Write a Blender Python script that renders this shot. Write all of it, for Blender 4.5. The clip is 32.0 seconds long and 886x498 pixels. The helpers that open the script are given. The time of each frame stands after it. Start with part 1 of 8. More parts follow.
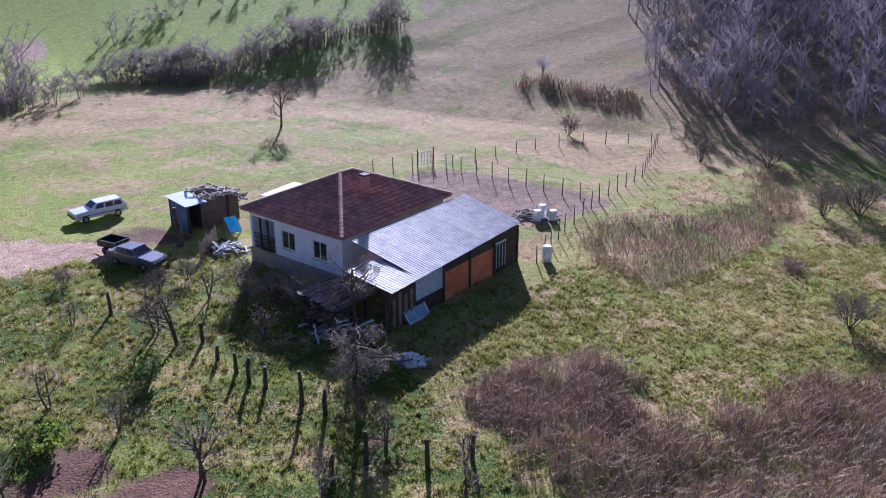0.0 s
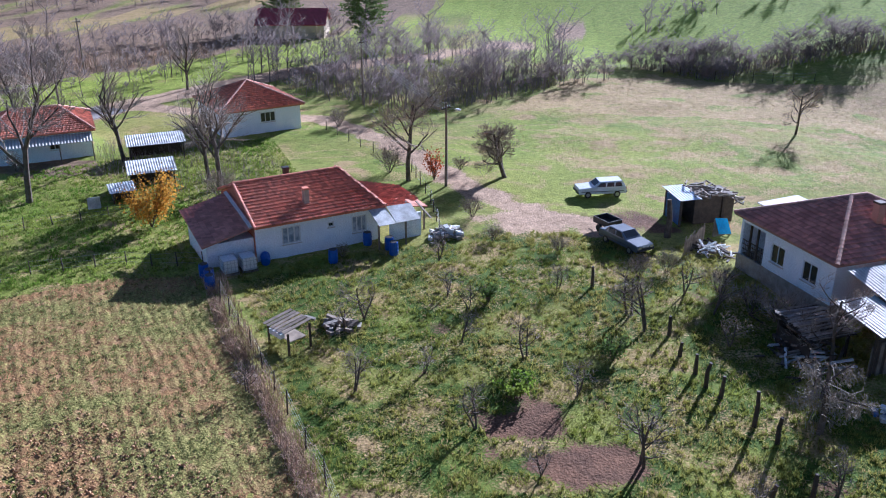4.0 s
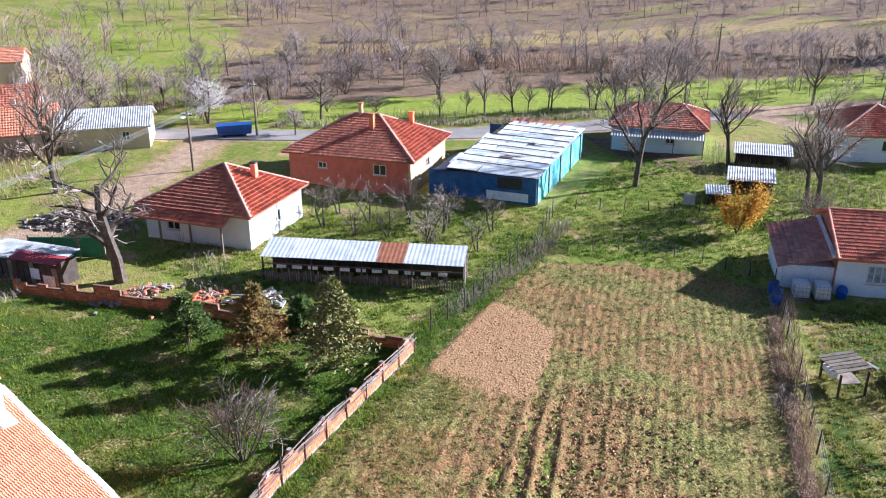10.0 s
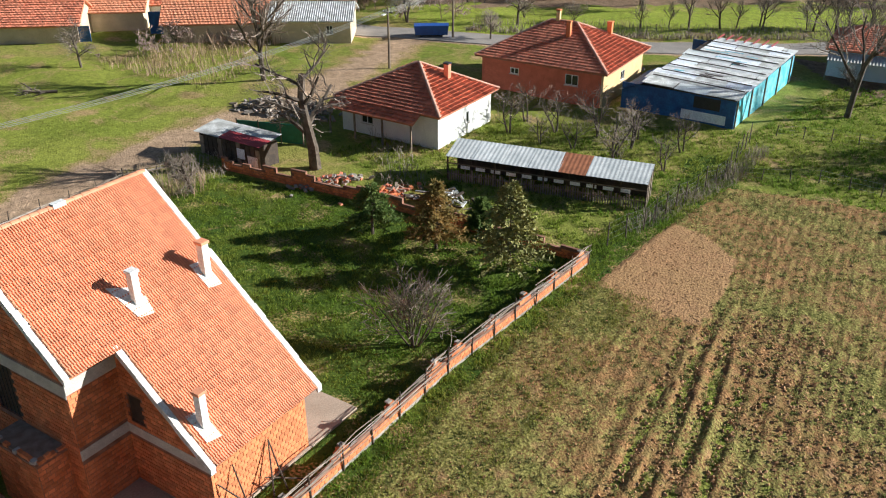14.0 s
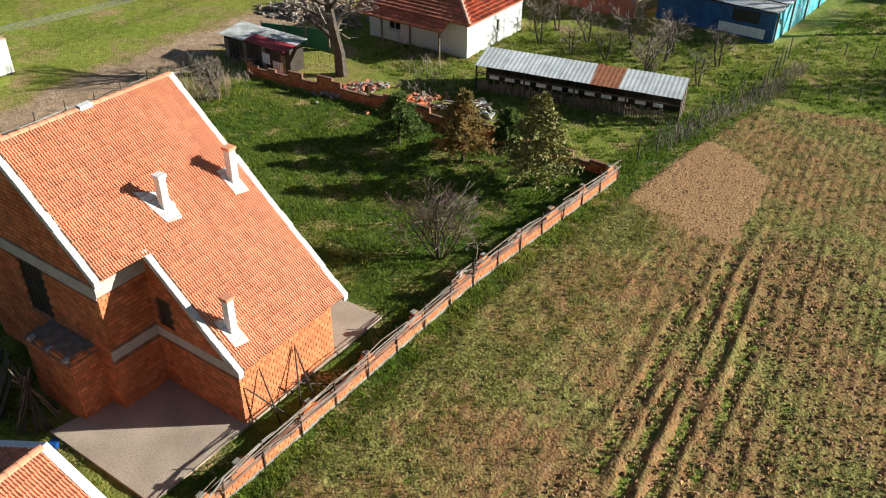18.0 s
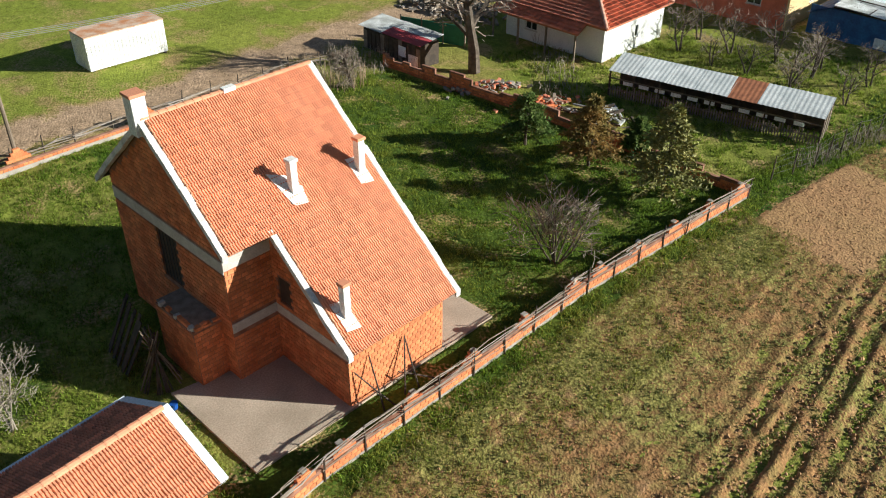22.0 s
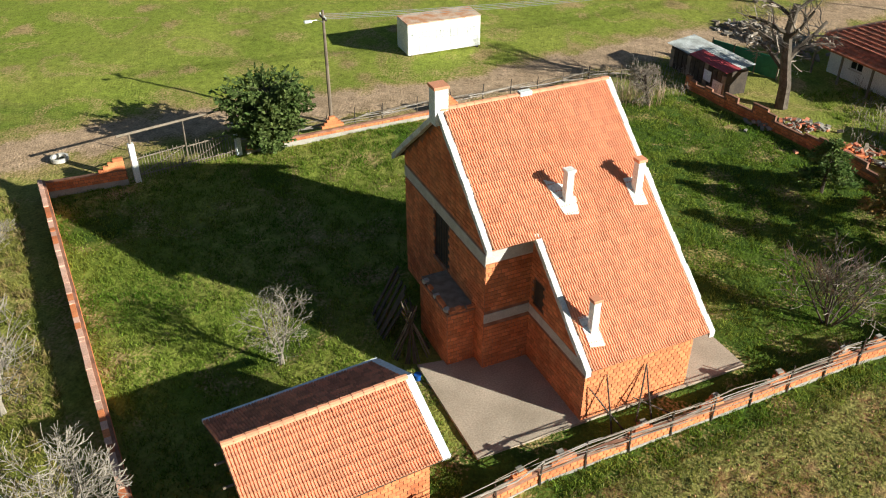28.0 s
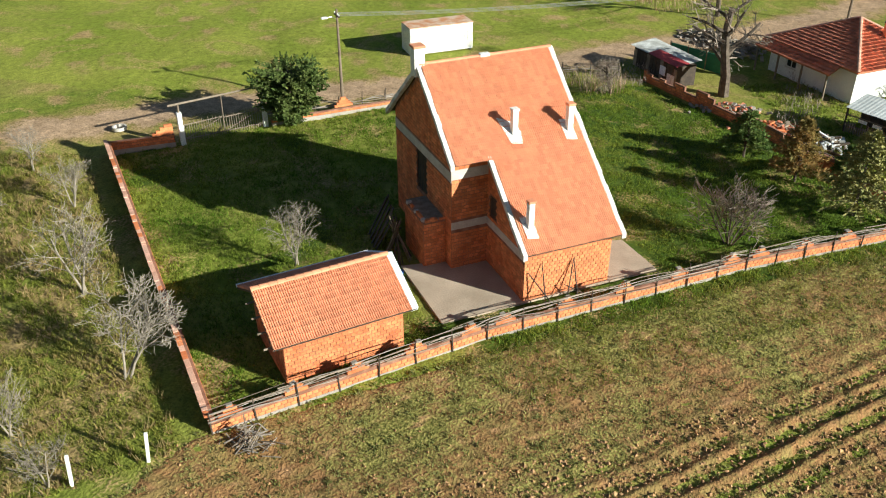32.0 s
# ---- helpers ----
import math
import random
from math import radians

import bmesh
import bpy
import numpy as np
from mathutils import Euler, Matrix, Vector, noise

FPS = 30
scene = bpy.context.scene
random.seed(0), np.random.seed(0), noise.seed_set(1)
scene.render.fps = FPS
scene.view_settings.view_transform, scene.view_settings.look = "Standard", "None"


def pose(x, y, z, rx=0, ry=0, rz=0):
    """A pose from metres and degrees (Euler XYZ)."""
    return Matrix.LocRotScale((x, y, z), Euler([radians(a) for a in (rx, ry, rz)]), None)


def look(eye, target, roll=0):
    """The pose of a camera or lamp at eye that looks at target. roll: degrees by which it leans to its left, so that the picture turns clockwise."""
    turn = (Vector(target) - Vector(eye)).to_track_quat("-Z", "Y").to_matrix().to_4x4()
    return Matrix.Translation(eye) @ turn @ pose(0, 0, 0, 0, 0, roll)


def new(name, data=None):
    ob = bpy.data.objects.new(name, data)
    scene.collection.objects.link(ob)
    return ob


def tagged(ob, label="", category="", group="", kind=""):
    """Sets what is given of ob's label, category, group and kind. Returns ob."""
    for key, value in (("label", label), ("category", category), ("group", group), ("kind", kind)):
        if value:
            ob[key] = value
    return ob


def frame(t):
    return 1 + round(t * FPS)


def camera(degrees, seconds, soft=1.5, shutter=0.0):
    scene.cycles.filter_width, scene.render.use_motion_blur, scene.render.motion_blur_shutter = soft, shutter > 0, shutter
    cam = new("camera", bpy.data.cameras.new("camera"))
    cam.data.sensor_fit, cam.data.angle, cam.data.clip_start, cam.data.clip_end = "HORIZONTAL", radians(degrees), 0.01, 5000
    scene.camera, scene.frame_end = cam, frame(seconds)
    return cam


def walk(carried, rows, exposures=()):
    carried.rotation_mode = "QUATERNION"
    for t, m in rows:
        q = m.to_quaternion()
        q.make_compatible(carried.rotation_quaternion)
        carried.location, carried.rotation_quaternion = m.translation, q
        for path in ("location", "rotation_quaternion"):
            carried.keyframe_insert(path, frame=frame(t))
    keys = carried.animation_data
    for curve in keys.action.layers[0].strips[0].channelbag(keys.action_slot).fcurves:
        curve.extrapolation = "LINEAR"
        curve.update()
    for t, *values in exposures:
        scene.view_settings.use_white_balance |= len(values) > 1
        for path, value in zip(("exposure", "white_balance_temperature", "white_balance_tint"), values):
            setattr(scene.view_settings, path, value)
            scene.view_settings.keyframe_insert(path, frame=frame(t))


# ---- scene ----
cam = camera(54.74, 32.0, soft=1.1)
PATH = [
    (0.0, (-1.038, 2.255, 23.485), (11.114, 27.327, 12.363), 0.13),
    (0.5, (-1.116, 2.150, 23.549), (9.388, 27.951, 12.415), 0.16),
    (1.0, (-1.232, 2.005, 23.699), (6.779, 28.664, 12.512), 0.18),
    (1.5, (-1.306, 1.882, 23.846), (4.258, 29.131, 12.598), 0.21),
    (2.0, (-1.451, 1.793, 23.916), (2.086, 29.359, 12.619), 0.26),
    (2.5, (-1.518, 1.729, 24.024), (0.169, 29.443, 12.662), 0.21),
    (3.0, (-1.576, 1.654, 24.081), (-1.691, 29.397, 12.665), 0.20),
    (3.5, (-1.584, 1.605, 24.184), (-3.521, 29.260, 12.718), 0.08),
    (5.5, (-1.490, 1.150, 24.537), (-10.495, 27.358, 13.045), -0.04),
    (6.0, (-1.397, 0.984, 24.569), (-12.095, 26.562, 13.108), -0.08),
    (6.5, (-1.290, 0.811, 24.661), (-13.637, 25.648, 13.229), -0.11),
    (7.0, (-1.267, 0.696, 24.715), (-15.294, 24.632, 13.301), -0.15),
    (7.5, (-1.130, 0.629, 24.716), (-16.776, 23.564, 13.349), -0.21),
    (8.0, (-1.051, 0.564, 24.810), (-17.994, 22.565, 13.457), -0.21),
    (8.5, (-0.908, 0.490, 24.907), (-18.830, 21.703, 13.558), -0.23),
    (9.0, (-0.723, 0.430, 24.877), (-19.710, 20.726, 13.582), -0.25),
    (9.5, (-0.548, 0.359, 24.898), (-20.518, 19.700, 13.622), -0.36),
    (10.0, (-0.436, 0.336, 24.871), (-21.204, 18.834, 13.623), -0.35),
    (10.5, (-0.333, 0.299, 24.834), (-21.782, 18.025, 13.621), -0.38),
    (11.0, (-0.214, 0.263, 24.840), (-22.288, 17.212, 13.639), -0.40),
    (11.5, (-0.119, 0.128, 24.739), (-22.844, 16.219, 13.573), -0.34),
    (12.0, (-0.041, 0.098, 24.691), (-23.448, 15.189, 13.539), -0.33),
    (12.5, (-0.027, 0.017, 24.604), (-24.079, 14.060, 13.456), -0.28),
    (13.0, (0.000, -0.000, 24.640), (-24.143, 13.383, 12.891), -0.21),
    (13.5, (-0.016, 0.009, 24.677), (-23.773, 13.043, 11.802), -0.20),
    (14.0, (-0.086, -0.038, 24.696), (-23.385, 12.671, 10.708), -0.12),
    (14.5, (-0.070, -0.048, 24.693), (-22.900, 12.283, 9.636), -0.15),
    (15.0, (-0.041, 0.012, 24.771), (-22.356, 11.898, 8.622), -0.18),
    (15.5, (-0.106, -0.054, 24.791), (-21.858, 11.465, 7.639), -0.14),
    (17.5, (-0.466, -0.156, 24.577), (-22.537, 11.202, 7.730), 0.51),
    (18.0, (-0.499, -0.145, 24.542), (-22.732, 11.182, 7.887), 0.50),
    (18.5, (-0.489, -0.145, 24.556), (-22.949, 10.705, 7.889), 0.47),
    (19.0, (-0.506, -0.097, 24.570), (-23.080, 10.489, 7.886), 0.44),
    (19.5, (-0.522, -0.062, 24.625), (-23.142, 10.410, 7.931), 0.42),
    (20.0, (-0.550, -0.034, 24.594), (-23.254, 10.268, 7.909), 0.41),
    (20.5, (-0.528, -0.053, 24.592), (-23.467, 9.734, 7.918), 0.37),
    (21.0, (-0.537, -0.081, 24.647), (-23.736, 9.022, 7.946), 0.36),
    (21.5, (-0.462, -0.096, 24.741), (-23.917, 8.236, 7.995), 0.27),
    (22.0, (-0.435, -0.112, 24.720), (-24.161, 7.390, 7.962), 0.29),
    (22.5, (-0.363, -0.148, 24.749), (-24.321, 6.512, 7.965), 0.31),
    (23.0, (-0.337, -0.168, 24.769), (-24.540, 5.578, 8.000), 0.32),
    (23.5, (-0.289, -0.181, 24.850), (-24.728, 4.419, 8.069), 0.30),
    (24.0, (-0.244, -0.175, 24.891), (-24.889, 3.158, 8.112), 0.15),
    (24.5, (-0.204, -0.133, 24.949), (-24.975, 1.946, 8.155), 0.07),
    (25.0, (-0.168, -0.058, 25.015), (-25.007, 0.787, 8.212), -0.09),
    (25.5, (-0.165, -0.049, 25.052), (-25.031, -0.146, 8.270), -0.13),
    (26.0, (-0.138, -0.071, 25.106), (-24.993, -0.969, 8.330), -0.14),
    (26.5, (-0.128, -0.032, 25.172), (-24.967, -1.373, 8.403), -0.17),
    (28.5, (0.112, 0.131, 25.354), (-24.807, -1.547, 8.734), -0.11),
    (29.0, (0.813, 0.378, 25.409), (-24.157, -1.380, 8.873), -0.15),
    (29.5, (1.920, 0.696, 25.352), (-23.164, -1.145, 9.000), -0.16),
    (30.0, (3.461, 1.111, 25.286), (-21.773, -0.825, 9.177), -0.12),
    (30.5, (5.339, 1.594, 25.337), (-20.039, -0.457, 9.471), -0.14),
    (31.0, (7.386, 2.119, 25.397), (-18.118, -0.049, 9.749), -0.11),
    (31.5, (9.821, 2.604, 25.664), (-15.752, 0.368, 10.140), -0.11),
    (32.0, (12.290, 3.262, 25.969), (-13.302, 0.859, 10.501), -0.29),
]
EXPOSURES = [(0.0, 1.18, 4660, 35), (3.0, 1.20, 4580, 23), (6.0, 1.50, 4820, 23), (9.0, 1.60, 4850, 21), (12.0, 1.18, 5250, 14), (13.0, 1.02, 5400, 11), (15.5, 0.87, 5700, 7), (20.0, 0.81, 5700, 5), (32.0, 0.95, 5800, 1)]
walk(cam, [(t, look(e, g, r)) for t, e, g, r in PATH], EXPOSURES)

# ---- world and sun ----
SUN = Vector((0.388, 0.922, 0.386)).normalized()
world = bpy.data.worlds.new("sky")
scene.world = world
world.use_nodes = True
wn = world.node_tree.nodes
sky = wn.new("ShaderNodeTexSky")
sky.sky_type = 'NISHITA'
sky.sun_disc = False
sky.sun_elevation = math.asin(SUN.z)
sky.sun_rotation = math.atan2(SUN.x, SUN.y)
wn["Background"].inputs[1].default_value = 0.030
world.node_tree.links.new(sky.outputs[0], wn["Background"].inputs[0])
sun = new("sun", bpy.data.lights.new("sun", 'SUN'))
sun.data.energy = 5.0
sun.data.angle = radians(0.53)
sun.data.color = (1.0, 0.905, 0.75)
sun.matrix_world = look(SUN * 100, (0, 0, 0))


# ---- materials ----
def mat(name, c1, c2, scale=2.0, rough=0.85, bump=0.3, fine=25.0, metal=0.0, rnd=0.0, contrast=0.5, dist=0.02):
    """Two colours mixed by coarse noise, darkened a little by fine grain; rnd varies it from piece to piece."""
    m = bpy.data.materials.new(name)
    m.use_nodes = True
    n, l = m.node_tree.nodes, m.node_tree.links
    b = n["Principled BSDF"]
    tc = n.new("ShaderNodeTexCoord")
    n1 = n.new("ShaderNodeTexNoise"); n1.inputs["Scale"].default_value = scale; n1.inputs["Detail"].default_value = 5
    n2 = n.new("ShaderNodeTexNoise"); n2.inputs["Scale"].default_value = fine; n2.inputs["Detail"].default_value = 3
    l.new(tc.outputs["Object"], n1.inputs["Vector"]); l.new(tc.outputs["Object"], n2.inputs["Vector"])
    r = n.new("ShaderNodeMapRange"); r.inputs[1].default_value = 0.5 - 0.22 * (1.1 - contrast); r.inputs[2].default_value = 0.5 + 0.22 * (1.1 - contrast)
    l.new(n1.outputs["Fac"], r.inputs[0])
    mx = n.new("ShaderNodeMix"); mx.data_type = 'RGBA'
    mx.inputs[6].default_value = (*c1, 1); mx.inputs[7].default_value = (*c2, 1)
    l.new(r.outputs[0], mx.inputs[0])
    hs = n.new("ShaderNodeHueSaturation")
    l.new(mx.outputs[2], hs.inputs["Color"])
    v = n.new("ShaderNodeMapRange"); v.inputs[1].default_value = 0.3; v.inputs[2].default_value = 0.7
    v.inputs[3].default_value = 0.78; v.inputs[4].default_value = 1.18
    l.new(n2.outputs["Fac"], v.inputs[0])
    val = v.outputs[0]
    if rnd:
        oi, ge = n.new("ShaderNodeObjectInfo"), n.new("ShaderNodeNewGeometry")
        ad = n.new("ShaderNodeMath"); l.new(oi.outputs["Random"], ad.inputs[0]); l.new(ge.outputs["Random Per Island"], ad.inputs[1])
        fr = n.new("ShaderNodeMath"); fr.operation = 'FRACT'; l.new(ad.outputs[0], fr.inputs[0])
        rr = n.new("ShaderNodeMapRange"); rr.inputs[3].default_value = 1 - rnd; rr.inputs[4].default_value = 1 + rnd * 0.6
        l.new(fr.outputs[0], rr.inputs[0])
        mu = n.new("ShaderNodeMath"); mu.operation = 'MULTIPLY'; l.new(val, mu.inputs[0]); l.new(rr.outputs[0], mu.inputs[1])
        val = mu.outputs[0]
    l.new(val, hs.inputs["Value"])
    l.new(hs.outputs[0], b.inputs["Base Color"])
    b.inputs["Roughness"].default_value = rough
    b.inputs["Metallic"].default_value = metal
    if bump:
        bp = n.new("ShaderNodeBump"); bp.inputs["Strength"].default_value = bump; bp.inputs["Distance"].default_value = dist
        l.new(n2.outputs["Fac"], bp.inputs["Height"]); l.new(bp.outputs[0], b.inputs["Normal"])
    return m


M_TILE = mat("clay_tile", (0.77, 0.335, 0.185), (0.74, 0.31, 0.165), 0.5, 0.75, 0.2, 30, rnd=0.15)
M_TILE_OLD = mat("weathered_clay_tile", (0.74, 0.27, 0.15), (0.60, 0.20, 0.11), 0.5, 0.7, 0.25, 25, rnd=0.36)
M_TILE_DARK = mat("brown_clay_tile", (0.64, 0.33, 0.25), (0.50, 0.25, 0.19), 0.8, 0.5, 0.2, 25, rnd=0.3)
M_BRICK = mat("hollow_brick", (0.73, 0.26, 0.10), (0.58, 0.17, 0.06), 1.2, 0.85, 0.3, 22, rnd=0.26)
M_MORTAR = mat("mortar", (0.34, 0.17, 0.11), (0.22, 0.10, 0.06), 2, 0.9, 0.3)
M_CONC = mat("concrete", (0.42, 0.38, 0.33), (0.33, 0.29, 0.25), 0.9, 0.9, 0.3)
M_SLAB = mat("slab_concrete", (0.54, 0.43, 0.33), (0.36, 0.285, 0.21), 0.45, 0.9, 0.4, 14, contrast=0.3)
M_BAND = mat("pale_concrete_band", (0.60, 0.56, 0.50), (0.50, 0.46, 0.41), 2, 0.9, 0.25)
M_WHITE = mat("white_plaster", (0.84, 0.83, 0.80), (0.74, 0.74, 0.72), 1.2, 0.85, 0.15, 12, contrast=0.4)
M_VERGE = mat("whitewashed_mortar", (0.82, 0.81, 0.79), (0.50, 0.48, 0.45), 2.2, 0.9, 0.5, 14, contrast=0.2)
M_BLUEW = mat("pale_blue_plaster", (0.90, 0.93, 0.96), (0.82, 0.87, 0.92), 1.2, 0.85, 0.15, 12)
M_REDWALL = mat("red_brick_wall", (0.66, 0.19, 0.11), (0.54, 0.145, 0.08), 1.5, 0.85, 0.3, 16)
M_YELLOWP = mat("yellow_plaster", (0.72, 0.52, 0.26), (0.64, 0.45, 0.22), 1.0, 0.85, 0.15)
M_TIN = mat("galvanised_sheet", (0.60, 0.59, 0.54), (0.45, 0.44, 0.40), 1.6, 0.6, 0.06, 12, metal=0.1, rnd=0.12)
M_TINOLD = mat("grey_sheet", (0.76, 0.77, 0.75), (0.44, 0.44, 0.41), 1.4, 0.6, 0.15, 15, rnd=0.22)
M_PALETIN = mat("pale_roof_sheet", (0.80, 0.82, 0.80), (0.62, 0.65, 0.64), 0.9, 0.5, 0.08, 12, rnd=0.12)
M_CAP = mat("pale_ridge_tile", (0.76, 0.46, 0.34), (0.66, 0.36, 0.25), 1.5, 0.85, 0.2, 20, rnd=0.2)
M_RUST = mat("rusty_sheet", (0.42, 0.16, 0.07), (0.30, 0.11, 0.05), 2, 0.8, 0.2)
M_REDTIN = mat("red_sheet", (0.45, 0.06, 0.07), (0.35, 0.05, 0.05), 1.5, 0.5, 0.1)
M_TARP = mat("blue_tarpaulin", (0.03, 0.14, 0.38), (0.02, 0.08, 0.24), 1.2, 0.5, 0.4, 6, dist=0.05)
M_TARPL = mat("light_blue_tarpaulin", (0.08, 0.46, 0.60), (0.30, 0.62, 0.68), 1.2, 0.5, 0.4, 6, dist=0.05)
M_BLUEP = mat("blue_plastic", (0.02, 0.10, 0.42), (0.02, 0.08, 0.34), 2, 0.4, 0.05)
M_WOOD = mat("grey_wood", (0.30, 0.24, 0.18), (0.20, 0.155, 0.11), 3, 0.85, 0.3, 30, rnd=0.3)
M_RAIL = mat("weathered_rail", (0.42, 0.36, 0.31), (0.26, 0.22, 0.18), 2, 0.85, 0.3, 20, rnd=0.4)
M_POLE = mat("pole_wood", (0.22, 0.17, 0.12), (0.15, 0.11, 0.08), 2, 0.85, 0.3)
M_DARKW = mat("dark_wood", (0.09, 0.065, 0.045), (0.055, 0.04, 0.03), 3, 0.85, 0.3, rnd=0.3)
M_STONE = mat("rubble_stone", (0.38, 0.34, 0.29), (0.26, 0.23, 0.19), 2, 0.9, 0.5, 15, rnd=0.3)
M_GLASS = mat("dark_window_glass", (0.03, 0.035, 0.04), (0.02, 0.022, 0.026), 1, 0.08, 0)
M_CURTAIN = mat("curtained_window_glass", (0.50, 0.55, 0.60), (0.26, 0.30, 0.34), 2.5, 0.1, 0)
M_FRAME = mat("white_frame", (0.75, 0.75, 0.73), (0.66, 0.66, 0.64), 3, 0.5, 0)
M_DARK = mat("dark_paint", (0.025, 0.026, 0.03), (0.035, 0.035, 0.04), 3, 0.5, 0)
M_CARW = mat("white_car_paint", (0.78, 0.79, 0.80), (0.72, 0.73, 0.74), 1, 0.25, 0)
M_CARG = mat("grey_car_paint", (0.20, 0.22, 0.25), (0.16, 0.175, 0.20), 1, 0.25, 0, metal=0.4)
M_TYRE = mat("rubber", (0.02, 0.02, 0.02), (0.03, 0.03, 0.03), 3, 0.8, 0.1)
M_STEEL = mat("steel", (0.5, 0.5, 0.5), (0.4, 0.4, 0.4), 3, 0.35, 0, metal=0.9)
M_GREENP = mat("green_paint", (0.03, 0.20, 0.12), (0.02, 0.15, 0.09), 2, 0.5, 0.1)
M_BARK = mat("bark", (0.15, 0.12, 0.095), (0.085, 0.068, 0.052), 3, 0.9, 0.4, 20, rnd=0.2)
M_TWIG = mat("twig", (0.40, 0.33, 0.27), (0.29, 0.235, 0.19), 2, 0.9, 0, rnd=0.25)
M_BRAMBLE = mat("bramble_twig", (0.56, 0.40, 0.27), (0.38, 0.26, 0.17), 0.3, 0.9, 0, rnd=0.5)
M_BLOSSOM = mat("blossom", (0.75, 0.70, 0.66), (0.60, 0.54, 0.50), 2, 0.8, 0, rnd=0.2)
M_NEEDLE = mat("needles", (0.12, 0.19, 0.05), (0.18, 0.23, 0.06), 0.8, 0.6, 0, rnd=0.35)
M_PINE = mat("pine_needles", (0.12, 0.18, 0.05), (0.19, 0.23, 0.07), 0.8, 0.6, 0, rnd=0.4)
M_NEEDLEB = mat("browning_needles", (0.42, 0.26, 0.09), (0.22, 0.19, 0.06), 0.8, 0.7, 0, rnd=0.35)
M_AUTUMN = mat("yellow_leaf", (0.70, 0.40, 0.05), (0.52, 0.25, 0.03), 1, 0.7, 0, rnd=0.35)
M_REDLEAF = mat("red_leaf", (0.42, 0.09, 0.03), (0.32, 0.10, 0.03), 1, 0.7, 0, rnd=0.35)


def leafy_light(m, share=0.2):
    """Lets light through thin blades and leaves."""
    n, l = m.node_tree.nodes, m.node_tree.links
    b = n["Principled BSDF"]
    b.inputs["Specular IOR Level"].default_value = 0.08
    tr, mx = n.new("ShaderNodeBsdfTranslucent"), n.new("ShaderNodeMixShader")
    l.new(b.inputs["Base Color"].links[0].from_socket, tr.inputs[0])
    mx.inputs[0].default_value = share
    l.new(b.outputs[0], mx.inputs[1])
    l.new(tr.outputs[0], mx.inputs[2])
    l.new(mx.outputs[0], n["Material Output"].inputs[0])
    return m


for m_ in (M_AUTUMN, M_REDLEAF, M_NEEDLE, M_NEEDLEB, M_PINE):
    leafy_light(m_, 0.4)
for m_ in (M_TWIG, M_BRAMBLE, M_BARK, M_NEEDLE, M_NEEDLEB):
    m_.node_tree.nodes["Principled BSDF"].inputs["Specular IOR Level"].default_value = 0.15
M_GRASS = leafy_light(mat("grass_blade", (0.15, 0.25, 0.025), (0.30, 0.35, 0.055), 0.15, 0.6, 0, rnd=0.6), 0.45)
M_DRYGRASS = leafy_light(mat("dry_grass_blade", (0.48, 0.36, 0.17), (0.36, 0.28, 0.11), 0.15, 0.7, 0, rnd=0.4), 0.45)
M_MEADOW = leafy_light(mat("meadow_blade", (0.225, 0.255, 0.04), (0.335, 0.31, 0.075), 0.15, 0.6, 0, rnd=0.5), 0.45)
M_WEED = leafy_light(mat("weed_leaf", (0.20, 0.22, 0.065), (0.32, 0.32, 0.12), 0.2, 0.6, 0, rnd=0.6), 0.45)
M_CABLE = mat("cable", (0.32, 0.32, 0.31), (0.28, 0.28, 0.27), 3, 0.5, 0)


# ---- building helpers ----
def part(name, bm, material, parent=None, label=""):
    """Links a bmesh, or vertices and faces, as one mesh object under parent."""
    me = bpy.data.meshes.new(name)
    if isinstance(bm, tuple):
        me.from_pydata(bm[0], [], bm[1])
    else:
        bmesh.ops.recalc_face_normals(bm, faces=bm.faces)
        bm.to_mesh(me)
        bm.free()
    me.materials.append(material)
    ob = new(name, me)
    ob.parent = parent
    if label:
        ob["label"] = label
    return ob


def thing(name, x, y, yaw=0.0, z=0.0, label="", category="", group="", kind=""):
    ob = new(name)
    ob.empty_display_size = 0.3
    ob.matrix_basis = pose(x, y, z, 0, 0, yaw)
    return tagged(ob, label, category, group, kind)


def box(bm, x0, x1, y0, y1, z0, z1, m=None):
    vs = [bm.verts.new((m @ Vector(c)) if m else c) for c in
          ((x0, y0, z0), (x1, y0, z0), (x1, y1, z0), (x0, y1, z0), (x0, y0, z1), (x1, y0, z1), (x1, y1, z1), (x0, y1, z1))]
    for f in ((0, 3, 2, 1), (4, 5, 6, 7), (0, 1, 5, 4), (1, 2, 6, 5), (2, 3, 7, 6), (3, 0, 4, 7)):
        bm.faces.new([vs[i] for i in f])


def boxed(*b, m=None, bevel=0.0):
    bm = bmesh.new()
    box(bm, *b, m)
    if bevel:
        bmesh.ops.bevel(bm, geom=bm.edges[:], offset=bevel, segments=1, affect='EDGES')
    return bm


def prism(poly, t, up=False):
    """A plate: the polygon of 3D points pushed down by t along its normal, or straight down."""
    bm = bmesh.new()
    p = [Vector(q) for q in poly]
    n = (p[1] - p[0]).cross(p[2] - p[0]).normalized()
    if n.z < 0:
        n = -n
    n = Vector((0, 0, 1)) if up else n
    a = [bm.verts.new(q) for q in p]
    b = [bm.verts.new(q - n * t) for q in p]
    bm.faces.new(a)
    bm.faces.new(b[::-1])
    for i in range(len(p)):
        j = (i + 1) % len(p)
        bm.faces.new((a[i], b[i], b[j], a[j]))
    return bm


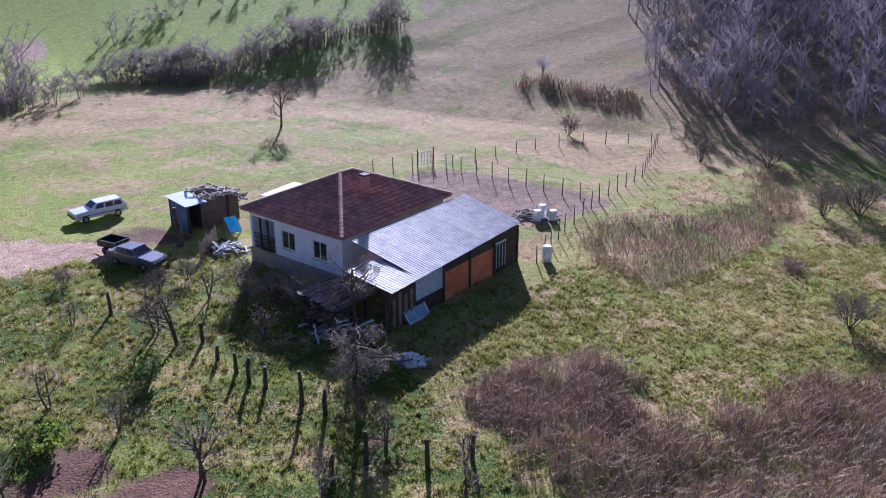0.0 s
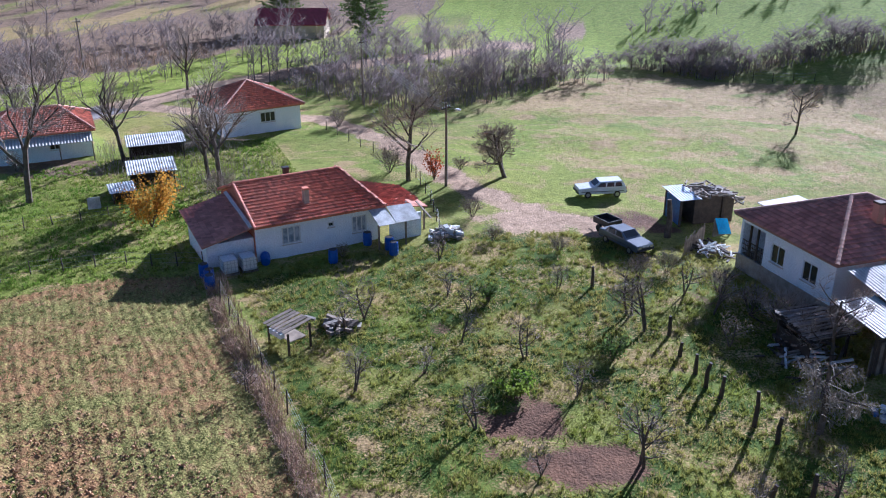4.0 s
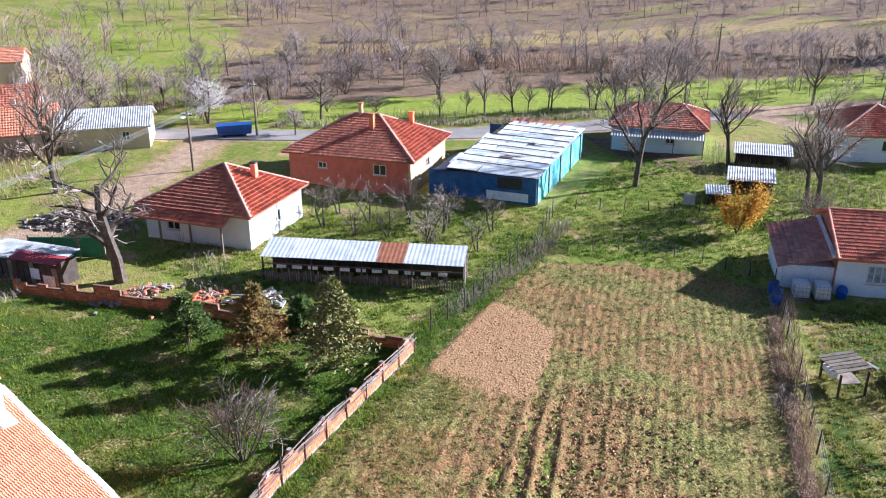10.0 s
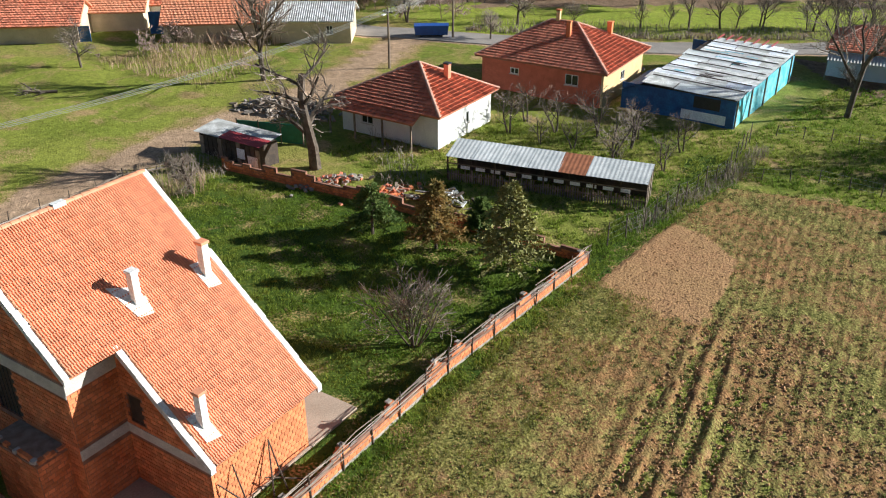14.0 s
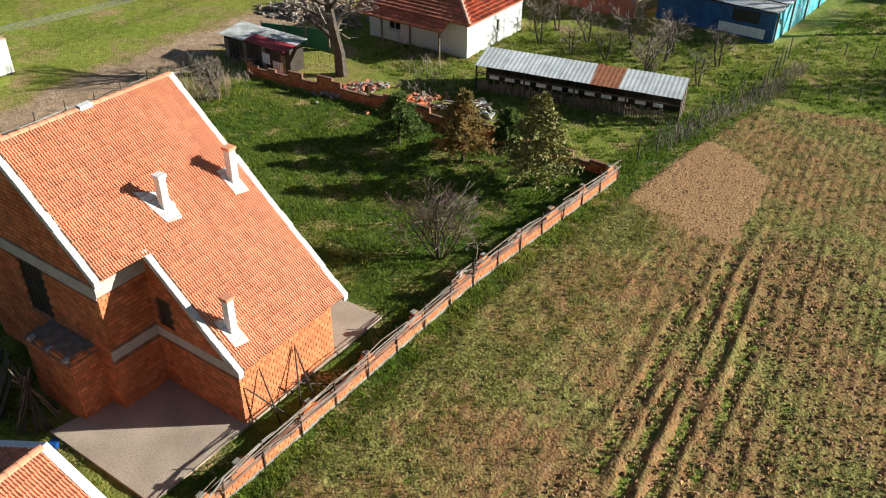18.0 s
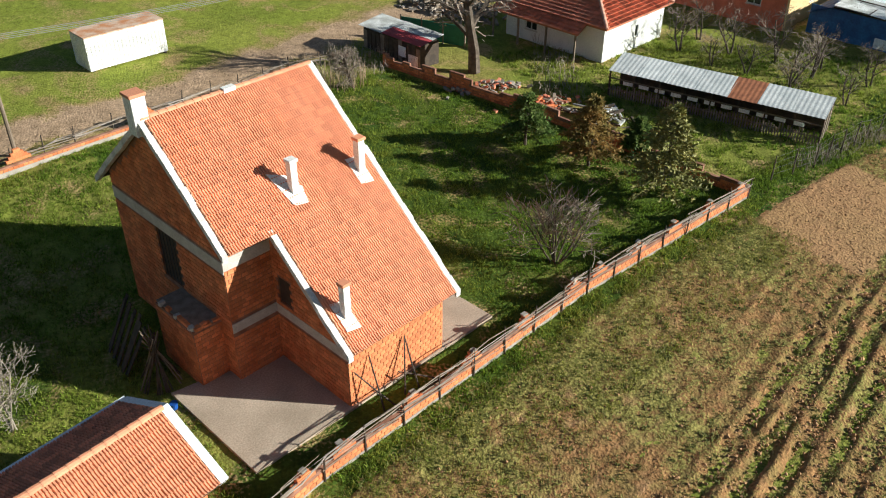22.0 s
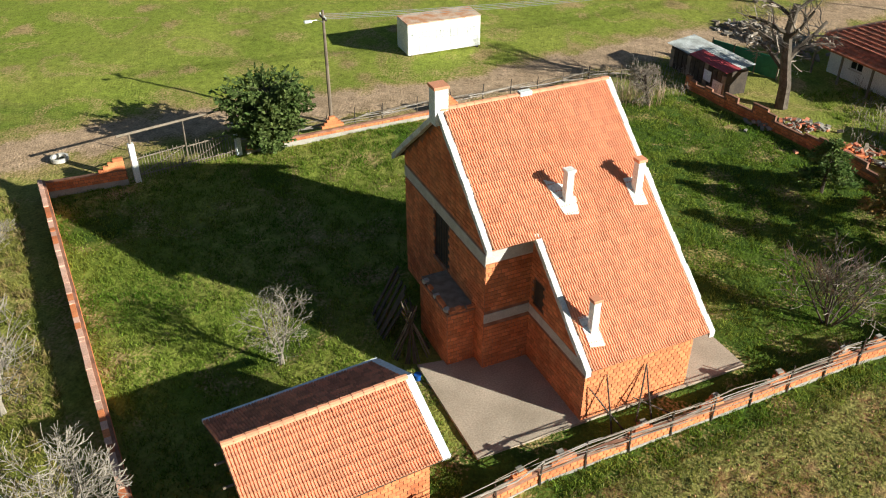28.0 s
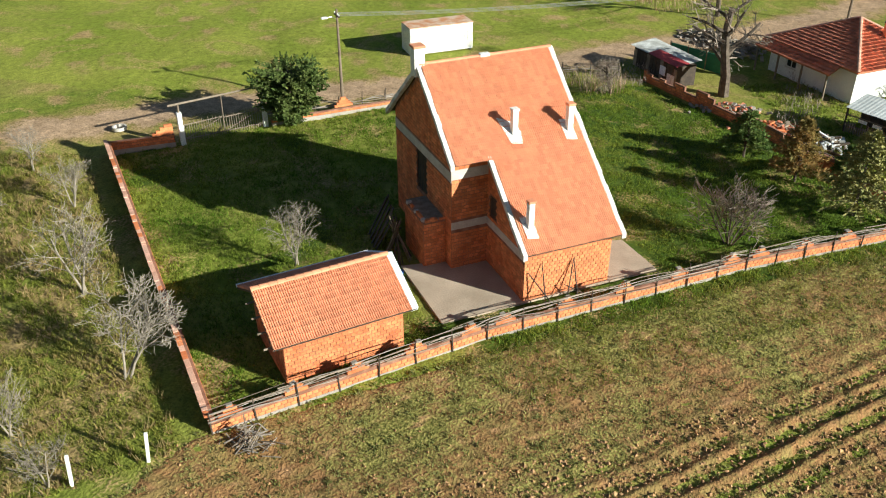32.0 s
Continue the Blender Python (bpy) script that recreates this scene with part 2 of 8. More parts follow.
def tube(bm, points, radii, sides=6, cap=True):
    """A tapered tube through points."""
    pts = [Vector(p) for p in points]
    rings = []
    for i, p in enumerate(pts):
        d = (pts[min(i + 1, len(pts) - 1)] - pts[max(i - 1, 0)]).normalized()
        a = d.orthogonal().normalized()
        b = d.cross(a)
        r = radii[i] if hasattr(radii, "__len__") else radii
        rings.append([bm.verts.new(p + (a * math.cos(k * math.tau / sides) + b * math.sin(k * math.tau / sides)) * r) for k in range(sides)])
    for q, s in zip(rings, rings[1:]):
        for k in range(sides):
            bm.faces.new((q[k], q[(k + 1) % sides], s[(k + 1) % sides], s[k]))
    if cap:
        bm.faces.new(rings[0][::-1])
        bm.faces.new(rings[-1])
    return bm


def tubed(points, radii, sides=6):
    return tube(bmesh.new(), points, radii, sides)


def inside(px, py, poly):
    """Which of the points lie in the polygon (arrays)."""
    r = np.zeros(np.shape(px), bool)
    for (x0, y0), (x1, y1) in zip(poly, poly[1:] + poly[:1]):
        c = ((y0 > py) != (y1 > py)) & (px < (x1 - x0) * (py - y0) / (y1 - y0 + 1e-12) + x0)
        r ^= c
    return r


def near_line(px, py, line):
    """Distance of the points from a polyline (arrays)."""
    d = np.full(np.shape(px), 1e9)
    for (x0, y0), (x1, y1) in zip(line, line[1:]):
        ex, ey = x1 - x0, y1 - y0
        s = np.clip(((px - x0) * ex + (py - y0) * ey) / (ex * ex + ey * ey), 0, 1)
        d = np.minimum(d, np.hypot(px - x0 - s * ex, py - y0 - s * ey))
    return d


def wobble(x, y, size, seed=0):
    """Smooth noise, about -1 to 1, of that many metres (arrays)."""
    r = np.random.RandomState(seed)
    v = 0
    for k in range(5):
        a = r.rand() * 6.283
        f = 6.283 / size * (0.6 + 0.9 * r.rand())
        v = v + np.sin((x * np.cos(a) + y * np.sin(a)) * f + r.rand() * 6.283 + 1.3 * np.sin((x * np.sin(a) - y * np.cos(a)) * f * 0.7 + k))
    return v / 3.2


def quick(name, verts, faces, material, parent=None, label=""):
    """A mesh from arrays of vertices and of equal-sided faces."""
    verts, faces = np.asarray(verts, np.float32), np.asarray(faces, np.int32)
    me = bpy.data.meshes.new(name)
    k = faces.shape[1]
    me.vertices.add(len(verts)); me.loops.add(faces.size); me.polygons.add(len(faces))
    me.vertices.foreach_set("co", verts.ravel())
    me.loops.foreach_set("vertex_index", faces.ravel())
    me.polygons.foreach_set("loop_start", np.arange(len(faces), dtype=np.int32) * k)
    me.polygons.foreach_set("use_smooth", np.zeros(len(faces), bool))
    me.update(calc_edges=True)
    me.validate()
    me.materials.append(material)
    ob = new(name, me)
    ob.parent = parent
    if label:
        ob["label"] = label
    return ob

# ---- ground ----
YARD = [(-14.3, -9.3), (-22.1, 2.2), (-29.8, 16.4), (-35.3, 29.0)]
FIELD = [(-14.0, -10.3), (-21.3, 2.6), (-28.6, 16.0), (-32.0, 24.5), (-36.5, 35.0), (-40.0, 45.0), (-31.3, 51.6), (-25.6, 52.6), (-12.9, 33.0),
         (-1.0, 14.0), (9.0, -4.0), (13.0, -24.0), (-1.0, -17.0)]
ROAD = [(-140, 5), (-112, 27), (-92, 43.7), (-80, 56), (-71.5, 66.5), (-63, 81), (-55, 100), (-40, 125), (0, 160)]
TRACK_E = [(-55, 100), (-42, 98), (-29, 97), (-20, 89), (-9.5, 74.5), (-3.5, 68.5), (2.5, 65)]
TRACK_N = [(-45, -34), (-52, -22), (-55.5, -12), (-58, -4), (-63, 4), (-69, 13), (-72, 22), (-79, 32), (-90, 45)]
PATCH = [(-31.3, 37.1), (-28.8, 33.6), (-27.0, 30.0), (-30.0, 28.7), (-33.7, 27.9), (-35.3, 32.6), (-37.2, 37.3), (-34.6, 37.8)]


def height(x, y):
    """The lie of the land: level round the houses, hills far off."""
    d = np.hypot(x + 25, y - 30)
    far = np.clip((d - 110) / 300, 0, 1) ** 1.4
    east = np.clip((x * 0.80 + y * 0.60 - 92) / 140, 0, 1) ** 1.1 * 34
    return far * (10 + 9 * wobble(x, y, 260, 4)) + east + 0.12 * wobble(x, y, 14, 5) * np.clip((d - 10) / 30, 0, 1)


def axis(a, b, step):
    mid = np.arange(a, b, step)
    out = np.array([4, 9, 16, 26, 40, 60, 90, 140, 220, 400, 700, 1200, 2200])
    return np.concatenate([(a - out)[::-1], mid, b + out])


def ground_material():
    m = bpy.data.materials.new("meadow_ground")
    m.use_nodes = True
    n, l = m.node_tree.nodes, m.node_tree.links
    b = n["Principled BSDF"]
    tc = n.new("ShaderNodeTexCoord")

    def noise_(s, d=4):
        q = n.new("ShaderNodeTexNoise"); q.inputs["Scale"].default_value = s; q.inputs["Detail"].default_value = d
        l.new(tc.outputs["Object"], q.inputs["Vector"]); return q.outputs["Fac"]

    def ramp(f, a, c):
        q = n.new("ShaderNodeMapRange"); q.inputs[1].default_value = a; q.inputs[2].default_value = c; l.new(f, q.inputs[0]); return q.outputs[0]

    def mix(f, a, c):
        q = n.new("ShaderNodeMix"); q.data_type = 'RGBA'
        l.new(f, q.inputs[0])
        for i, v in ((6, a), (7, c)):
            if isinstance(v, tuple): q.inputs[i].default_value = (*v, 1)
            else: l.new(v, q.inputs[i])
        return q.outputs[2]

    def attr(s):
        q = n.new("ShaderNodeAttribute"); q.attribute_name = s; return q.outputs["Fac"]

    def math_(op, a, c):
        q = n.new("ShaderNodeMath"); q.operation = op
        for i, v in enumerate((a, c)):
            if isinstance(v, float): q.inputs[i].default_value = v
            else: l.new(v, q.inputs[i])
        return q.outputs[0]

    n3, n1, nf = noise_(0.09), noise_(0.7, 6), noise_(7.0, 8)
    green = mix(ramp(n1, 0.35, 0.65), (0.165, 0.215, 0.028), (0.24, 0.265, 0.045))
    green = mix(ramp(n3, 0.42, 0.62), green, (0.30, 0.28, 0.07))
    # lush grass ground, darkened to carry the shade between the blades
    lush = mix(ramp(n1, 0.35, 0.65), (0.055, 0.095, 0.013), (0.10, 0.145, 0.02))
    dry = mix(ramp(n1, 0.35, 0.65), (0.41, 0.285, 0.135), (0.33, 0.25, 0.095))
    brown = mix(ramp(n1, 0.35, 0.65), (0.29, 0.195, 0.125), (0.20, 0.14, 0.085))
    road = mix(ramp(n1, 0.35, 0.65), (0.51, 0.355, 0.23), (0.40, 0.275, 0.17))
    soil = mix(ramp(n1, 0.35, 0.65), (0.19, 0.105, 0.062), (0.14, 0.08, 0.05))
    edge = math_('MULTIPLY', math_('SUBTRACT', nf, 0.5), 1.3)

    def mask(s):
        return ramp(math_('ADD', attr(s), edge), 0.35, 0.65)
    bright = mix(ramp(n3, 0.35, 0.65), (0.22, 0.265, 0.035), (0.30, 0.32, 0.055))
    c = mix(mask("bright"), green, bright)
    c = mix(mask("lush"), c, lush)
    c = mix(mask("dry"), c, dry)
    # brighter yellow-green: the glow of back-lit grass put into the ground colour
    c = mix(mask("crop"), c, mix(ramp(n1, 0.35, 0.65), (0.34, 0.40, 0.05), (0.28, 0.36, 0.04)))
    c = mix(mask("brown"), c, brown)
    c = mix(mask("soil"), c, soil)
    c = mix(mask("road"), c, road)
    hs = n.new("ShaderNodeHueSaturation")
    l.new(c, hs.inputs["Color"])
    v = n.new("ShaderNodeMapRange"); v.inputs[1].default_value = 0.3; v.inputs[2].default_value = 0.7; v.inputs[3].default_value = 0.42; v.inputs[4].default_value = 1.45
    blot = math_('ADD', math_('MULTIPLY', nf, 0.6), math_('MULTIPLY', noise_(1.7, 5), 0.4))
    l.new(blot, v.inputs[0]); l.new(v.outputs[0], hs.inputs["Value"])
    l.new(hs.outputs[0], b.inputs["Base Color"])
    b.inputs["Roughness"].default_value = 0.95
    b.inputs["Specular IOR Level"].default_value = 0.1
    bp = n.new("ShaderNodeBump"); bp.inputs["Strength"].default_value = 1.0; bp.inputs["Distance"].default_value = 0.09
    l.new(nf, bp.inputs["Height"]); l.new(bp.outputs[0], b.inputs["Normal"])
    return m


M_GROUND = ground_material()


def soft(d, a, b):
    return np.clip((b - d) / (b - a), 0, 1)


def cover(x, y):
    """How far each kind of ground covers each place (arrays)."""
    z = np.zeros_like(x)
    w8, w3 = wobble(x, y, 9, 1), wobble(x, y, 3.5, 2)
    road = np.maximum(soft(near_line(x, y, ROAD), 2.2, 3.4), soft(near_line(x, y, TRACK_E) + 0.5 * w3, 0.9, 2.0))
    road = np.maximum(road, soft(near_line(x, y, TRACK_N) + 0.8 * w3, 1.2, 3.2) * 0.9)
    road = np.maximum(road, soft(np.hypot(x + 3.5, (y - 66.5) * 1.2) + w3, 2.5, 5) * 0.9)
    # dry meadow behind the farm house, valley fields
    dry = soft(-1.0 * inside(x, y, [(-8, 104), (13, 104), (30, 100), (42, 80), (46, 66), (60, 62), (70, 60), (120, 70), (90, 118), (36, 118), (14, 128), (0, 124)]) + 1.0 + 0.55 * w8 + 0.3 * w3, 0.0, 0.9)
    dry = np.maximum(dry, 0.5 * soft(np.abs(w8 - 0.5), 0.1, 0.5))
    orch = inside(x, y, [(-23, 53), (-11, 31), (0, 20), (24, 22), (16, 50), (10, 60), (-3, 66)])
    dry = np.maximum(dry, orch * np.clip(0.14 + 0.5 * wobble(x, y, 5, 31) + 0.3 * w3, 0, 0.9))
    dry = np.maximum(dry, 0.75 * soft(near_line(x, y, TRACK_N) + 1.2 * w3, 2.0, 5.5))
    dry = np.maximum(dry, inside(x, y, [(16, 20), (60, 10), (74, 55), (50, 62), (44, 66), (40, 80), (30, 98), (0, 104), (-6, 88), (18, 60), (16, 40)]) * np.clip(0.36 + 0.42 * wobble(x, y, 7, 41) + 0.3 * w3, 0, 0.8))
    dry = np.maximum(dry, inside(x, y, [(-13, -11), (-42, -28), (-40, -60), (0, -30)]) * np.clip(0.40 + 0.5 * wobble(x, y, 5, 42) + 0.3 * w3, 0, 0.9))
    dry = np.maximum(dry, 0.7 * inside(x, y, [(40, 165), (50, 128), (62, 95), (74, 96), (100, 110), (130, 200)]) * (0.8 + 0.5 * w8))
    dv = (x + 71.5) * -0.87 + (y - 66.5) * 0.49 + 2.5 * w8
    vale = (x < -30) & (dv > 4) & (x * 0.49 + y * 0.87 > -5)
    brown = vale * (((dv > 23) & (dv < 60)) * (0.95 + 0.3 * w8) + (dv > 72) * (0.75 + 0.45 * w8))
    dry = np.maximum(dry, vale * (((dv > 36) & (dv < 42)) | ((dv > 60) & (dv < 74)) | (dv > 96)) * (0.8 + 0.3 * w3))
    brown = np.maximum(brown, 1.0 * inside(x, y, [(-62, 76), (-50, 71), (-43, 73), (-46, 77), (-55, 79)]))
    brown = np.maximum(brown, 0.9 * inside(x, y, [(29.5, 74.0), (34.3, 73.6), (42.5, 60.7), (42.0, 58.0), (33.9, 56.2), (28, 62)]))
    soil = soft(np.hypot((x - 0.8) / 1.5, y - 34.8) + 0.6 * w3, 1.2, 2.4)
    soil = np.maximum(soil, soft(np.hypot((x + 2.4) / 1.6, y - 38.0) + 0.8 * w3, 0.8, 2.2) * 0.9)
    soil = np.maximum(soil, orch * np.clip(0.9 * wobble(x, y, 6, 33) - 0.55 + 0.3 * w3, 0, 0.6))
    soil = np.maximum(soil, soft(np.hypot((x - 5) / 2.0, y - 67) + w3, 0.6, 3))
    # less dark over the lawn's sunlit part: sunlight put into the ground colour
    lush = 1.0 * inside(x, y, [(-14.3, -9.3), (-22.1, 2.2), (-29.8, 16.4), (-35.3, 29.0), (-48.8, 21.5), (-59.2, 14.3), (-52.6, -7.3), (-42, -26.1)]) * np.clip(0.85 - 0.55 * inside(x, y, [(-14, -10), (-25.5, 1), (-36, 2), (-52.6, -7.3), (-42, -26.1)]) + 0.4 * w8, 0, 1)
    lush = np.maximum(lush, soft(near_line(x, y, [(-21, 4), (-29, 17), (-34, 29), (-38, 38), (-43, 47)]) + w3 * 0.5, 1.5, 3.2))
    # orchard shade put into the ground colour in soft blotches
    lush = np.maximum(lush, 0.95 * soft(-w8, -0.1, 0.8) * inside(x, y, [(-22, 52), (-12, 33), (0, 22), (16, 28), (14, 52), (6, 62), (-6, 64)]))
    bright = 1.0 * inside(x, y, [(-5, 138), (12, 136), (32, 130), (56, 128), (90, 200), (90, 400), (-60, 400), (-20, 200)])
    bright = np.maximum(bright, inside(x, y, [(-92, 56), (-66, 88), (-60, 104), (-76, 104), (-96, 84), (-108, 64)]) * 1.0)
    bright = np.maximum(bright, inside(x, y, [(-118, 58), (-100, 44), (-96, 52), (-112, 66)]) * 1.0)
    bright = np.maximum(bright, inside(x, y, [(-60, -60), (-52, -20), (-62, 0), (-74, 18), (-92, 28), (-94, 14), (-110, -5), (-120, -60)]) * 0.8)
    bright = np.maximum(bright, inside(x, y, [(-165, 40), (-125, 62), (-150, 90), (-200, 70)]) * 1.0)
    bright = np.maximum(bright, vale * (dv < 23) * 0.9)
    bright = np.maximum(bright, inside(x, y, [(-110, 150), (-80, 160), (-90, 175), (-130, 165)]) * 1.0)
    bright = np.maximum(bright, inside(x, y, [(-14, 84), (-3, 70), (8, 66), (12, 78), (20, 78), (16, 92), (4, 98), (-8, 100)]) * 0.8)
    # far green fields whose ground colour includes the back-lit glow
    crop = 1.0 * inside(x, y, [(-6, 138), (12, 138), (20, 132), (46, 134), (58, 130), (62, 150), (50, 200), (90, 400), (-80, 400), (-30, 200)]) + 0.5 * vale * (dv > 6) * (dv < 21)
    crop = np.maximum(crop, 1.0 * inside(x, y, [(-82, 124), (-72, 130), (-78, 136), (-88, 130)]))
    # forest floor only partly brown: the lightening by haze put into the ground colour
    brown = np.maximum(brown, inside(x, y, [(73, 97), (66, 88), (66, 75), (71, 64), (78, 52), (130, 58), (190, 120), (190, 200), (110, 150)]) * (0.55 + 0.3 * w3))
    return dict(crop=crop, bright=bright, dry=dry, brown=brown, soil=soil, lush=lush, road=road)


def sheet(name, gx, gy, z, material, keep=None):
    nx, ny = gx.shape
    idx = np.arange(nx * ny).reshape(nx, ny)
    f = np.stack([idx[:-1, :-1], idx[1:, :-1], idx[1:, 1:], idx[:-1, 1:]], -1)
    f = f[keep] if keep is not None else f.reshape(-1, 4)
    ob = quick(name, np.stack([gx, gy, z], -1).reshape(-1, 3), f, material)
    if len(ob.data.vertices) == nx * ny:
        for k, v in cover(gx, gy).items():
            ob.data.attributes.new(k, 'FLOAT', 'POINT').data.foreach_set("value", np.asarray(v, np.float32).ravel())
    ob.data.polygons.foreach_set("use_smooth", np.ones(len(ob.data.polygons), bool))
    return ob


gx, gy = np.meshgrid(axis(-130, 60, 0.5), axis(-45, 135, 0.5), indexing="ij")
gz = height(gx, gy) + 0.03 * wobble(gx, gy, 2.3, 7) + np.random.RandomState(8).normal(0, 0.014, gx.shape) * (1 - 0.85 * np.clip(cover(gx, gy)["road"], 0, 1))
tagged(sheet("ground", gx, gy, gz, M_GROUND), "grassy meadow ground with dry and bare patches", "ground", kind="structure")

# the village road: a pale worn asphalt strip with soft gravel shoulders
rl = [Vector((*p, 0)) for p in ROAD[:7]]
rp = []
for p, q in zip(rl, rl[1:]):
    k_ = max(2, int((q - p).length / 1.5))
    rp += [p.lerp(q, i / k_) for i in range(k_)]
for _ in range(6):
    rp = [rp[0]] + [(a + b * 2 + c) / 4 for a, b, c in zip(rp, rp[1:], rp[2:])] + [rp[-1]]
rv = []
for i, p in enumerate(rp):
    d = (rp[min(i + 1, len(rp) - 1)] - rp[max(i - 1, 0)]).normalized()
    for s, dz in ((-2.5, -0.15), (-2.3, 0.10), (0.0, 0.14), (2.3, 0.10), (2.5, -0.15)):
        x_, y_ = p.x + d.y * s, p.y - d.x * s
        rv.append((x_, y_, float(height(np.array(x_), np.array(y_))) + dz))
rf = [(i * 5 + j, i * 5 + j + 1, i * 5 + j + 6, i * 5 + j + 5) for i in range(len(rp) - 1) for j in range(4)]
tagged(quick("road", rv, rf, mat("worn_asphalt", (0.33, 0.295, 0.26), (0.25, 0.225, 0.20), 0.4, 0.9, 0.2, 9)), "pale grey worn asphalt village road", "road", kind="structure")

# the ploughed and half-overgrown field beside the yard
fd, fe = np.array((-0.555, 0.832)), np.array((0.832, 0.555))
fs, fw = np.meshgrid(np.arange(-30, 75, 0.30), np.arange(-8, 28, 0.11), indexing="ij")
fx, fy = -14.3 + fd[0] * fs + fe[0] * fw, -9.3 + fd[1] * fs + fe[1] * fw
bend = fw + 0.16 * wobble(fx, fy, 17, 11) + 0.09 * wobble(fx, fy, 1.3, 17) + 0.05 * wobble(fx, fy, 0.5, 21)
rows_ = np.sin((bend - 10.8) * 6.283 / 1.15 - 1.57)
rows_ = rows_ - 0.9 * np.clip(-rows_ - 0.35, 0, 1)
own_ = np.random.RandomState(31).uniform(0.25, 1.35, 80)[np.clip(np.floor((bend - 10.8) / 1.15 + 0.5).astype(int) + 40, 0, 79)]
strong_ = np.clip(1.2 - np.abs(fw - 11.8) / 4.4, 0, 1) * np.clip((44 - fs) / 12, 0, 1) * own_
depth_ = np.clip(0.85 * strong_ * (1 + 0.8 * wobble(fx, fy, 4, 19)) + 0.06, 0.03, 2)
drill_ = np.sin(bend * 6.283 / 0.56) * np.clip(0.25 + 0.3 * np.clip((fw - 6) / 6, 0, 1) + 0.25 * wobble(fx, fy, 6, 12), 0.05, 0.8)
inpatch = inside(fx, fy, PATCH)
fz = height(fx, fy) + 0.06 + np.where(inpatch, 0.02, 0.085 * rows_ * depth_ + 0.035 * drill_) + 0.02 * wobble(fx, fy, 1.1, 13) * (1 + strong_) + np.random.RandomState(14).normal(0, 0.014, fx.shape) * np.where(inpatch, 0.75, 1) * np.random.RandomState(15).uniform(0.3, 1.5, fx.shape)
edge_ = near_line(fx, fy, FIELD + FIELD[:1])
fz = np.where(inside(fx, fy, FIELD), fz, fz - 0.3) - 0.3 * np.clip(0.5 - edge_, 0, 0.5)
keep_ = inside(fx[:-1, :-1], fy[:-1, :-1], FIELD)


def field_material():
    m = bpy.data.materials.new("field_soil")
    m.use_nodes = True
    n, l = m.node_tree.nodes, m.node_tree.links
    b = n["Principled BSDF"]
    tc = n.new("ShaderNodeTexCoord")

    def noise_(s, d=5):
        q = n.new("ShaderNodeTexNoise"); q.inputs["Scale"].default_value = s; q.inputs["Detail"].default_value = d
        l.new(tc.outputs["Object"], q.inputs["Vector"]); return q.outputs["Fac"]

    def ramp(f, a, c, lo=0.0, hi=1.0):
        q = n.new("ShaderNodeMapRange"); q.inputs[1].default_value = a; q.inputs[2].default_value = c
        q.inputs[3].default_value = lo; q.inputs[4].default_value = hi; l.new(f, q.inputs[0]); return q.outputs[0]

    def mix(f, a, c):
        q = n.new("ShaderNodeMix"); q.data_type = 'RGBA'
        l.new(f, q.inputs[0])
        for i, v in ((6, a), (7, c)):
            if isinstance(v, tuple): q.inputs[i].default_value = (*v, 1)
            else: l.new(v, q.inputs[i])
        return q.outputs[2]
    mid, fine = noise_(1.3), noise_(8.0, 8)
    at = n.new("ShaderNodeAttribute"); at.attribute_name = "weedy"
    pa = n.new("ShaderNodeAttribute"); pa.attribute_name = "patch"
    soil = mix(ramp(mid, 0.35, 0.65), (0.36, 0.20, 0.085), (0.20, 0.108, 0.044))
    weed = mix(ramp(fine, 0.4, 0.6), (0.17, 0.175, 0.04), (0.28, 0.245, 0.075))
    straw = mix(ramp(fine, 0.4, 0.6), (0.37, 0.26, 0.10), (0.26, 0.18, 0.065))
    s = n.new("ShaderNodeMath"); l.new(at.outputs["Fac"], s.inputs[0])
    t = n.new("ShaderNodeMath"); t.operation = 'MULTIPLY_ADD'; l.new(fine, t.inputs[0]); t.inputs[1].default_value = 1.5; t.inputs[2].default_value = -0.75
    l.new(t.outputs[0], s.inputs[1])
    c = mix(ramp(mid, 0.45, 0.6), soil, straw)
    c = mix(ramp(s.outputs[0], 0.3, 0.6), c, weed)
    c = mix(pa.outputs["Fac"], c, mix(ramp(fine, 0.35, 0.65), (0.52, 0.31, 0.155), (0.38, 0.215, 0.105)))
    hs = n.new("ShaderNodeHueSaturation"); l.new(c, hs.inputs["Color"]); l.new(ramp(fine, 0.3, 0.7, 0.5, 1.4), hs.inputs["Value"])
    l.new(hs.outputs[0], b.inputs["Base Color"])
    b.inputs["Roughness"].default_value = 0.95
    b.inputs["Specular IOR Level"].default_value = 0.1
    bp = n.new("ShaderNodeBump"); bp.inputs["Strength"].default_value = 1.0; bp.inputs["Distance"].default_value = 0.10
    l.new(fine, bp.inputs["Height"]); l.new(bp.outputs[0], b.inputs["Normal"])
    return m


M_FIELD = field_material()
field = sheet("field", fx, fy, fz, M_FIELD, keep_)
weedy = np.clip(0.34 + 0.30 * wobble(fx, fy, 11, 15) + 0.16 * wobble(fx, fy, 2.6, 20) + 0.30 * np.clip((5.5 - near_line(fx, fy, YARD)) / 4, 0, 1) * np.clip((fs - 4) / 14, 0, 1) + 0.10 * np.clip((fw - 15) / 4, 0, 1) + 0.10 * drill_ - 0.10 * rows_ * depth_ - 0.12 * strong_, 0, 1)
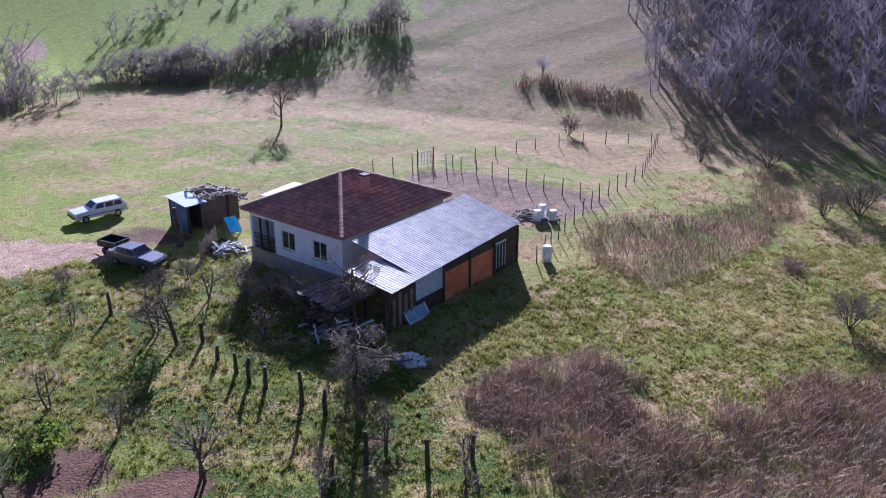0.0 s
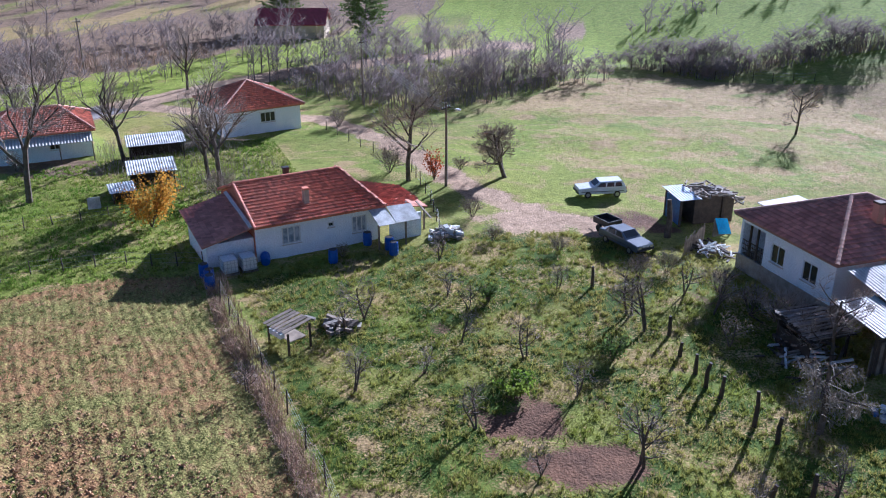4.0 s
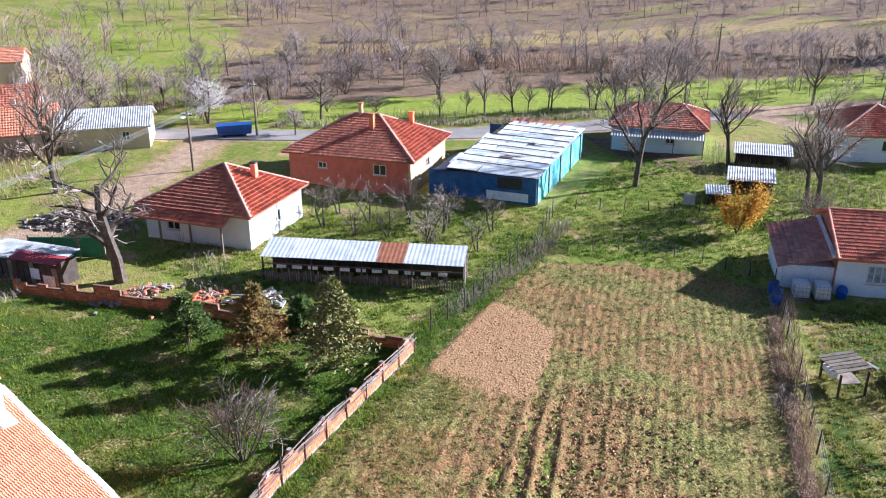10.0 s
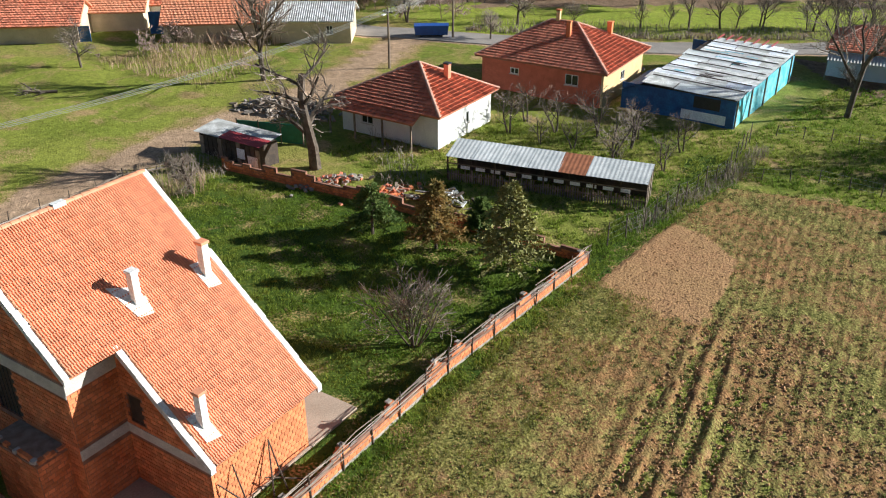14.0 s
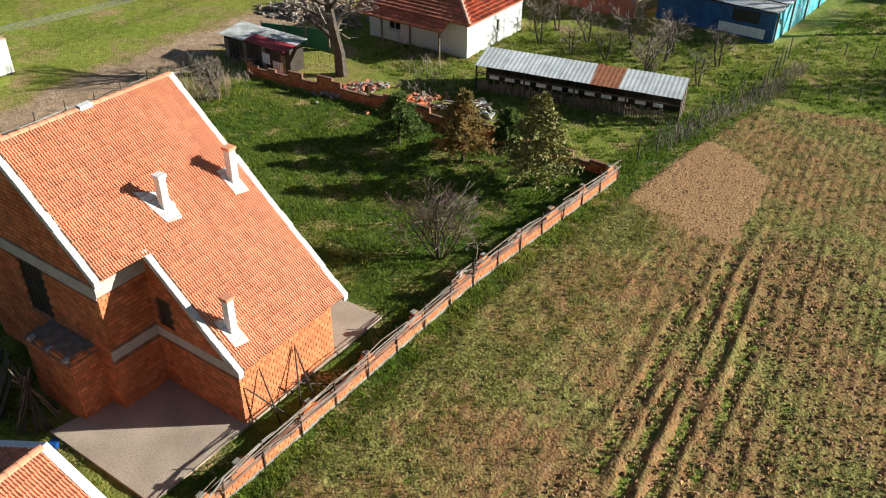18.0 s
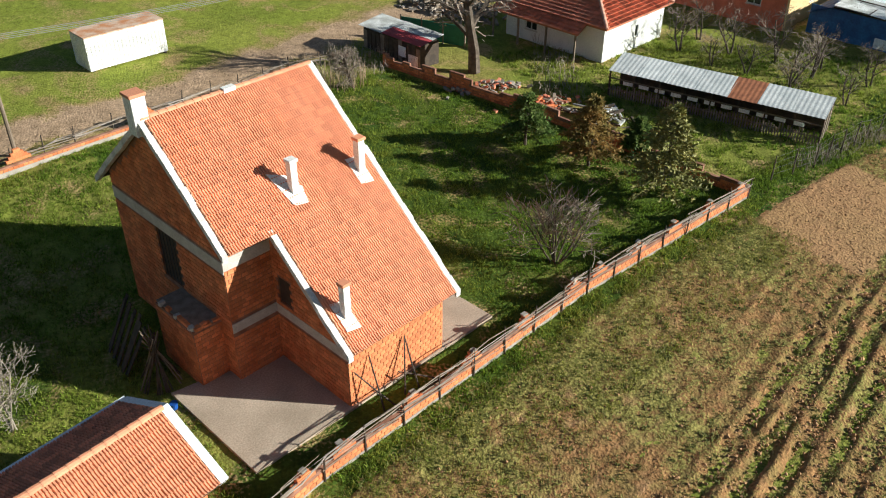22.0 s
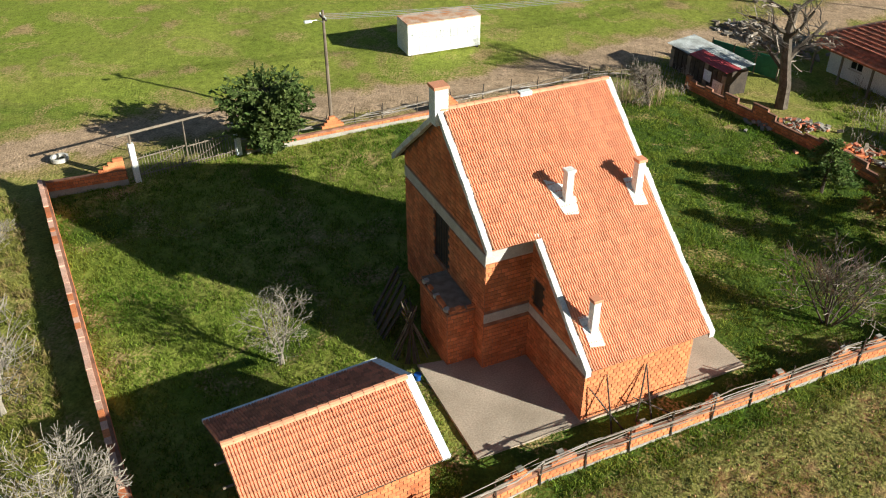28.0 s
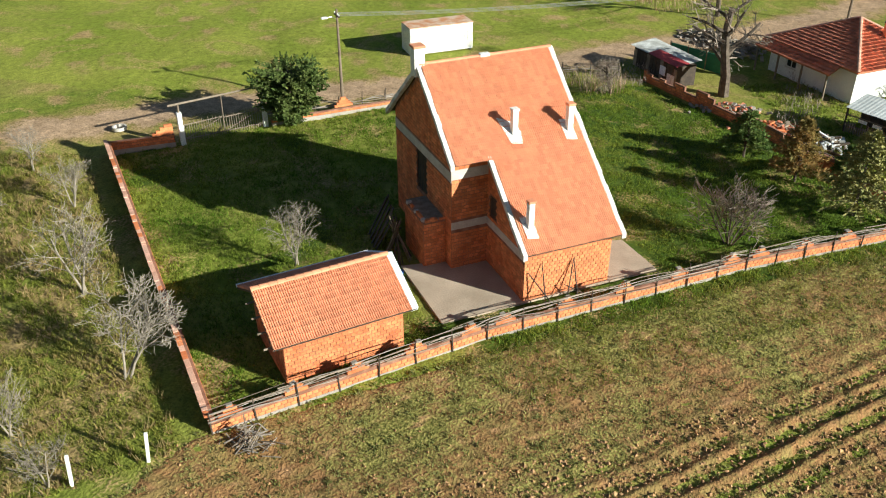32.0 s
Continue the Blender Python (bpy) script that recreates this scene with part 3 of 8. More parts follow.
for k_, v_ in (("weedy", weedy), ("patch", 0.85 * soft(-1.0 * inpatch + 0.5 + 0.35 * wobble(fx, fy, 1.7, 16) + 0.2 * wobble(fx, fy, 0.6, 18), 0.0, 0.25))):
    a_ = field.data.attributes.new(k_, 'FLOAT', 'POINT')
    if len(field.data.vertices) == fx.size:
        a_.data.foreach_set("value", np.asarray(v_, np.float32).ravel())
tagged(field, "ploughed field with weeds and straw between the furrows", "field", kind="structure")

# ---- roofs and walls ----
def tile_template(rows, xs, hs):
    """One pressed clay tile: two rolls across, lower edge lifted."""
    k = len(xs)
    v = [(x, y, h * a + z) for y, z, a in rows for x, h in zip(xs, hs)]
    f = [(r * k + i, r * k + i + 1, r * k + k + i + 1, r * k + k + i) for r in range(len(rows) - 1) for i in range(k - 1)]
    return np.array(v), np.array(f)


TILE_V, TILE_F = tile_template(((0.0, 0.030, 0.9), (0.0, 0.074, 0.9), (0.055, 0.070, 0.9), (0.105, 0.042, 1.0), (0.42, 0.006, 1.0)),
                               (0.0, 0.03, 0.085, 0.112, 0.14, 0.195, 0.2245), (-0.040, 0.026, 0.026, -0.034, 0.026, 0.026, -0.040))
FAR_V, FAR_F = tile_template(((0.0, 0.030, 1.0), (0.0, 0.096, 1.0), (0.42, 0.004, 1.0)), (0.0, 0.07, 0.12, 0.19, 0.2495), (-0.034, 0.030, -0.030, 0.030, -0.034))
tile_meshes = {}


def tile_mesh(material):
    if material.name not in tile_meshes:
        me = bpy.data.meshes.new("roof_tile")
        me.from_pydata(TILE_V.tolist(), [], TILE_F.tolist())
        me.materials.append(material)
        tile_meshes[material.name] = me
    return tile_meshes[material.name]


def tiled(parent, e0, e1, t0, t1, material, singles=None, step=0.34, skip=None, width=0.225):
    """Tiles on one slope: eave from e0 to e1, upper edge from t0 to t1. singles: which stretch (row, place along) gets tiles of its own."""
    e0, e1, t0, t1 = (Vector(p) for p in (e0, e1, t0, t1))
    ea = (e1 - e0).normalized()
    n = ea.cross(t0 - e0).normalized()
    if n.z < 0:
        n = -n
    up = n.cross(ea)
    if up.z < 0:
        up = -up
    run = (t0 - e0).dot(up)
    l0, l1 = (t0 - e0).dot(ea), (t1 - e0).dot(ea)
    length = (e1 - e0).length
    V, F, rnd, count = [], [], random.Random(len(material.name) + int(length * 100)), 0
    tv, tf = (TILE_V, TILE_F) if width < 0.24 else (FAR_V * (width / 0.25, 1, 1), FAR_F)
    rot = Matrix((ea, up, n)).transposed()
    for r in range(int(run / step) + 1):
        h = min(r * step, run - 0.30)
        a, b = l0 * h / run, length + (l1 - length) * h / run
        ns = max(1, int(round((b - a) / width)))
        for s in range(ns):
            x = a + (b - a) * s / ns
            if skip and skip(x, h):
                continue
            o = e0 + ea * (x + rnd.uniform(-0.006, 0.006)) + up * (h + rnd.uniform(-0.008, 0.008)) + n * (0.02 + rnd.uniform(0, 0.008))
            if singles and count < 300 and singles(x, h):
                t = new("roof_tile", tile_mesh(material))
                t.matrix_basis = Matrix.Translation(o) @ rot.to_4x4()
                t.parent = parent
                count += 1
                continue
            q = tv @ np.array(rot).T + np.array(o)
            F.append(tf + len(tv) * len(V))
            V.append(q)
    if V:
        tagged(quick("roof_tiles", np.concatenate(V), np.concatenate(F), material, parent), kind="stuff")


def ridge_caps(parent, a, b, material, r=0.11, step=0.38):
    """Half-round cap tiles along a ridge or hip."""
    a, b = Vector(a), Vector(b)
    d = (b - a).normalized()
    s = d.cross(Vector((0, 0, 1))).normalized()
    u = s.cross(d)
    k = max(1, int((b - a).length / step))
    V, F = [], []
    for i in range(k):
        p, q = a + (b - a) * (i / k), a + (b - a) * ((i + 1.08) / k)
        o = len(V)
        for c, rr in ((p, r * 1.12), (q, r * 0.94)):
            for j in range(6):
                w = math.pi * j / 5
                V.append(c + s * math.cos(w) * rr + u * (math.sin(w) * rr * 0.8 - 0.01))
        F += [(o + j, o + j + 1, o + j + 7, o + j + 6) for j in range(5)] + [(o + j + 12, o + j + 13, o + j + 1, o + j) for j in range(0)]
    return tagged(quick("ridge_capping", [tuple(v) for v in V], F, material, parent), kind="stuff")


brick_meshes = {}


def bricks(parent, p, q, z0, z1, material, top=None, openings=(), singles=0, h=0.20, l=0.30, proud=0.022):
    """Courses of hollow brick on an outer wall face running from p to q (face to the right of that way). top(s): height of the wall there."""
    p, q = Vector((*p, 0)), Vector((*q, 0))
    d = (q - p).normalized()
    n = Vector((d.y, -d.x, 0))
    length = (q - p).length
    key = (material.name, round(h, 3), round(l, 3))
    if key not in brick_meshes:
        a, b, c = l - 0.022, proud, h - 0.026
        me = bpy.data.meshes.new("brick")
        e = 0.006
        me.from_pydata([(0, 0, 0), (a, 0, 0), (a, 0, c), (0, 0, c), (e, b, e), (a - e, b, e), (a - e, b, c - e), (e, b, c - e)], [],
                       [(4, 5, 6, 7), (0, 1, 5, 4), (1, 2, 6, 5), (2, 3, 7, 6), (3, 0, 4, 7)])
        me.materials.append(material)
        brick_meshes[key] = me
    me = brick_meshes[key]
    tv = np.array([tuple(v.co) for v in me.vertices])
    tf = np.array([tuple(f.vertices) for f in me.polygons])
    rot = Matrix((d, n, Vector((0, 0, 1)))).transposed()
    R = np.array(rot)
    V, F, made = [], [], 0
    rnd = random.Random(int(length * 1000))
    for i in range(int((z1 - z0) / h)):
        z = z0 + i * h
        x = -(l / 2) * (i % 2)
        while x < length - 0.05:
            a, b = max(x, 0.0), min(x + l, length)
            x += l
            if b - a < 0.07:
                continue
            mid = (a + b) / 2
            if top and z + h > min(top(a), top(b)) - 0.02:
                continue
            if any(o[0] - 0.02 < mid < o[1] + 0.02 and o[2] - 0.1 < z + h / 2 < o[3] + 0.1 for o in openings):
                continue
            off = rnd.uniform(-0.003, 0.003)
            o = p + d * (a + 0.007) + n * off + Vector((0, 0, z + 0.007))
            sx = (b - a - 0.022) / (l - 0.022)
            if made < singles:
                ob = new("brick", me)
                ob.matrix_basis = Matrix.Translation(o) @ rot.to_4x4() @ Matrix.Diagonal((sx, 1, 1, 1))
                ob.parent = parent
                made += 1
            else:
                V.append((tv * (sx, 1, 1)) @ R.T + np.array(o))
                F.append(tf + 8 * (len(V) - 1))
    if V:
        tagged(quick("brickwork", np.concatenate(V), np.concatenate(F), material, parent), kind="stuff")


def wall_with(parent, name, p, q, z0, z1, material, openings=(), t=0.2, tops=None, label=""):
    """A wall from p to q, outer face to the right of that way, t thick inwards, with openings (s0, s1, z0, z1) through it. tops: points (s, z) of a sloping top edge."""
    p, q = Vector((*p, 0)), Vector((*q, 0))
    d = (q - p).normalized()
    n = Vector((d.y, -d.x, 0))
    L = (q - p).length
    bm = bmesh.new()

    def top(s):
        if not tops:
            return z1
        for (a, za), (b, zb) in zip(tops, tops[1:]):
            if a - 1e-6 <= s <= b + 1e-6:
                return za + (zb - za) * (s - a) / max(b - a, 1e-6)
        return z1

    def slab(s0, s1, za, zb0, zb1):
        c = [p + d * s0 + Vector((0, 0, za)), p + d * s1 + Vector((0, 0, za)), p + d * s1 + Vector((0, 0, zb1)), p + d * s0 + Vector((0, 0, zb0))]
        a = [bm.verts.new(v) for v in c]
        b = [bm.verts.new(v - n * t) for v in c]
        bm.faces.new(a); bm.faces.new(b[::-1])
        for i in range(4):
            bm.faces.new((a[i], b[i], b[(i + 1) % 4], a[(i + 1) % 4]))
    cuts = sorted({0.0, L, *[s for o in openings for s in o[:2]], *([s for s, _ in tops if 0 < s < L] if tops else [])})
    for a, b in zip(cuts, cuts[1:]):
        if b - a < 1e-4:
            continue
        mid, z = (a + b) / 2, z0
        for o in sorted([o for o in openings if o[0] < mid < o[1]], key=lambda o: o[2]):
            if o[2] - z > 0.01:
                slab(a, b, z, o[2], o[2])
            z = o[3]
        slab(a, b, z, top(a + 1e-5), top(b - 1e-5))
    bmesh.ops.remove_doubles(bm, verts=bm.verts, dist=0.0005)
    return part(name, bm, material, parent, label)


def window(parent, p, q, o, name="window", panes=2, frame_mat=None, t=0.07, pane_mat=None):
    """Frame and panes in the opening o of the wall from p to q."""
    p, q = Vector((*p, 0)), Vector((*q, 0))
    d = (q - p).normalized()
    n = Vector((d.y, -d.x, 0))
    m = Matrix.Translation(p + d * o[0]) @ Matrix((d, n, Vector((0, 0, 1)))).transposed().to_4x4()
    w, z0, z1 = o[1] - o[0], o[2], o[3]
    bm = bmesh.new()
    for b in ((0, w, z0, z0 + t), (0, w, z1 - t, z1), (0, t, z0 + t, z1 - t), (w - t, w, z0 + t, z1 - t)):
        box(bm, b[0], b[1], -0.10, -0.03, b[2], b[3], m)
    for k in range(1, panes):
        x = w * k / panes
        box(bm, x - t / 2, x + t / 2, -0.10, -0.035, z0 + t, z1 - t, m)
    fr = part(name, bm, frame_mat or M_FRAME, parent)
    for k in range(panes):
        a, b = max(w * k / panes, t) + t * 0.5 * (k > 0), min(w * (k + 1) / panes, w - t) - t * 0.5 * (k < panes - 1)
        part("pane", boxed(a - 0.01, b + 0.01, -0.08, -0.07, z0 + t - 0.01, z1 - t + 0.01, m=m), pane_mat or M_GLASS, fr)
    part("sill", boxed(-0.06, w + 0.06, -0.02, 0.08, z0 - 0.06, z0 - 0.004, m=m), M_BAND, fr)
    return fr


def chimney(parent, x, y, z0, z1, w, material, cap, name="chimney"):
    c = part(name, boxed(x - w / 2, x + w / 2, y - w / 2, y + w / 2, z0, z1, bevel=0.012), material, parent)
    part("chimney_cap", boxed(x - w / 2 - 0.05, x + w / 2 + 0.05, y - w / 2 - 0.05, y + w / 2 + 0.05, z1 - 0.04, z1 + 0.09, bevel=0.015), cap, c)
    return c


# ---- the unfinished brick house ----
def brick_house():
    h = thing("brick_house", -25.46, 3.95, 118.1, label="unfinished bare-brick house with a steep orange tiled roof", category="house")
    A, D, oL, oF, oR, oL2 = 5.23, 2.18, 0.38, 0.56, 0.45, 0.35
    zE, bR, zR, bS, b2, bB = 3.25, 8.42, 10.75, 3.74, 4.49, 13.0
    k = (zR - zE) / (bR + oF)

    def zf(b):
        return zE + (b + oF) * k if b <= bR else zR - (b - bR) * k
    zS, zB = zf(bS), zf(bB + 0.8)
    # local x runs along the ridge, y away from the field
    wall_with(h, "front_wall", (0, 0), (A, 0), -0.1, zf(0) - 0.12, M_MORTAR, t=0.2)
    wall_with(h, "right_wall", (A, 0.2), (A, bB), -0.1, 5, M_MORTAR, tops=[(0, zf(0.2) - .12), (bR - 0.2, zR - .12), (bB - 0.2, zf(bB) - .12)])
    wall_with(h, "back_wall", (A, bB), (-D, bB), -0.1, zf(bB) - 0.12, M_MORTAR)
    wall_with(h, "left_wall", (-D, bB), (-D, b2), -0.1, 5, M_MORTAR, [(3.4, 5.0, 3.0, 5.45)], tops=[(0, zf(bB) - .12), (bB - bR, zR - .12), (bB - b2, zf(b2) - .12)])
    wall_with(h, "upper_front_wall", (-D + 0.2, b2), (0, b2), -0.1, zf(b2) - 0.12, M_MORTAR)
    wall_with(h, "wing_wall", (0, b2), (0, 0.2), -0.1, 5, M_MORTAR, [(0.25, 1.1, 3.2, 4.5)], tops=[(0, zf(b2) - .12), (b2 - 0.2, zf(0.2) - .12)])
    bricks(h, (0, 0), (A, 0), 0.0, zf(0) - 0.3, M_BRICK, singles=300)
    bricks(h, (A, 0), (A, bB), 0.0, zR, M_BRICK, top=lambda s: zf(s) - 0.15)
    bricks(h, (-D, bB), (-D, b2), 0.0, zR, M_BRICK, top=lambda s: zf(bB - s) - 0.15, openings=[(3.4, 5.0, 3.0, 5.45), (-1, 99, 5.5, 6.05)])
    bricks(h, (-D, b2), (0, b2), 0.0, zf(b2) - 0.5, M_BRICK, openings=[(-1, 9, 2.6, 3.05)])
    bricks(h, (0, b2), (0, 0), 0.0, zR, M_BRICK, top=lambda s: zf(b2 - s) - 0.15, openings=[(0.25, 1.1, 3.2, 4.5), (-1, 9, 2.55, 3.0)])
    # concrete bands
    for s in ((-D - 0.02, -0.035, b2 - 0.03, b2, 2.6, 3.05), (-0.03, 0.0, 0.0, b2, 2.55, 3.0), (-D - 0.03, -D, b2, bB, 5.5, 6.05), (-D - 0.02, -0.02, b2 - 0.035, b2, 5.65, 6.2),
              (-0.02, A, -0.03, 0.0, -0.1, 0.12), (0.0, A + 0.02, -0.03, 0.0, zf(0) - 0.32, zf(0) - 0.12)):
        part("concrete_band", boxed(*s), M_BAND, h)
    # openings closed by dark shutters
    door = part("door", boxed(-D + 0.08, -D + 0.13, bB - 5.0, bB - 3.4, 3.0, 5.45), M_DARKW, h, "dark upper door in the gable wall")
    for i in range(6):
        part("bar", boxed(-D + 0.04, -D + 0.06, bB - 4.9 + i * 0.27, bB - 4.87 + i * 0.27, 3.0, 5.45), M_DARK, door)
    part("shutter", boxed(0.08, 0.13, b2 - 1.1, b2 - 0.25, 3.2, 4.5), M_DARKW, h)
    # roof decks
    th = 0.12
    xl, xr = -D - oL2, A + oR
    deck = [(-oL, -oF, zE), (xr, -oF, zE), (xr, bR, zR), (xl, bR, zR), (xl, bS, zS), (-oL, bS, zS)]
    part("roof_deck", prism(deck, th), M_DARKW, h)
    part("roof_deck", prism([(xr, bB + 0.8, zB), (xl, bB + 0.8, zB), (xl, bR, zR), (xr, bR, zR)], th), M_DARKW, h)
    m = 0.24
    tiled(h, (-oL + m, -oF, zE), (xr - m, -oF, zE), (-oL + m, bS, zS), (xr - m, bS, zS), M_TILE, singles=lambda x, q: x > 0.0 and q < 3.9)
    tiled(h, (xl + m, bS - 0.05, zS - 0.04), (xr - m, bS - 0.05, zS - 0.04), (xl + m, bR, zR), (xr - m, bR, zR), M_TILE)
    tiled(h, (xr - m, bB + 0.8, zB), (xl + m, bB + 0.8, zB), (xr - m, bR, zR), (xl + m, bR, zR), M_TILE)
    ridge_caps(h, (xl + 0.1, bR, zR + 0.06), (xr - 0.1, bR, zR + 0.06), M_TILE, 0.13)
    # white verge boards

    rv_ = random.Random(12)

    def verge(x0, x1, b0, b1):
        n = max(2, int((b1 - b0) / 0.55))
        for i in range(n):
            c0, c1 = b0 + (b1 - b0) * i / n, b0 + (b1 - b0) * (i + 1) / n - 0.012
            dx, dz, dw = rv_.uniform(-0.012, 0.012), rv_.uniform(0.07, 0.115), rv_.uniform(-0.03, 0.02)
            part("verge_piece", prism([(x, c, zf(c) + dz) for x, c in ((x0 + dx, c0), (x1 + dx + dw, c0), (x1 + dx + dw, c1), (x0 + dx, c1))], 0.3, True), M_VERGE, h)
    verge(xr - 0.22, xr + 0.03, -oF - 0.03, bR)
    verge(-oL - 0.03, -oL + 0.22, -oF - 0.03, bS + 0.1)
    verge(xl - 0.03, xl + 0.22, bS - 0.05, bR)
    verge(xl - 0.03, xl + 0.22, bR, bB + 0.8)
    verge(xr - 0.22, xr + 0.03, bR, bB + 0.8)
    part("ridge_patch", boxed(1.2, 1.75, bR - 0.15, bR + 0.13, zR + 0.02, zR + 0.2), M_WHITE, h)
    for x, b, z, w in ((0.50, 0.55, 1.55, 0.32), (1.52, 4.65, 1.4, 0.32), (4.76, 4.4, 1.5, 0.34)):
        chimney(h, x, b, zf(b) - 0.2, zf(b) + z, w, M_WHITE, M_TILE if x != 1.52 else M_WHITE)
        part("flashing", prism([(x - 0.36, b - 0.5, zf(b - 0.5) + 0.15), (x + 0.26, b - 0.58, zf(b - 0.58) + 0.15), (x + 0.4 - 0.15 * (b < 4.5), b - 0.05, zf(b - 0.05) + 0.15), (x + 0.22, b + 0.4, zf(b + 0.4) + 0.15), (x - 0.4 - 0.3 * (x == 1.52), b + 0.45 + 0.3 * (x == 1.52), zf(b + 0.45 + 0.3 * (x == 1.52)) + 0.15)], 0.05), M_WHITE, h)
    chimney(h, xl + 0.15, bR + 0.2, zR - 0.6, zR + 1.0, 0.6, M_WHITE, M_TILE)
    # low annex in the nook
    part("annex_wall", boxed(-3.5, -D - 0.02, 5.3, 8.2, -0.1, 2.9), M_MORTAR, h)
    bricks(h, (-3.5, 5.3), (-D - 0.02, 5.3), 0.0, 2.9, M_BRICK)
    bricks(h, (-3.5, 8.2), (-3.5, 5.3), 0.0, 2.9, M_BRICK)
    part("annex_roof", boxed(-3.42, -D - 0.03, 5.38, 8.26, 2.904, 2.96), M_WOOD, h)
    for i in range(16):
        q = rv_.uniform(0, 1)
        x, y = (-3.45 + q * 1.2, 5.3) if i % 2 else (-3.5, 5.3 + q * 2.7)
        part("loose_brick", boxed(-0.13, 0.13, -0.08, 0.08, 0, rv_.uniform(0.08, 0.2), m=pose(x + 0.1, y + 0.1, 2.904, 0, 0, rv_.choice((0, 90)) + rv_.uniform(-12, 12))), M_BRICK if i % 4 else M_BAND, h)
    s = thing("concrete_slab", -25.46, 3.95, 118.1, label="bare concrete apron slab round the brick house", category="slab", kind="structure")
    part("slab", prism([(-4.7, -0.12, 0.14), (8.4, -0.12, 0.14), (8.4, 3.4, 0.14), (5.5, 4.0, 0.14), (-4.7, 5.85, 0.14)], 0.4, True), M_SLAB, s)
    return h


brick_house()


# ---- outbuilding with a gable roof ----
def outbuilding():
    h = thing("brick_outbuilding", -17.9, -6.9, 122.6, label="small brick outbuilding with an orange tiled gable roof", category="shed")
    L, W = 6.0, 4.6
    zE, zR, half, of, os_ = 2.55, 4.05, 2.9, 0.6, 0.5
    for a, b, tp in (((0, 0), (L, 0), None), ((L, 0.2), (L, W), 1), ((L, W), (0, W), None), ((0, W), (0, 0.2), 1)):
        wall_with(h, "wall", a, b, -0.1, 2.85, M_MORTAR, tops=[(0, 2.85), (W / 2 - 0.1, 3.95), (W - 0.2, 2.85)] if tp else None)
    bricks(h, (0, 0), (L, 0), 0, 2.8, M_BRICK, singles=0)
    bricks(h, (0, W), (0, 0), 0, 3.9, M_BRICK, top=lambda s: 2.85 + 1.1 * (1 - abs(s - W / 2) / (W / 2)))
    bricks(h, (L, 0), (L, W), 0, 3.9, M_BRICK, top=lambda s: 2.85 + 1.1 * (1 - abs(s - W / 2) / (W / 2)))
    x0, x1, y0, yr, y1 = -os_ - 0.1, L + os_, -of, W / 2, W + of
    part("roof_deck", prism([(x0, y0, zE), (x1, y0, zE), (x1, yr, zR), (x0, yr, zR)], 0.1), M_DARKW, h)
    part("roof_deck", prism([(x1, y1, zE), (x0, y1, zE), (x0, yr, zR), (x1, yr, zR)], 0.1), M_DARKW, h)
    tiled(h, (x0, y0, zE), (x1 - 0.25, y0, zE), (x0, yr, zR), (x1 - 0.25, yr, zR), M_TILE, singles=lambda a, b: True)
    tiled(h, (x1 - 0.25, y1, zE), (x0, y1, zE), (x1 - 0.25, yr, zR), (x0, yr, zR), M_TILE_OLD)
    ridge_caps(h, (x0, yr, zR + 0.07), (x1 - 0.2, yr, zR + 0.07), M_TILE, 0.15, 0.42)
    for b0, b1, za, zb in ((y0 - 0.05, yr, zE, zR), (y1 + 0.05, yr, zE, zR)):
        part("verge_board", prism([(x1 - 0.27, b0, za + 0.1), (x1 + 0.05, b0, za + 0.1), (x1 + 0.05, b1, zb + 0.1), (x1 - 0.27, b1, zb + 0.1)], 0.25), M_BLUEW, h, "pale verge board")
    part("eave_board", boxed(x0, x1, y1 - 0.02, y1 + 0.2, zE - 0.06, zE + 0.06), M_BLUEW, h, "pale blue sheet along the far eave")
    for i in range(7):
        part("rafter_end", boxed(0.8 + i * 0.75, 0.88 + i * 0.75, -of + 0.1, -0.02, zE - 0.05, zE + 0.03), M_WOOD, h)
    for i in range(4):
        y = -0.3 + i * 0.8
        part("purlin_end", tubed([(x0 - 0.35, y, zE - 0.15 + 0.42 * (y + 0.6)), (x0 + 0.1, y, zE - 0.15 + 0.42 * (y + 0.6))], 0.05), M_WOOD, h)
    return h


outbuilding()


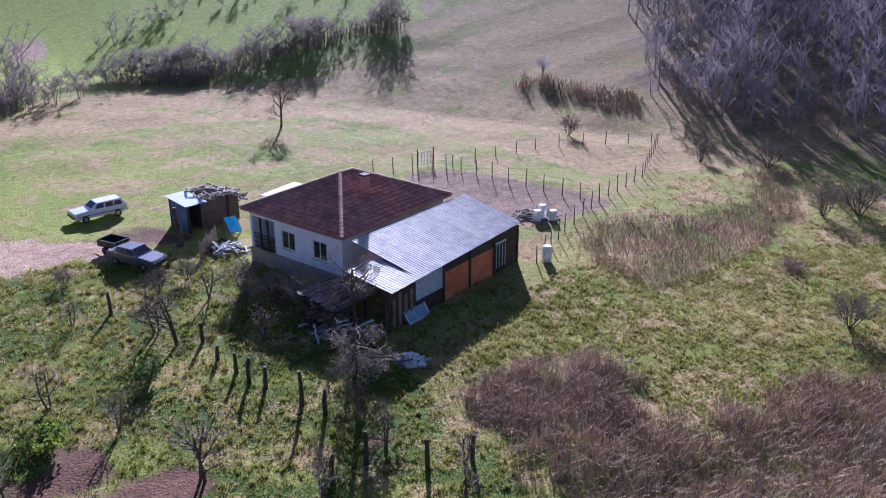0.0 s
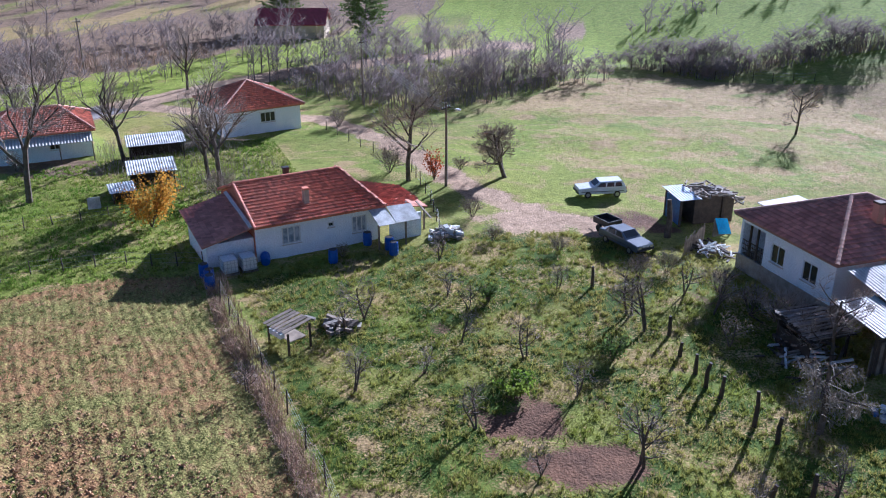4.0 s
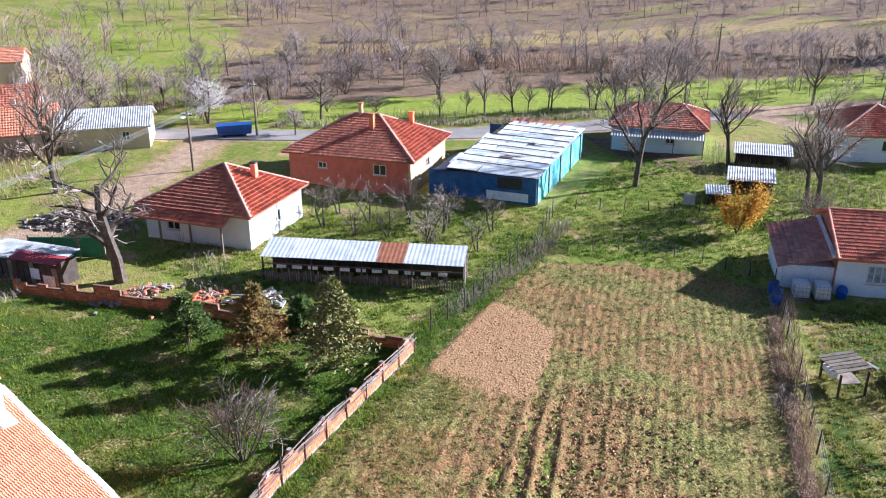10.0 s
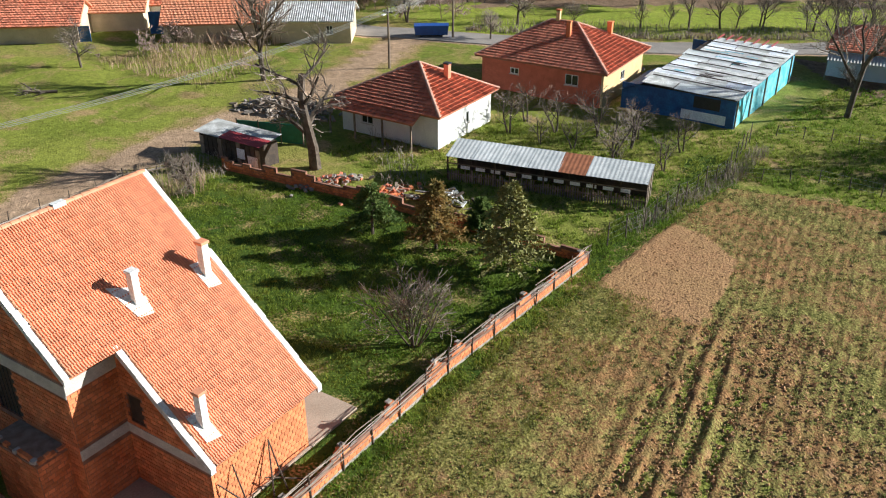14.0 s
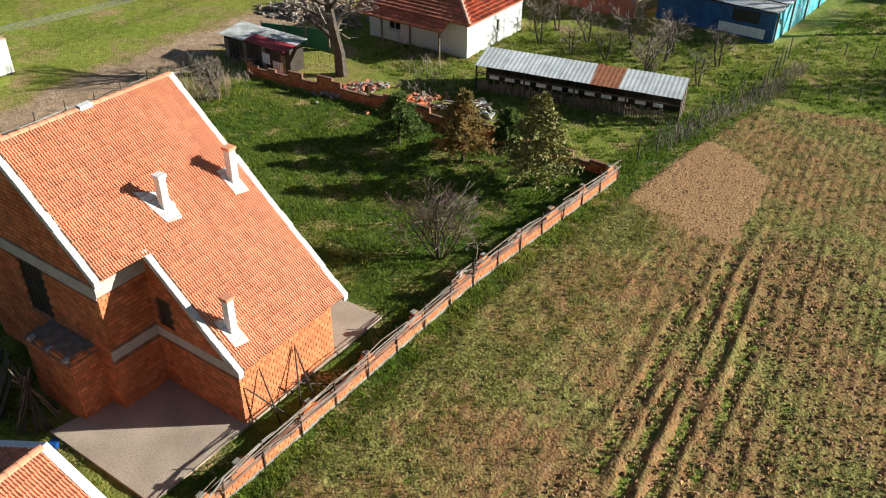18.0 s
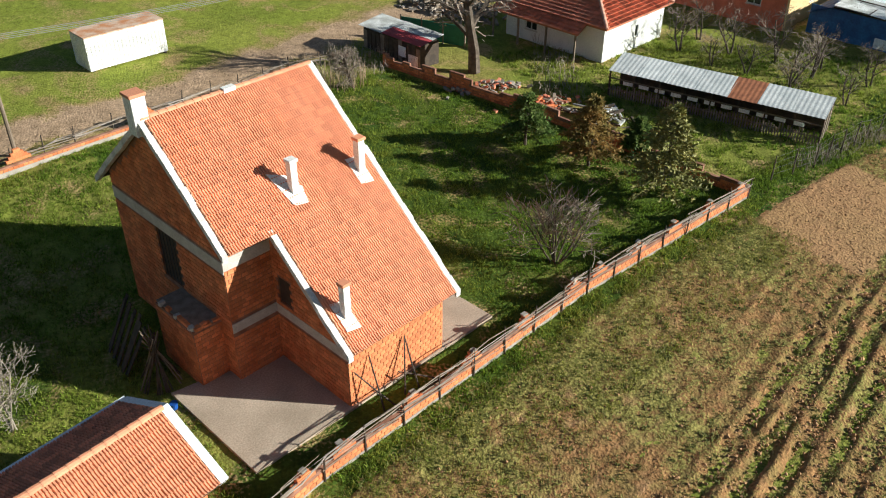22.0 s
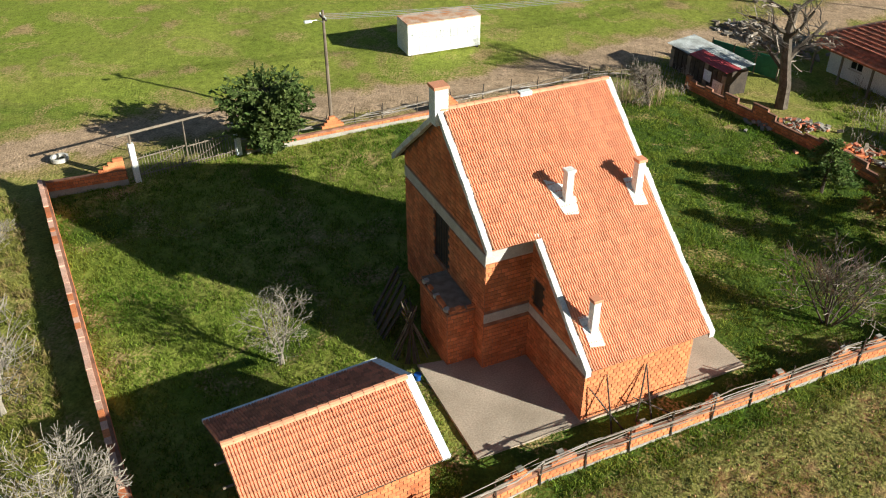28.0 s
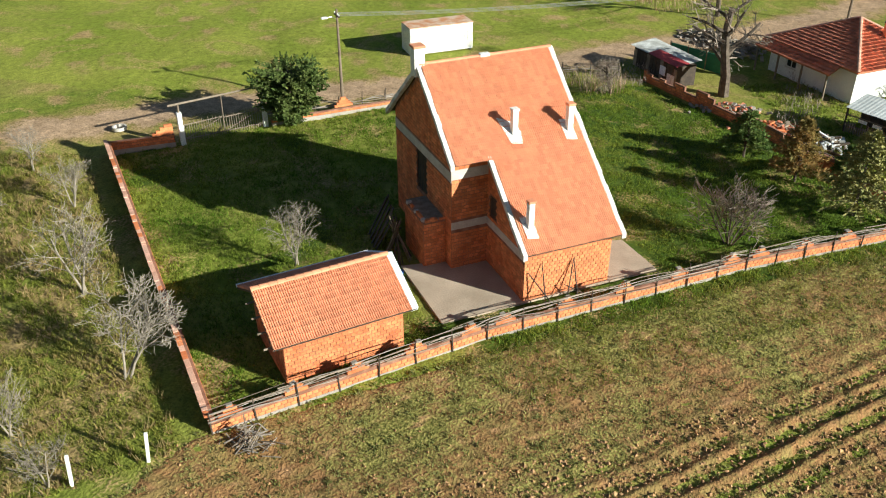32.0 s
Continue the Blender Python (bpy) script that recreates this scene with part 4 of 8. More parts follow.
# ---- hipped houses ----
def hip_house(name, x, y, yaw, L, W, hw, hr, ov, wall_mat, tile_mat, label, ridge=None, windows=[], base=None, chimneys=(), loggia=None):
    """Local x along the eave from its near corner, y away; roof eave at the wall plus overhang. windows: (side, s0, s1, z0, z1)."""
    h = thing(name, x, y, yaw, label=label, category="house")
    sides = {"f": ((0, 0), (L, 0)), "r": ((L, 0), (L, W)), "b": ((L, W), (0, W)), "l": ((0, W), (0, 0))}
    for k, (a, b) in sides.items():
        ops = [w[1:5] for w in windows + ([loggia] if loggia else []) if w[0] == k]
        wm = wall_mat[k] if isinstance(wall_mat, dict) else wall_mat
        a2 = a if k in "fb" else (a[0], a[1] + (0.2 if k == "r" else -0.2))
        b2 = b if k in "fb" else (b[0], b[1] + (-0.2 if k == "r" else 0.2))
        sh = 0 if k in "fb" else 0.2
        wall_with(h, "wall", a2, b2, -0.1, hw, wm, [(o[0] - sh, o[1] - sh, o[2], o[3]) for o in ops])
        for w in windows:
            if w[0] == k:
                window(h, a, b, w[1:5], panes=w[5] if len(w) > 5 else 2)
    if base:
        bm = bmesh.new()
        for b in ((-0.06, L + 0.06, -0.06, 0), (-0.06, L + 0.06, W, W + 0.06)):
            box(bm, *b, -0.1, base[0])
        for b in ((-0.06, 0, 0.0, W), (L, L + 0.06, 0.0, W)):
            box(bm, *b, -0.1, base[0])
        part("plinth", bm, base[1], h)
    half = W / 2
    r0, r1 = ridge if ridge else (half, L - half)
    e = [(-ov, -ov, hw), (L + ov, -ov, hw), (L + ov, W + ov, hw), (-ov, W + ov, hw)]
    a, b = (r0, half, hr), (r1, half, hr)
    if ridge and r1 < r0:
        m = (L / 2, (r0 + r1) / 2, hr)
        a, b = (L / 2, r1, hr), (L / 2, r0, hr)
        slopes = [(e[0], e[1], a, a), (e[1], e[2], a, b), (e[2], e[3], b, b), (e[3], e[0], b, a)]
    else:
        slopes = [(e[0], e[1], a, b), (e[1], e[2], b, b), (e[2], e[3], b, a), (e[3], e[0], a, a)]
    for p, q, u, w in slopes:
        poly = [p, q, w] + ([u] if u != w else [])
        part("roof_deck", prism(poly, 0.1), tile_mat, h)
        tiled(h, p, q, u, w, tile_mat, step=0.36, width=0.25)
    for p, q in ((e[0], a), (e[1], a if slopes[0][3] == a else b), (e[2], b), (e[3], b if slopes[2][3] == b and slopes[2][2] == b and slopes[0][3] == a else a)):
        ridge_caps(h, (p[0], p[1], p[2] + 0.08), (q[0], q[1], q[2] + 0.08), M_CAP, 0.13, 0.4)
    if (Vector(a) - Vector(b)).length > 0.3:
        ridge_caps(h, (a[0], a[1], a[2] + 0.08), (b[0], b[1], b[2] + 0.08), M_CAP, 0.13, 0.4)
    bm = bmesh.new()
    box(bm, -ov + 0.05, L + ov - 0.05, -ov + 0.05, W + ov - 0.05, hw - 0.12, hw - 0.05)
    part("soffit", bm, M_WOOD, h)
    for c in chimneys:
        chimney(h, *c)
    return h


# ---- the other houses ----
hip_house("orange_house", -58.2, 47.9, 119.8, 10.0, 12.3, 3.2, 6.0, 0.55, {"f": M_YELLOWP, "r": M_YELLOWP, "b": M_REDWALL, "l": M_REDWALL}, M_TILE_OLD, "red-walled house with a red tiled hip roof",
          ridge=(7.6, 5.0), windows=[("f", 4.3, 5.3, 1.4, 2.3), ("l", 3.0, 3.9, 1.8, 2.4), ("l", 8.6, 9.9, 1.6, 2.6)], chimneys=[(3.2, 5.0, 4.6, 6.5, 0.4, M_BRICK, M_BRICK), (7.4, 2.6, 4.2, 5.9, 0.45, M_BRICK, M_BRICK), (5.0, 6.9, 5.6, 7.0, 0.35, M_YELLOWP, M_BRICK)])
wh = hip_house("white_house", -56.1, 30.1, 118.3, 8.2, 9.6, 2.85, 5.4, 0.5, M_WHITE, M_TILE_OLD, "white plastered house with a red tiled hip roof", ridge=(4.7, 4.5),
          windows=[("f", 4.2, 4.7, 1.0, 2.0, 1), ("l", 2.0, 3.2, 0.9, 2.0)], chimneys=[(4.9, 2.3, 3.6, 5.5, 0.45, M_TILE_OLD, M_DARK)])
part("veranda_roof", prism([(-0.45, 1.4, 2.80), (-0.45, 10.1, 2.80), (-1.5, 10.1, 2.24), (-1.5, 1.4, 2.24)], 0.1), M_TILE_OLD, wh)
tiled(wh, (-1.5, 10.1, 2.24), (-1.5, 1.4, 2.24), (-0.45, 10.1, 2.80), (-0.45, 1.4, 2.80), M_TILE_OLD, step=0.36, width=0.25)
for vy in (1.6, 4.4, 7.2, 9.8):
    part("veranda_post", boxed(-1.4, -1.27, vy, vy + 0.13, -0.1, 2.2), M_WOOD, wh)
fh = hip_house("farm_house", 15.35, 50.9, 26.5, 10.6, 8.9, 4.05, 6.25, 0.45, M_BLUEW, M_TILE_DARK, "white farm house with a brown tiled hip roof", ridge=(4.6, 5.8),
          windows=[("l", 3.2, 4.5, 1.85, 3.15, 2), ("l", 6.2, 7.5, 1.85, 3.15, 2)], loggia=("l", 0.22, 2.5, 1.25, 3.55), base=(1.2, M_STONE), chimneys=[(4.7, 2.2, 4.6, 6.55, 0.5, M_TILE_DARK, M_DARKW)])
# recessed veranda at the corner of the farm house: floor, posts, rail and inner walls
part("veranda_floor", boxed(0.0, 2.0, 6.2, 8.68, 1.13, 1.25), M_CONC, fh)
part("inner_wall", boxed(2.0, 2.12, 6.2, 8.68, 1.25, 3.85), M_BLUEW, fh)
part("inner_wall", boxed(0.21, 2.0, 6.2, 6.32, 1.25, 3.85), M_BLUEW, fh)
for vy in (7.15, 7.9):
    part("veranda_post", boxed(0.04, 0.16, vy, vy + 0.12, 1.25, 3.55), M_DARKW, fh)
for vz in (1.6, 1.95, 2.25):
    part("veranda_rail", boxed(0.06, 0.10, 6.42, 8.66, vz, vz + 0.05), M_DARKW, fh)
for vy in range(12):
    part("baluster", boxed(0.07, 0.09, 6.5 + vy * 0.18, 6.53 + vy * 0.18, 1.3, 2.24), M_DARKW, fh)
cp = thing("flat_canopy", 15.35, 50.9, 26.5, 0, "flat white canopy on posts behind the farm house", "canopy")
part("canopy_sheet", prism([(4.0, 10.6, 3.25), (7.8, 10.9, 3.3), (7.6, 12.5, 3.4), (3.8, 12.2, 3.35)], 0.07), M_WHITE, cp)
for cx_, cy_ in ((4.1, 12.0), (7.4, 12.3), (4.2, 10.8), (7.5, 11.1)):
    part("post", boxed(cx_ - 0.05, cx_ + 0.05, cy_ - 0.05, cy_ + 0.05, -0.1, 3.24), M_WOOD, cp)
hip_house("cottage", -36.8, 86.6, 38.7, 8.8, 9.0, 2.9, 5.1, 0.45, M_BLUEW, M_TILE_OLD, "small pale house with a red tiled hip roof", ridge=(4.6, 4.4), windows=[("f", 4.2, 5.9, 1.3, 2.4, 3)])
hip_house("low_house", -55.6, 74.0, 32.0, 9.6, 8.4, 2.7, 4.4, 0.4, M_BLUEW, M_TILE_OLD, "low pale house with a red tiled roof", ridge=(2.6, 7.0), windows=[("f", 5.6, 6.6, 1.0, 2.0)])


dh = thing("awning", -55.6, 74.0, 32.0, 0, "pale corrugated awning along the low house", "awning")
D_AWN = ((0.0, 3.3), (3.2, 6.5), (6.4, 9.6))


def long_cottage():
    """Gable-roofed cottage with a lower annex and a porch."""
    h = thing("long_cottage", -22.2, 55.2, 36.3, label="long whitewashed cottage with a red tiled roof and patched porch", category="house")
    L, W, hw, hr, ov = 9.4, 9.0, 2.75, 4.6, 0.45
    ops = [(1.9, 3.3, 1.0, 2.3), (5.4, 5.9, 1.7, 2.1), (7.3, 8.5, 0.9, 2.2)]
    wall_with(h, "wall", (0, 0), (L, 0), -0.1, hw, M_BLUEW, ops)
    for i, o in enumerate(ops):
        window(h, (0, 0), (L, 0), o, panes=3 if i != 1 else 1, t=0.09, pane_mat=M_CURTAIN if i != 1 else None)
    wall_with(h, "wall", (L, 0.2), (L, W), -0.1, hw, M_BLUEW)
    wall_with(h, "wall", (L, W), (0, W), -0.1, hw, M_BLUEW)
    wall_with(h, "wall", (0, W), (0, 0.2), -0.1, hw, M_TILE_OLD, tops=[(0, hw), (W / 2, hr - 0.15), (W - 0.2, hw)])
    e0, e1, e2, e3 = (-0.15, -ov, hw), (L + ov, -ov, hw), (L + ov, W + ov, hw), (-0.15, W + ov, hw)
    a, b = (-0.15, W / 2, hr), (L - 1.2, W / 2, hr)
    for p, q, u, w in ((e0, e1, a, b), (e1, e2, b, b), (e2, e3, b, a)):
        part("roof_deck", prism([p, q, w] + ([u] if u != w else []), 0.1), M_TILE_OLD, h)
        tiled(h, p, q, u, w, M_TILE_OLD, step=0.36, width=0.25)
    for p, q in ((a, b), (e1, b), (e2, b), (e0, a)):
        ridge_caps(h, (p[0], p[1], p[2] + 0.08), (q[0], q[1], q[2] + 0.08), M_TILE_OLD, 0.13, 0.4)
    chimney(h, 4.3, 1.3, 3.2, 4.5, 0.4, M_STONE, M_TILE_OLD)
    chimney(h, 4.3, 5.6, 3.7, 4.9, 0.4, M_DARKW, M_DARK)
    # annex at the gable
    part("annex_wall", boxed(-3.4, -0.02, 0.6, 6.0, -0.1, 1.75), M_BLUEW, h)
    part("annex_roof", prism([(-3.8, 0.1, 1.8), (-0.03, 0.1, 2.7), (-0.03, 6.4, 3.4), (-3.8, 6.4, 2.5)], 0.09), M_TILE_DARK, h, "dark red tiled roof")
    tiled(h, (-3.8, 6.4, 2.5), (-3.8, 0.1, 1.8), (-0.03, 6.4, 3.4), (-0.03, 0.1, 2.7), M_TILE_DARK, step=0.36, width=0.25)
    part("verge_board", prism([(-0.42, 0.0, 2.78), (-0.18, 0.0, 2.84), (-0.18, 6.4, 3.54), (-0.42, 6.4, 3.48)], 0.12), M_WHITE, h)
    # porch: the hip runs on at a lower pitch, with patched sheets over the front
    pr = [(L + ov - 0.1, 6.2, 2.82), (L + ov - 0.1, -0.4, 2.72), (L + 4.2, 0.0, 2.0), (L + 4.2, 5.2, 2.1)]
    part("porch_roof", prism(pr, 0.08), M_TILE_OLD, h, "patched red tile porch roof")
    tiled(h, (L + 4.2, 0.0, 2.0), (L + 4.2, 5.2, 2.1), (L + ov - 0.1, -0.4, 2.72), (L + ov - 0.1, 6.2, 2.82), M_TILE_OLD, step=0.36, width=0.25, skip=lambda x, q: (x * 7.3 + q * 5.1) % 1.0 < 0.10 or (x < 1.2 and q < 1.4))
    for i, (x0, x1) in enumerate(((-0.9, 0.5), (0.55, 2.6))):
        part("grey_sheet", prism([(L + x0, -2.3 + 0.15 * i, 2.0 - 0.05 * i), (L + x1, -2.2 + 0.15 * i, 1.95 - 0.05 * i), (L + x1, -0.35, 2.62), (L + x0, -0.35, 2.68)], 0.04), M_TINOLD, h, "grey fibre sheet")
    for i in range(3):
        part("plank", boxed(0, 0.14, -2.0, 0.6, 0, 0.05, m=pose(L + 1.6 + i * 0.95, 0.1, 2.42 - 0.14 * i, 13, 8, -8 + 5 * i)), M_WOOD, h)
    part("porch_wall", boxed(L + 0.6, L + 3.2, -0.9, -0.7, -0.1, 1.95), M_BLUEW, h)
    for x in (L - 0.8, L + 1.4, L + 4.0):
        part("porch_post", boxed(x - 0.06, x + 0.06, -2.0 if x < L + 2 else 0.1, -1.88 if x < L + 2 else 0.22, -0.1, 1.95), M_WOOD, h)
    return h


long_cottage()


def shipping_container():
    c = thing("storage_container", -65.2, -7.0, 116.5, label="white metal storage container with a rusty roof", category="container")
    bm = bmesh.new()
    box(bm, 0.05, 6.35, 0.05, 2.45, 0.12, 2.6)
    part("body", bm, M_WHITE, c)
    for y0, y1 in ((0.032, 0.05), (2.45, 2.468)):
        bm = bmesh.new()
        for i in range(21):
            box(bm, 0.12 + i * 0.3, 0.27 + i * 0.3, y0, y1, 0.2, 2.5)
        part("side_ribs", bm, M_WHITE, c)
    bm = bmesh.new()
    for i in range(8):
        box(bm, -0.005, 0.05, 0.12 + i * 0.3, 0.26 + i * 0.3, 0.2, 2.5)
    part("end_ribs", bm, M_WHITE, c)
    part("roof", boxed(0, 6.4, 0, 2.5, 2.604, 2.68, bevel=0.02), mat("rusty_container_roof", (0.55, 0.24, 0.10), (0.66, 0.50, 0.38), 1.1, 0.8, 0.2), c, "rust-stained roof")
    for x in (0.3, 6.1):
        part("skid", boxed(x - 0.1, x + 0.1, 0, 2.5, -0.02, 0.12), M_DARKW, c)


shipping_container()


def corrugated(parent, p00, p10, p11, p01, material, pitch=0.24, amp=0.03, name="roof_sheet", sag=0.0):
    """Wavy sheet between four corners; waves run from p00 to p01 side."""
    p00, p10, p11, p01 = (np.array(p, float) for p in (p00, p10, p11, p01))
    L = np.linalg.norm(p10 - p00)
    waves = max(1, round(L / pitch))
    n = waves * 6
    u = np.linspace(0, 1, n + 1)[:, None, None]
    v = np.linspace(0, 1, 5)[None, :, None]
    P = p00 * (1 - u) * (1 - v) + p10 * u * (1 - v) + p11 * u * v + p01 * (1 - u) * v
    w = np.sin(np.linspace(0, 1, n + 1) * waves * math.tau) * amp
    P[:, :, 2] += w[:, None] - sag * np.sin(np.pi * v[:, :, 0])
    idx = np.arange((n + 1) * 5).reshape(n + 1, 5)
    f = np.stack([idx[:-1, :-1], idx[1:, :-1], idx[1:, 1:], idx[:-1, 1:]], -1).reshape(-1, 4)
    V = P.reshape(-1, 3)
    low = V - (0, 0, 0.012)
    k = len(V)
    return quick(name, np.concatenate([V, low]), np.concatenate([f, f[:, ::-1] + k]), material, parent)


def lean_to():
    """Metal-roofed lean-to along the farm house."""
    h = thing("metal_lean_to", 15.0, 50.3, 26.5, label="lean-to with a shiny corrugated metal roof beside the farm house", category="shed")
    for i in range(16):
        a, b = -2.2 + i * 0.925, -2.2 + (i + 1) * 0.925 + 0.06
        yb = -2.6 if i < 3 else -0.45
        zb = 3.3 if i < 3 else 3.92
        corrugated(h, (a, -6.1 + 0.05 * a, 2.85 - 0.008 * (i % 2)), (b, -6.1 + 0.05 * b, 2.85 - 0.008 * (i % 2)), (b, yb, zb), (a, yb, zb), M_TIN, 0.25, 0.021)
    y = -5.5
    part("brick_wall", boxed(3.6, 9.2, y, y + 0.2, -0.1, 2.75), M_BRICK, h)
    part("dark_wall", boxed(9.2, 12.2, y, y + 0.2, -0.1, 2.75), M_DARKW, h)
    part("end_wall", boxed(12.0, 12.2, y + 0.2, -0.5, -0.1, 2.9), M_DARKW, h)
    part("tarp_wall", boxed(0.9, 3.6, y + 0.05, y + 0.12, 1.0, 2.7), mat("pale_tarpaulin", (0.55, 0.62, 0.68), (0.42, 0.48, 0.54), 1.2, 0.6, 0.4, 5), h, "pale tarpaulin sheet")
    part("dark_band", boxed(3.6, 9.2, y - 0.02, y - 0.004, 2.0, 2.7), M_DARK, h)
    for x in (-1.8, 3.6, 6.4, 9.2, 12.1):
        part("post", boxed(x - 0.08, x + 0.08, y - 0.1, y - 0.025, -0.1, 2.75), M_DARKW, h)
    bm = bmesh.new()
    for i in range(4):
        box(bm, 9.5 + i * 0.35, 9.55 + i * 0.35, y - 0.06, y - 0.02, 0.3, 2.1)
    box(bm, 9.45, 10.65, y - 0.06, y - 0.02, 2.1, 2.2)
    part("white_gate", bm, M_FRAME, h)
    part("board_wall", boxed(-1.6, 0.9, y + 0.04, y + 0.10, -0.05, 2.2), M_DARKW, h)
    part("lower_panel", boxed(0.9, 3.6, y + 0.02, y + 0.045, -0.05, 1.0), M_DARKW, h)
    for i in range(5):
        part("plank", boxed(-1.9 + i * 0.55, -1.65 + i * 0.55, y - 0.05, y + 0.03, -0.05, 1.9 + 0.15 * (i % 3)), M_WOOD, h)
    p = thing("leaning_window_panel", 17.4, 44.8, 26.5, label="white window panel leaning against a wall", category="window panel")
    m = pose(0, 0, 0, -35, 0, 0)
    bm = bmesh.new()
    for b in ((0, 2.0, 0, 0.12), (0, 2.0, 1.0, 1.12), (0, 0.12, 0.12, 1.0), (1.88, 2.0, 0.12, 1.0), (0.8, 0.88, 0.12, 1.0)):
        box(bm, b[0], b[1], 0, 0.07, b[2], b[3], m)
    part("panel_frame", bm, M_FRAME, p)
    part("pane", boxed(0.12, 1.88, 0.02, 0.04, 0.12, 1.0, m=m), mat("bluish_glass", (0.35, 0.45, 0.50), (0.30, 0.40, 0.46), 2, 0.15, 0), p)


for a_, b_ in D_AWN:
    corrugated(dh, (a_, -1.9, 2.0), (b_, -1.9, 2.0), (b_, -0.3, 2.5), (a_, -0.3, 2.5), M_TIN, 0.3, 0.03, "awning_sheet")
for x_ in (0.1, 3.3, 6.5, 9.5):
    part("post", boxed(x_ - 0.05, x_ + 0.05, -1.85, -1.75, -0.1, 1.98), M_WOOD, dh)
lean_to()


def blue_shed():
    h = thing("tarpaulin_shed", -57.5, 49.5, 26.1, label="long animal shed clad in blue tarpaulin with a patched sheet roof", category="shed")
    L, W = 10.2, 17.0
    part("front_cladding", boxed(0, L, 0, 0.08, -0.05, 2.4), M_TARP, h)
    part("side_cladding", boxed(L - 0.08, L, 0.08, W, -0.05, 2.5), M_TARPL, h, "light blue tarpaulin")
    part("back_cladding", boxed(0, L, W, W + 0.08, -0.05, 2.7), M_TARP, h)
    part("side_cladding", boxed(0, 0.08, 0.08, W, -0.05, 1.6), M_TARP, h)
    part("opening", boxed(6.6, 8.9, -0.02, -0.004, 1.3, 2.3), M_DARK, h)
    part("pale_sheet", boxed(5.6, 9.5, -0.05, -0.024, 0.2, 1.0), M_BLUEW, h)
    rnd = random.Random(5)
    for i in range(12):
        y0, y1 = i * W / 12 - 0.25, (i + 1) * W / 12 + rnd.uniform(-0.12, 0.10)
        x = 1.7 + rnd.uniform(-0.3, 0.3) if i < 8 else 2.5
        while x < L - 0.2:
            e = min(L + 0.25, x + rnd.uniform(1.6, 3.2))
            z = 2.66 + 0.034 * i + rnd.uniform(-0.03, 0.05)
            za, zb = z + 0.10 - 0.018 * x, z + 0.10 - 0.018 * e
            corrugated(h, (x, y0, za), (e, y0 + rnd.uniform(-0.1, 0.1), zb), (e, y1, zb + 0.12), (x, y1 + rnd.uniform(-0.1, 0.1), za + 0.12), rnd.choice((M_TINOLD, M_TINOLD, M_PALETIN, M_BLUEW)), 0.2, 0.018)
            x = e + rnd.uniform(-0.06, 0.10)
    part("roof_underlay", prism([(1.8, 0.0, 2.55), (L, 0.0, 2.45), (L, W, 2.85), (1.8, W, 2.95)], 0.05), M_DARKW, h)
    for i in range(26):
        y, x = rnd.uniform(0.2, W - 0.6), rnd.uniform(2.4, L - 2.6)
        part("torn_strip", boxed(0, rnd.uniform(0.8, 2.6), 0, rnd.uniform(0.1, 0.3), 0, 0.02, m=pose(x, y, 2.78 + 0.045 * y * 9 / W - 0.018 * (x - 2), 0, 1.3, rnd.uniform(-8, 8))), rnd.choice((M_DARKW, M_DARKW, M_WHITE, M_TARPL)), h)
    for i in range(8):
        y = (i + 1) * W / 9
        part("batten", tubed([(2.0, y, 2.95 + 0.045 * i), (6, y + rnd.uniform(-.1, .1), 2.88 + 0.045 * i), (L, y, 2.78 + 0.045 * i)], 0.055), M_DARKW, h)
    corrugated(h, (-0.2, -0.3, 1.7), (1.9, -0.3, 2.62), (1.9, 6.0, 2.85), (-0.2, 6.0, 1.9), M_TARP, 0.6, 0.03, "tarp_roof")
    for i in range(7):
        part("rail", boxed(2.6 + i * 0.9, 2.7 + i * 0.9, W - 0.6, W + 1.5, 3.2, 3.3), M_REDTIN, h)
    for y in (0.2, 4, 8, 12, 16):
        part("post", boxed(L, L + 0.12, y, y + 0.12, -0.1, 2.6), M_WOOD, h)


blue_shed()


def long_pen():
    h = thing("goat_pen", -50.6, 27.9, 40.0, label="long low animal pen with a sheet-metal roof", category="shed")
    L, W = 14.3, 2.3
    for i in range(7):
        a, b = i * L / 7 - 0.05, (i + 1) * L / 7 + 0.08
        corrugated(h, (a, -0.25, 1.95 + 0.015 * (i % 2)), (b, -0.25, 1.95 + 0.015 * (i % 2)), (b, W, 2.45), (a, W, 2.45), M_RUST if i == 4 else M_PALETIN, 0.30, 0.006)
    for i in range(9):
        x = i * L / 8
        part("post", boxed(x - 0.05, x + 0.05, 0, 0.1, -0.1, 2.0), M_DARKW, h)
        part("post", boxed(x - 0.05, x + 0.05, W - 0.1, W, -0.1, 2.4), M_DARKW, h)
    part("back_wall", boxed(0.06, L - 0.06, W - 0.16, W - 0.11, -0.05, 2.3), M_DARKW, h)
    rnd = random.Random(3)
    for i in range(80):
        x = 0.1 + i * (L - 0.2) / 80
        part("picket", boxed(x, x + 0.10, -0.04, -0.01, -0.05, 0.75 + rnd.uniform(-0.1, 0.25)), M_WOOD, h)
    for z in (0.5, 1.3):
        part("rail", boxed(0, L, -0.002, 0.03, z, z + 0.09), M_WOOD, h)
    for i in range(11):
        part("light_panel", boxed(1.0 + i * 1.15, 1.7 + i * 1.15, 0.04, 0.06, 1.0, 1.25), M_WHITE, h)
    for y in (0.1, 1.0, 2.0):
        part("end_board", boxed(L, L + 0.03, y - 0.1, y + 0.3, -0.05, 2.0), M_WOOD, h)


long_pen()

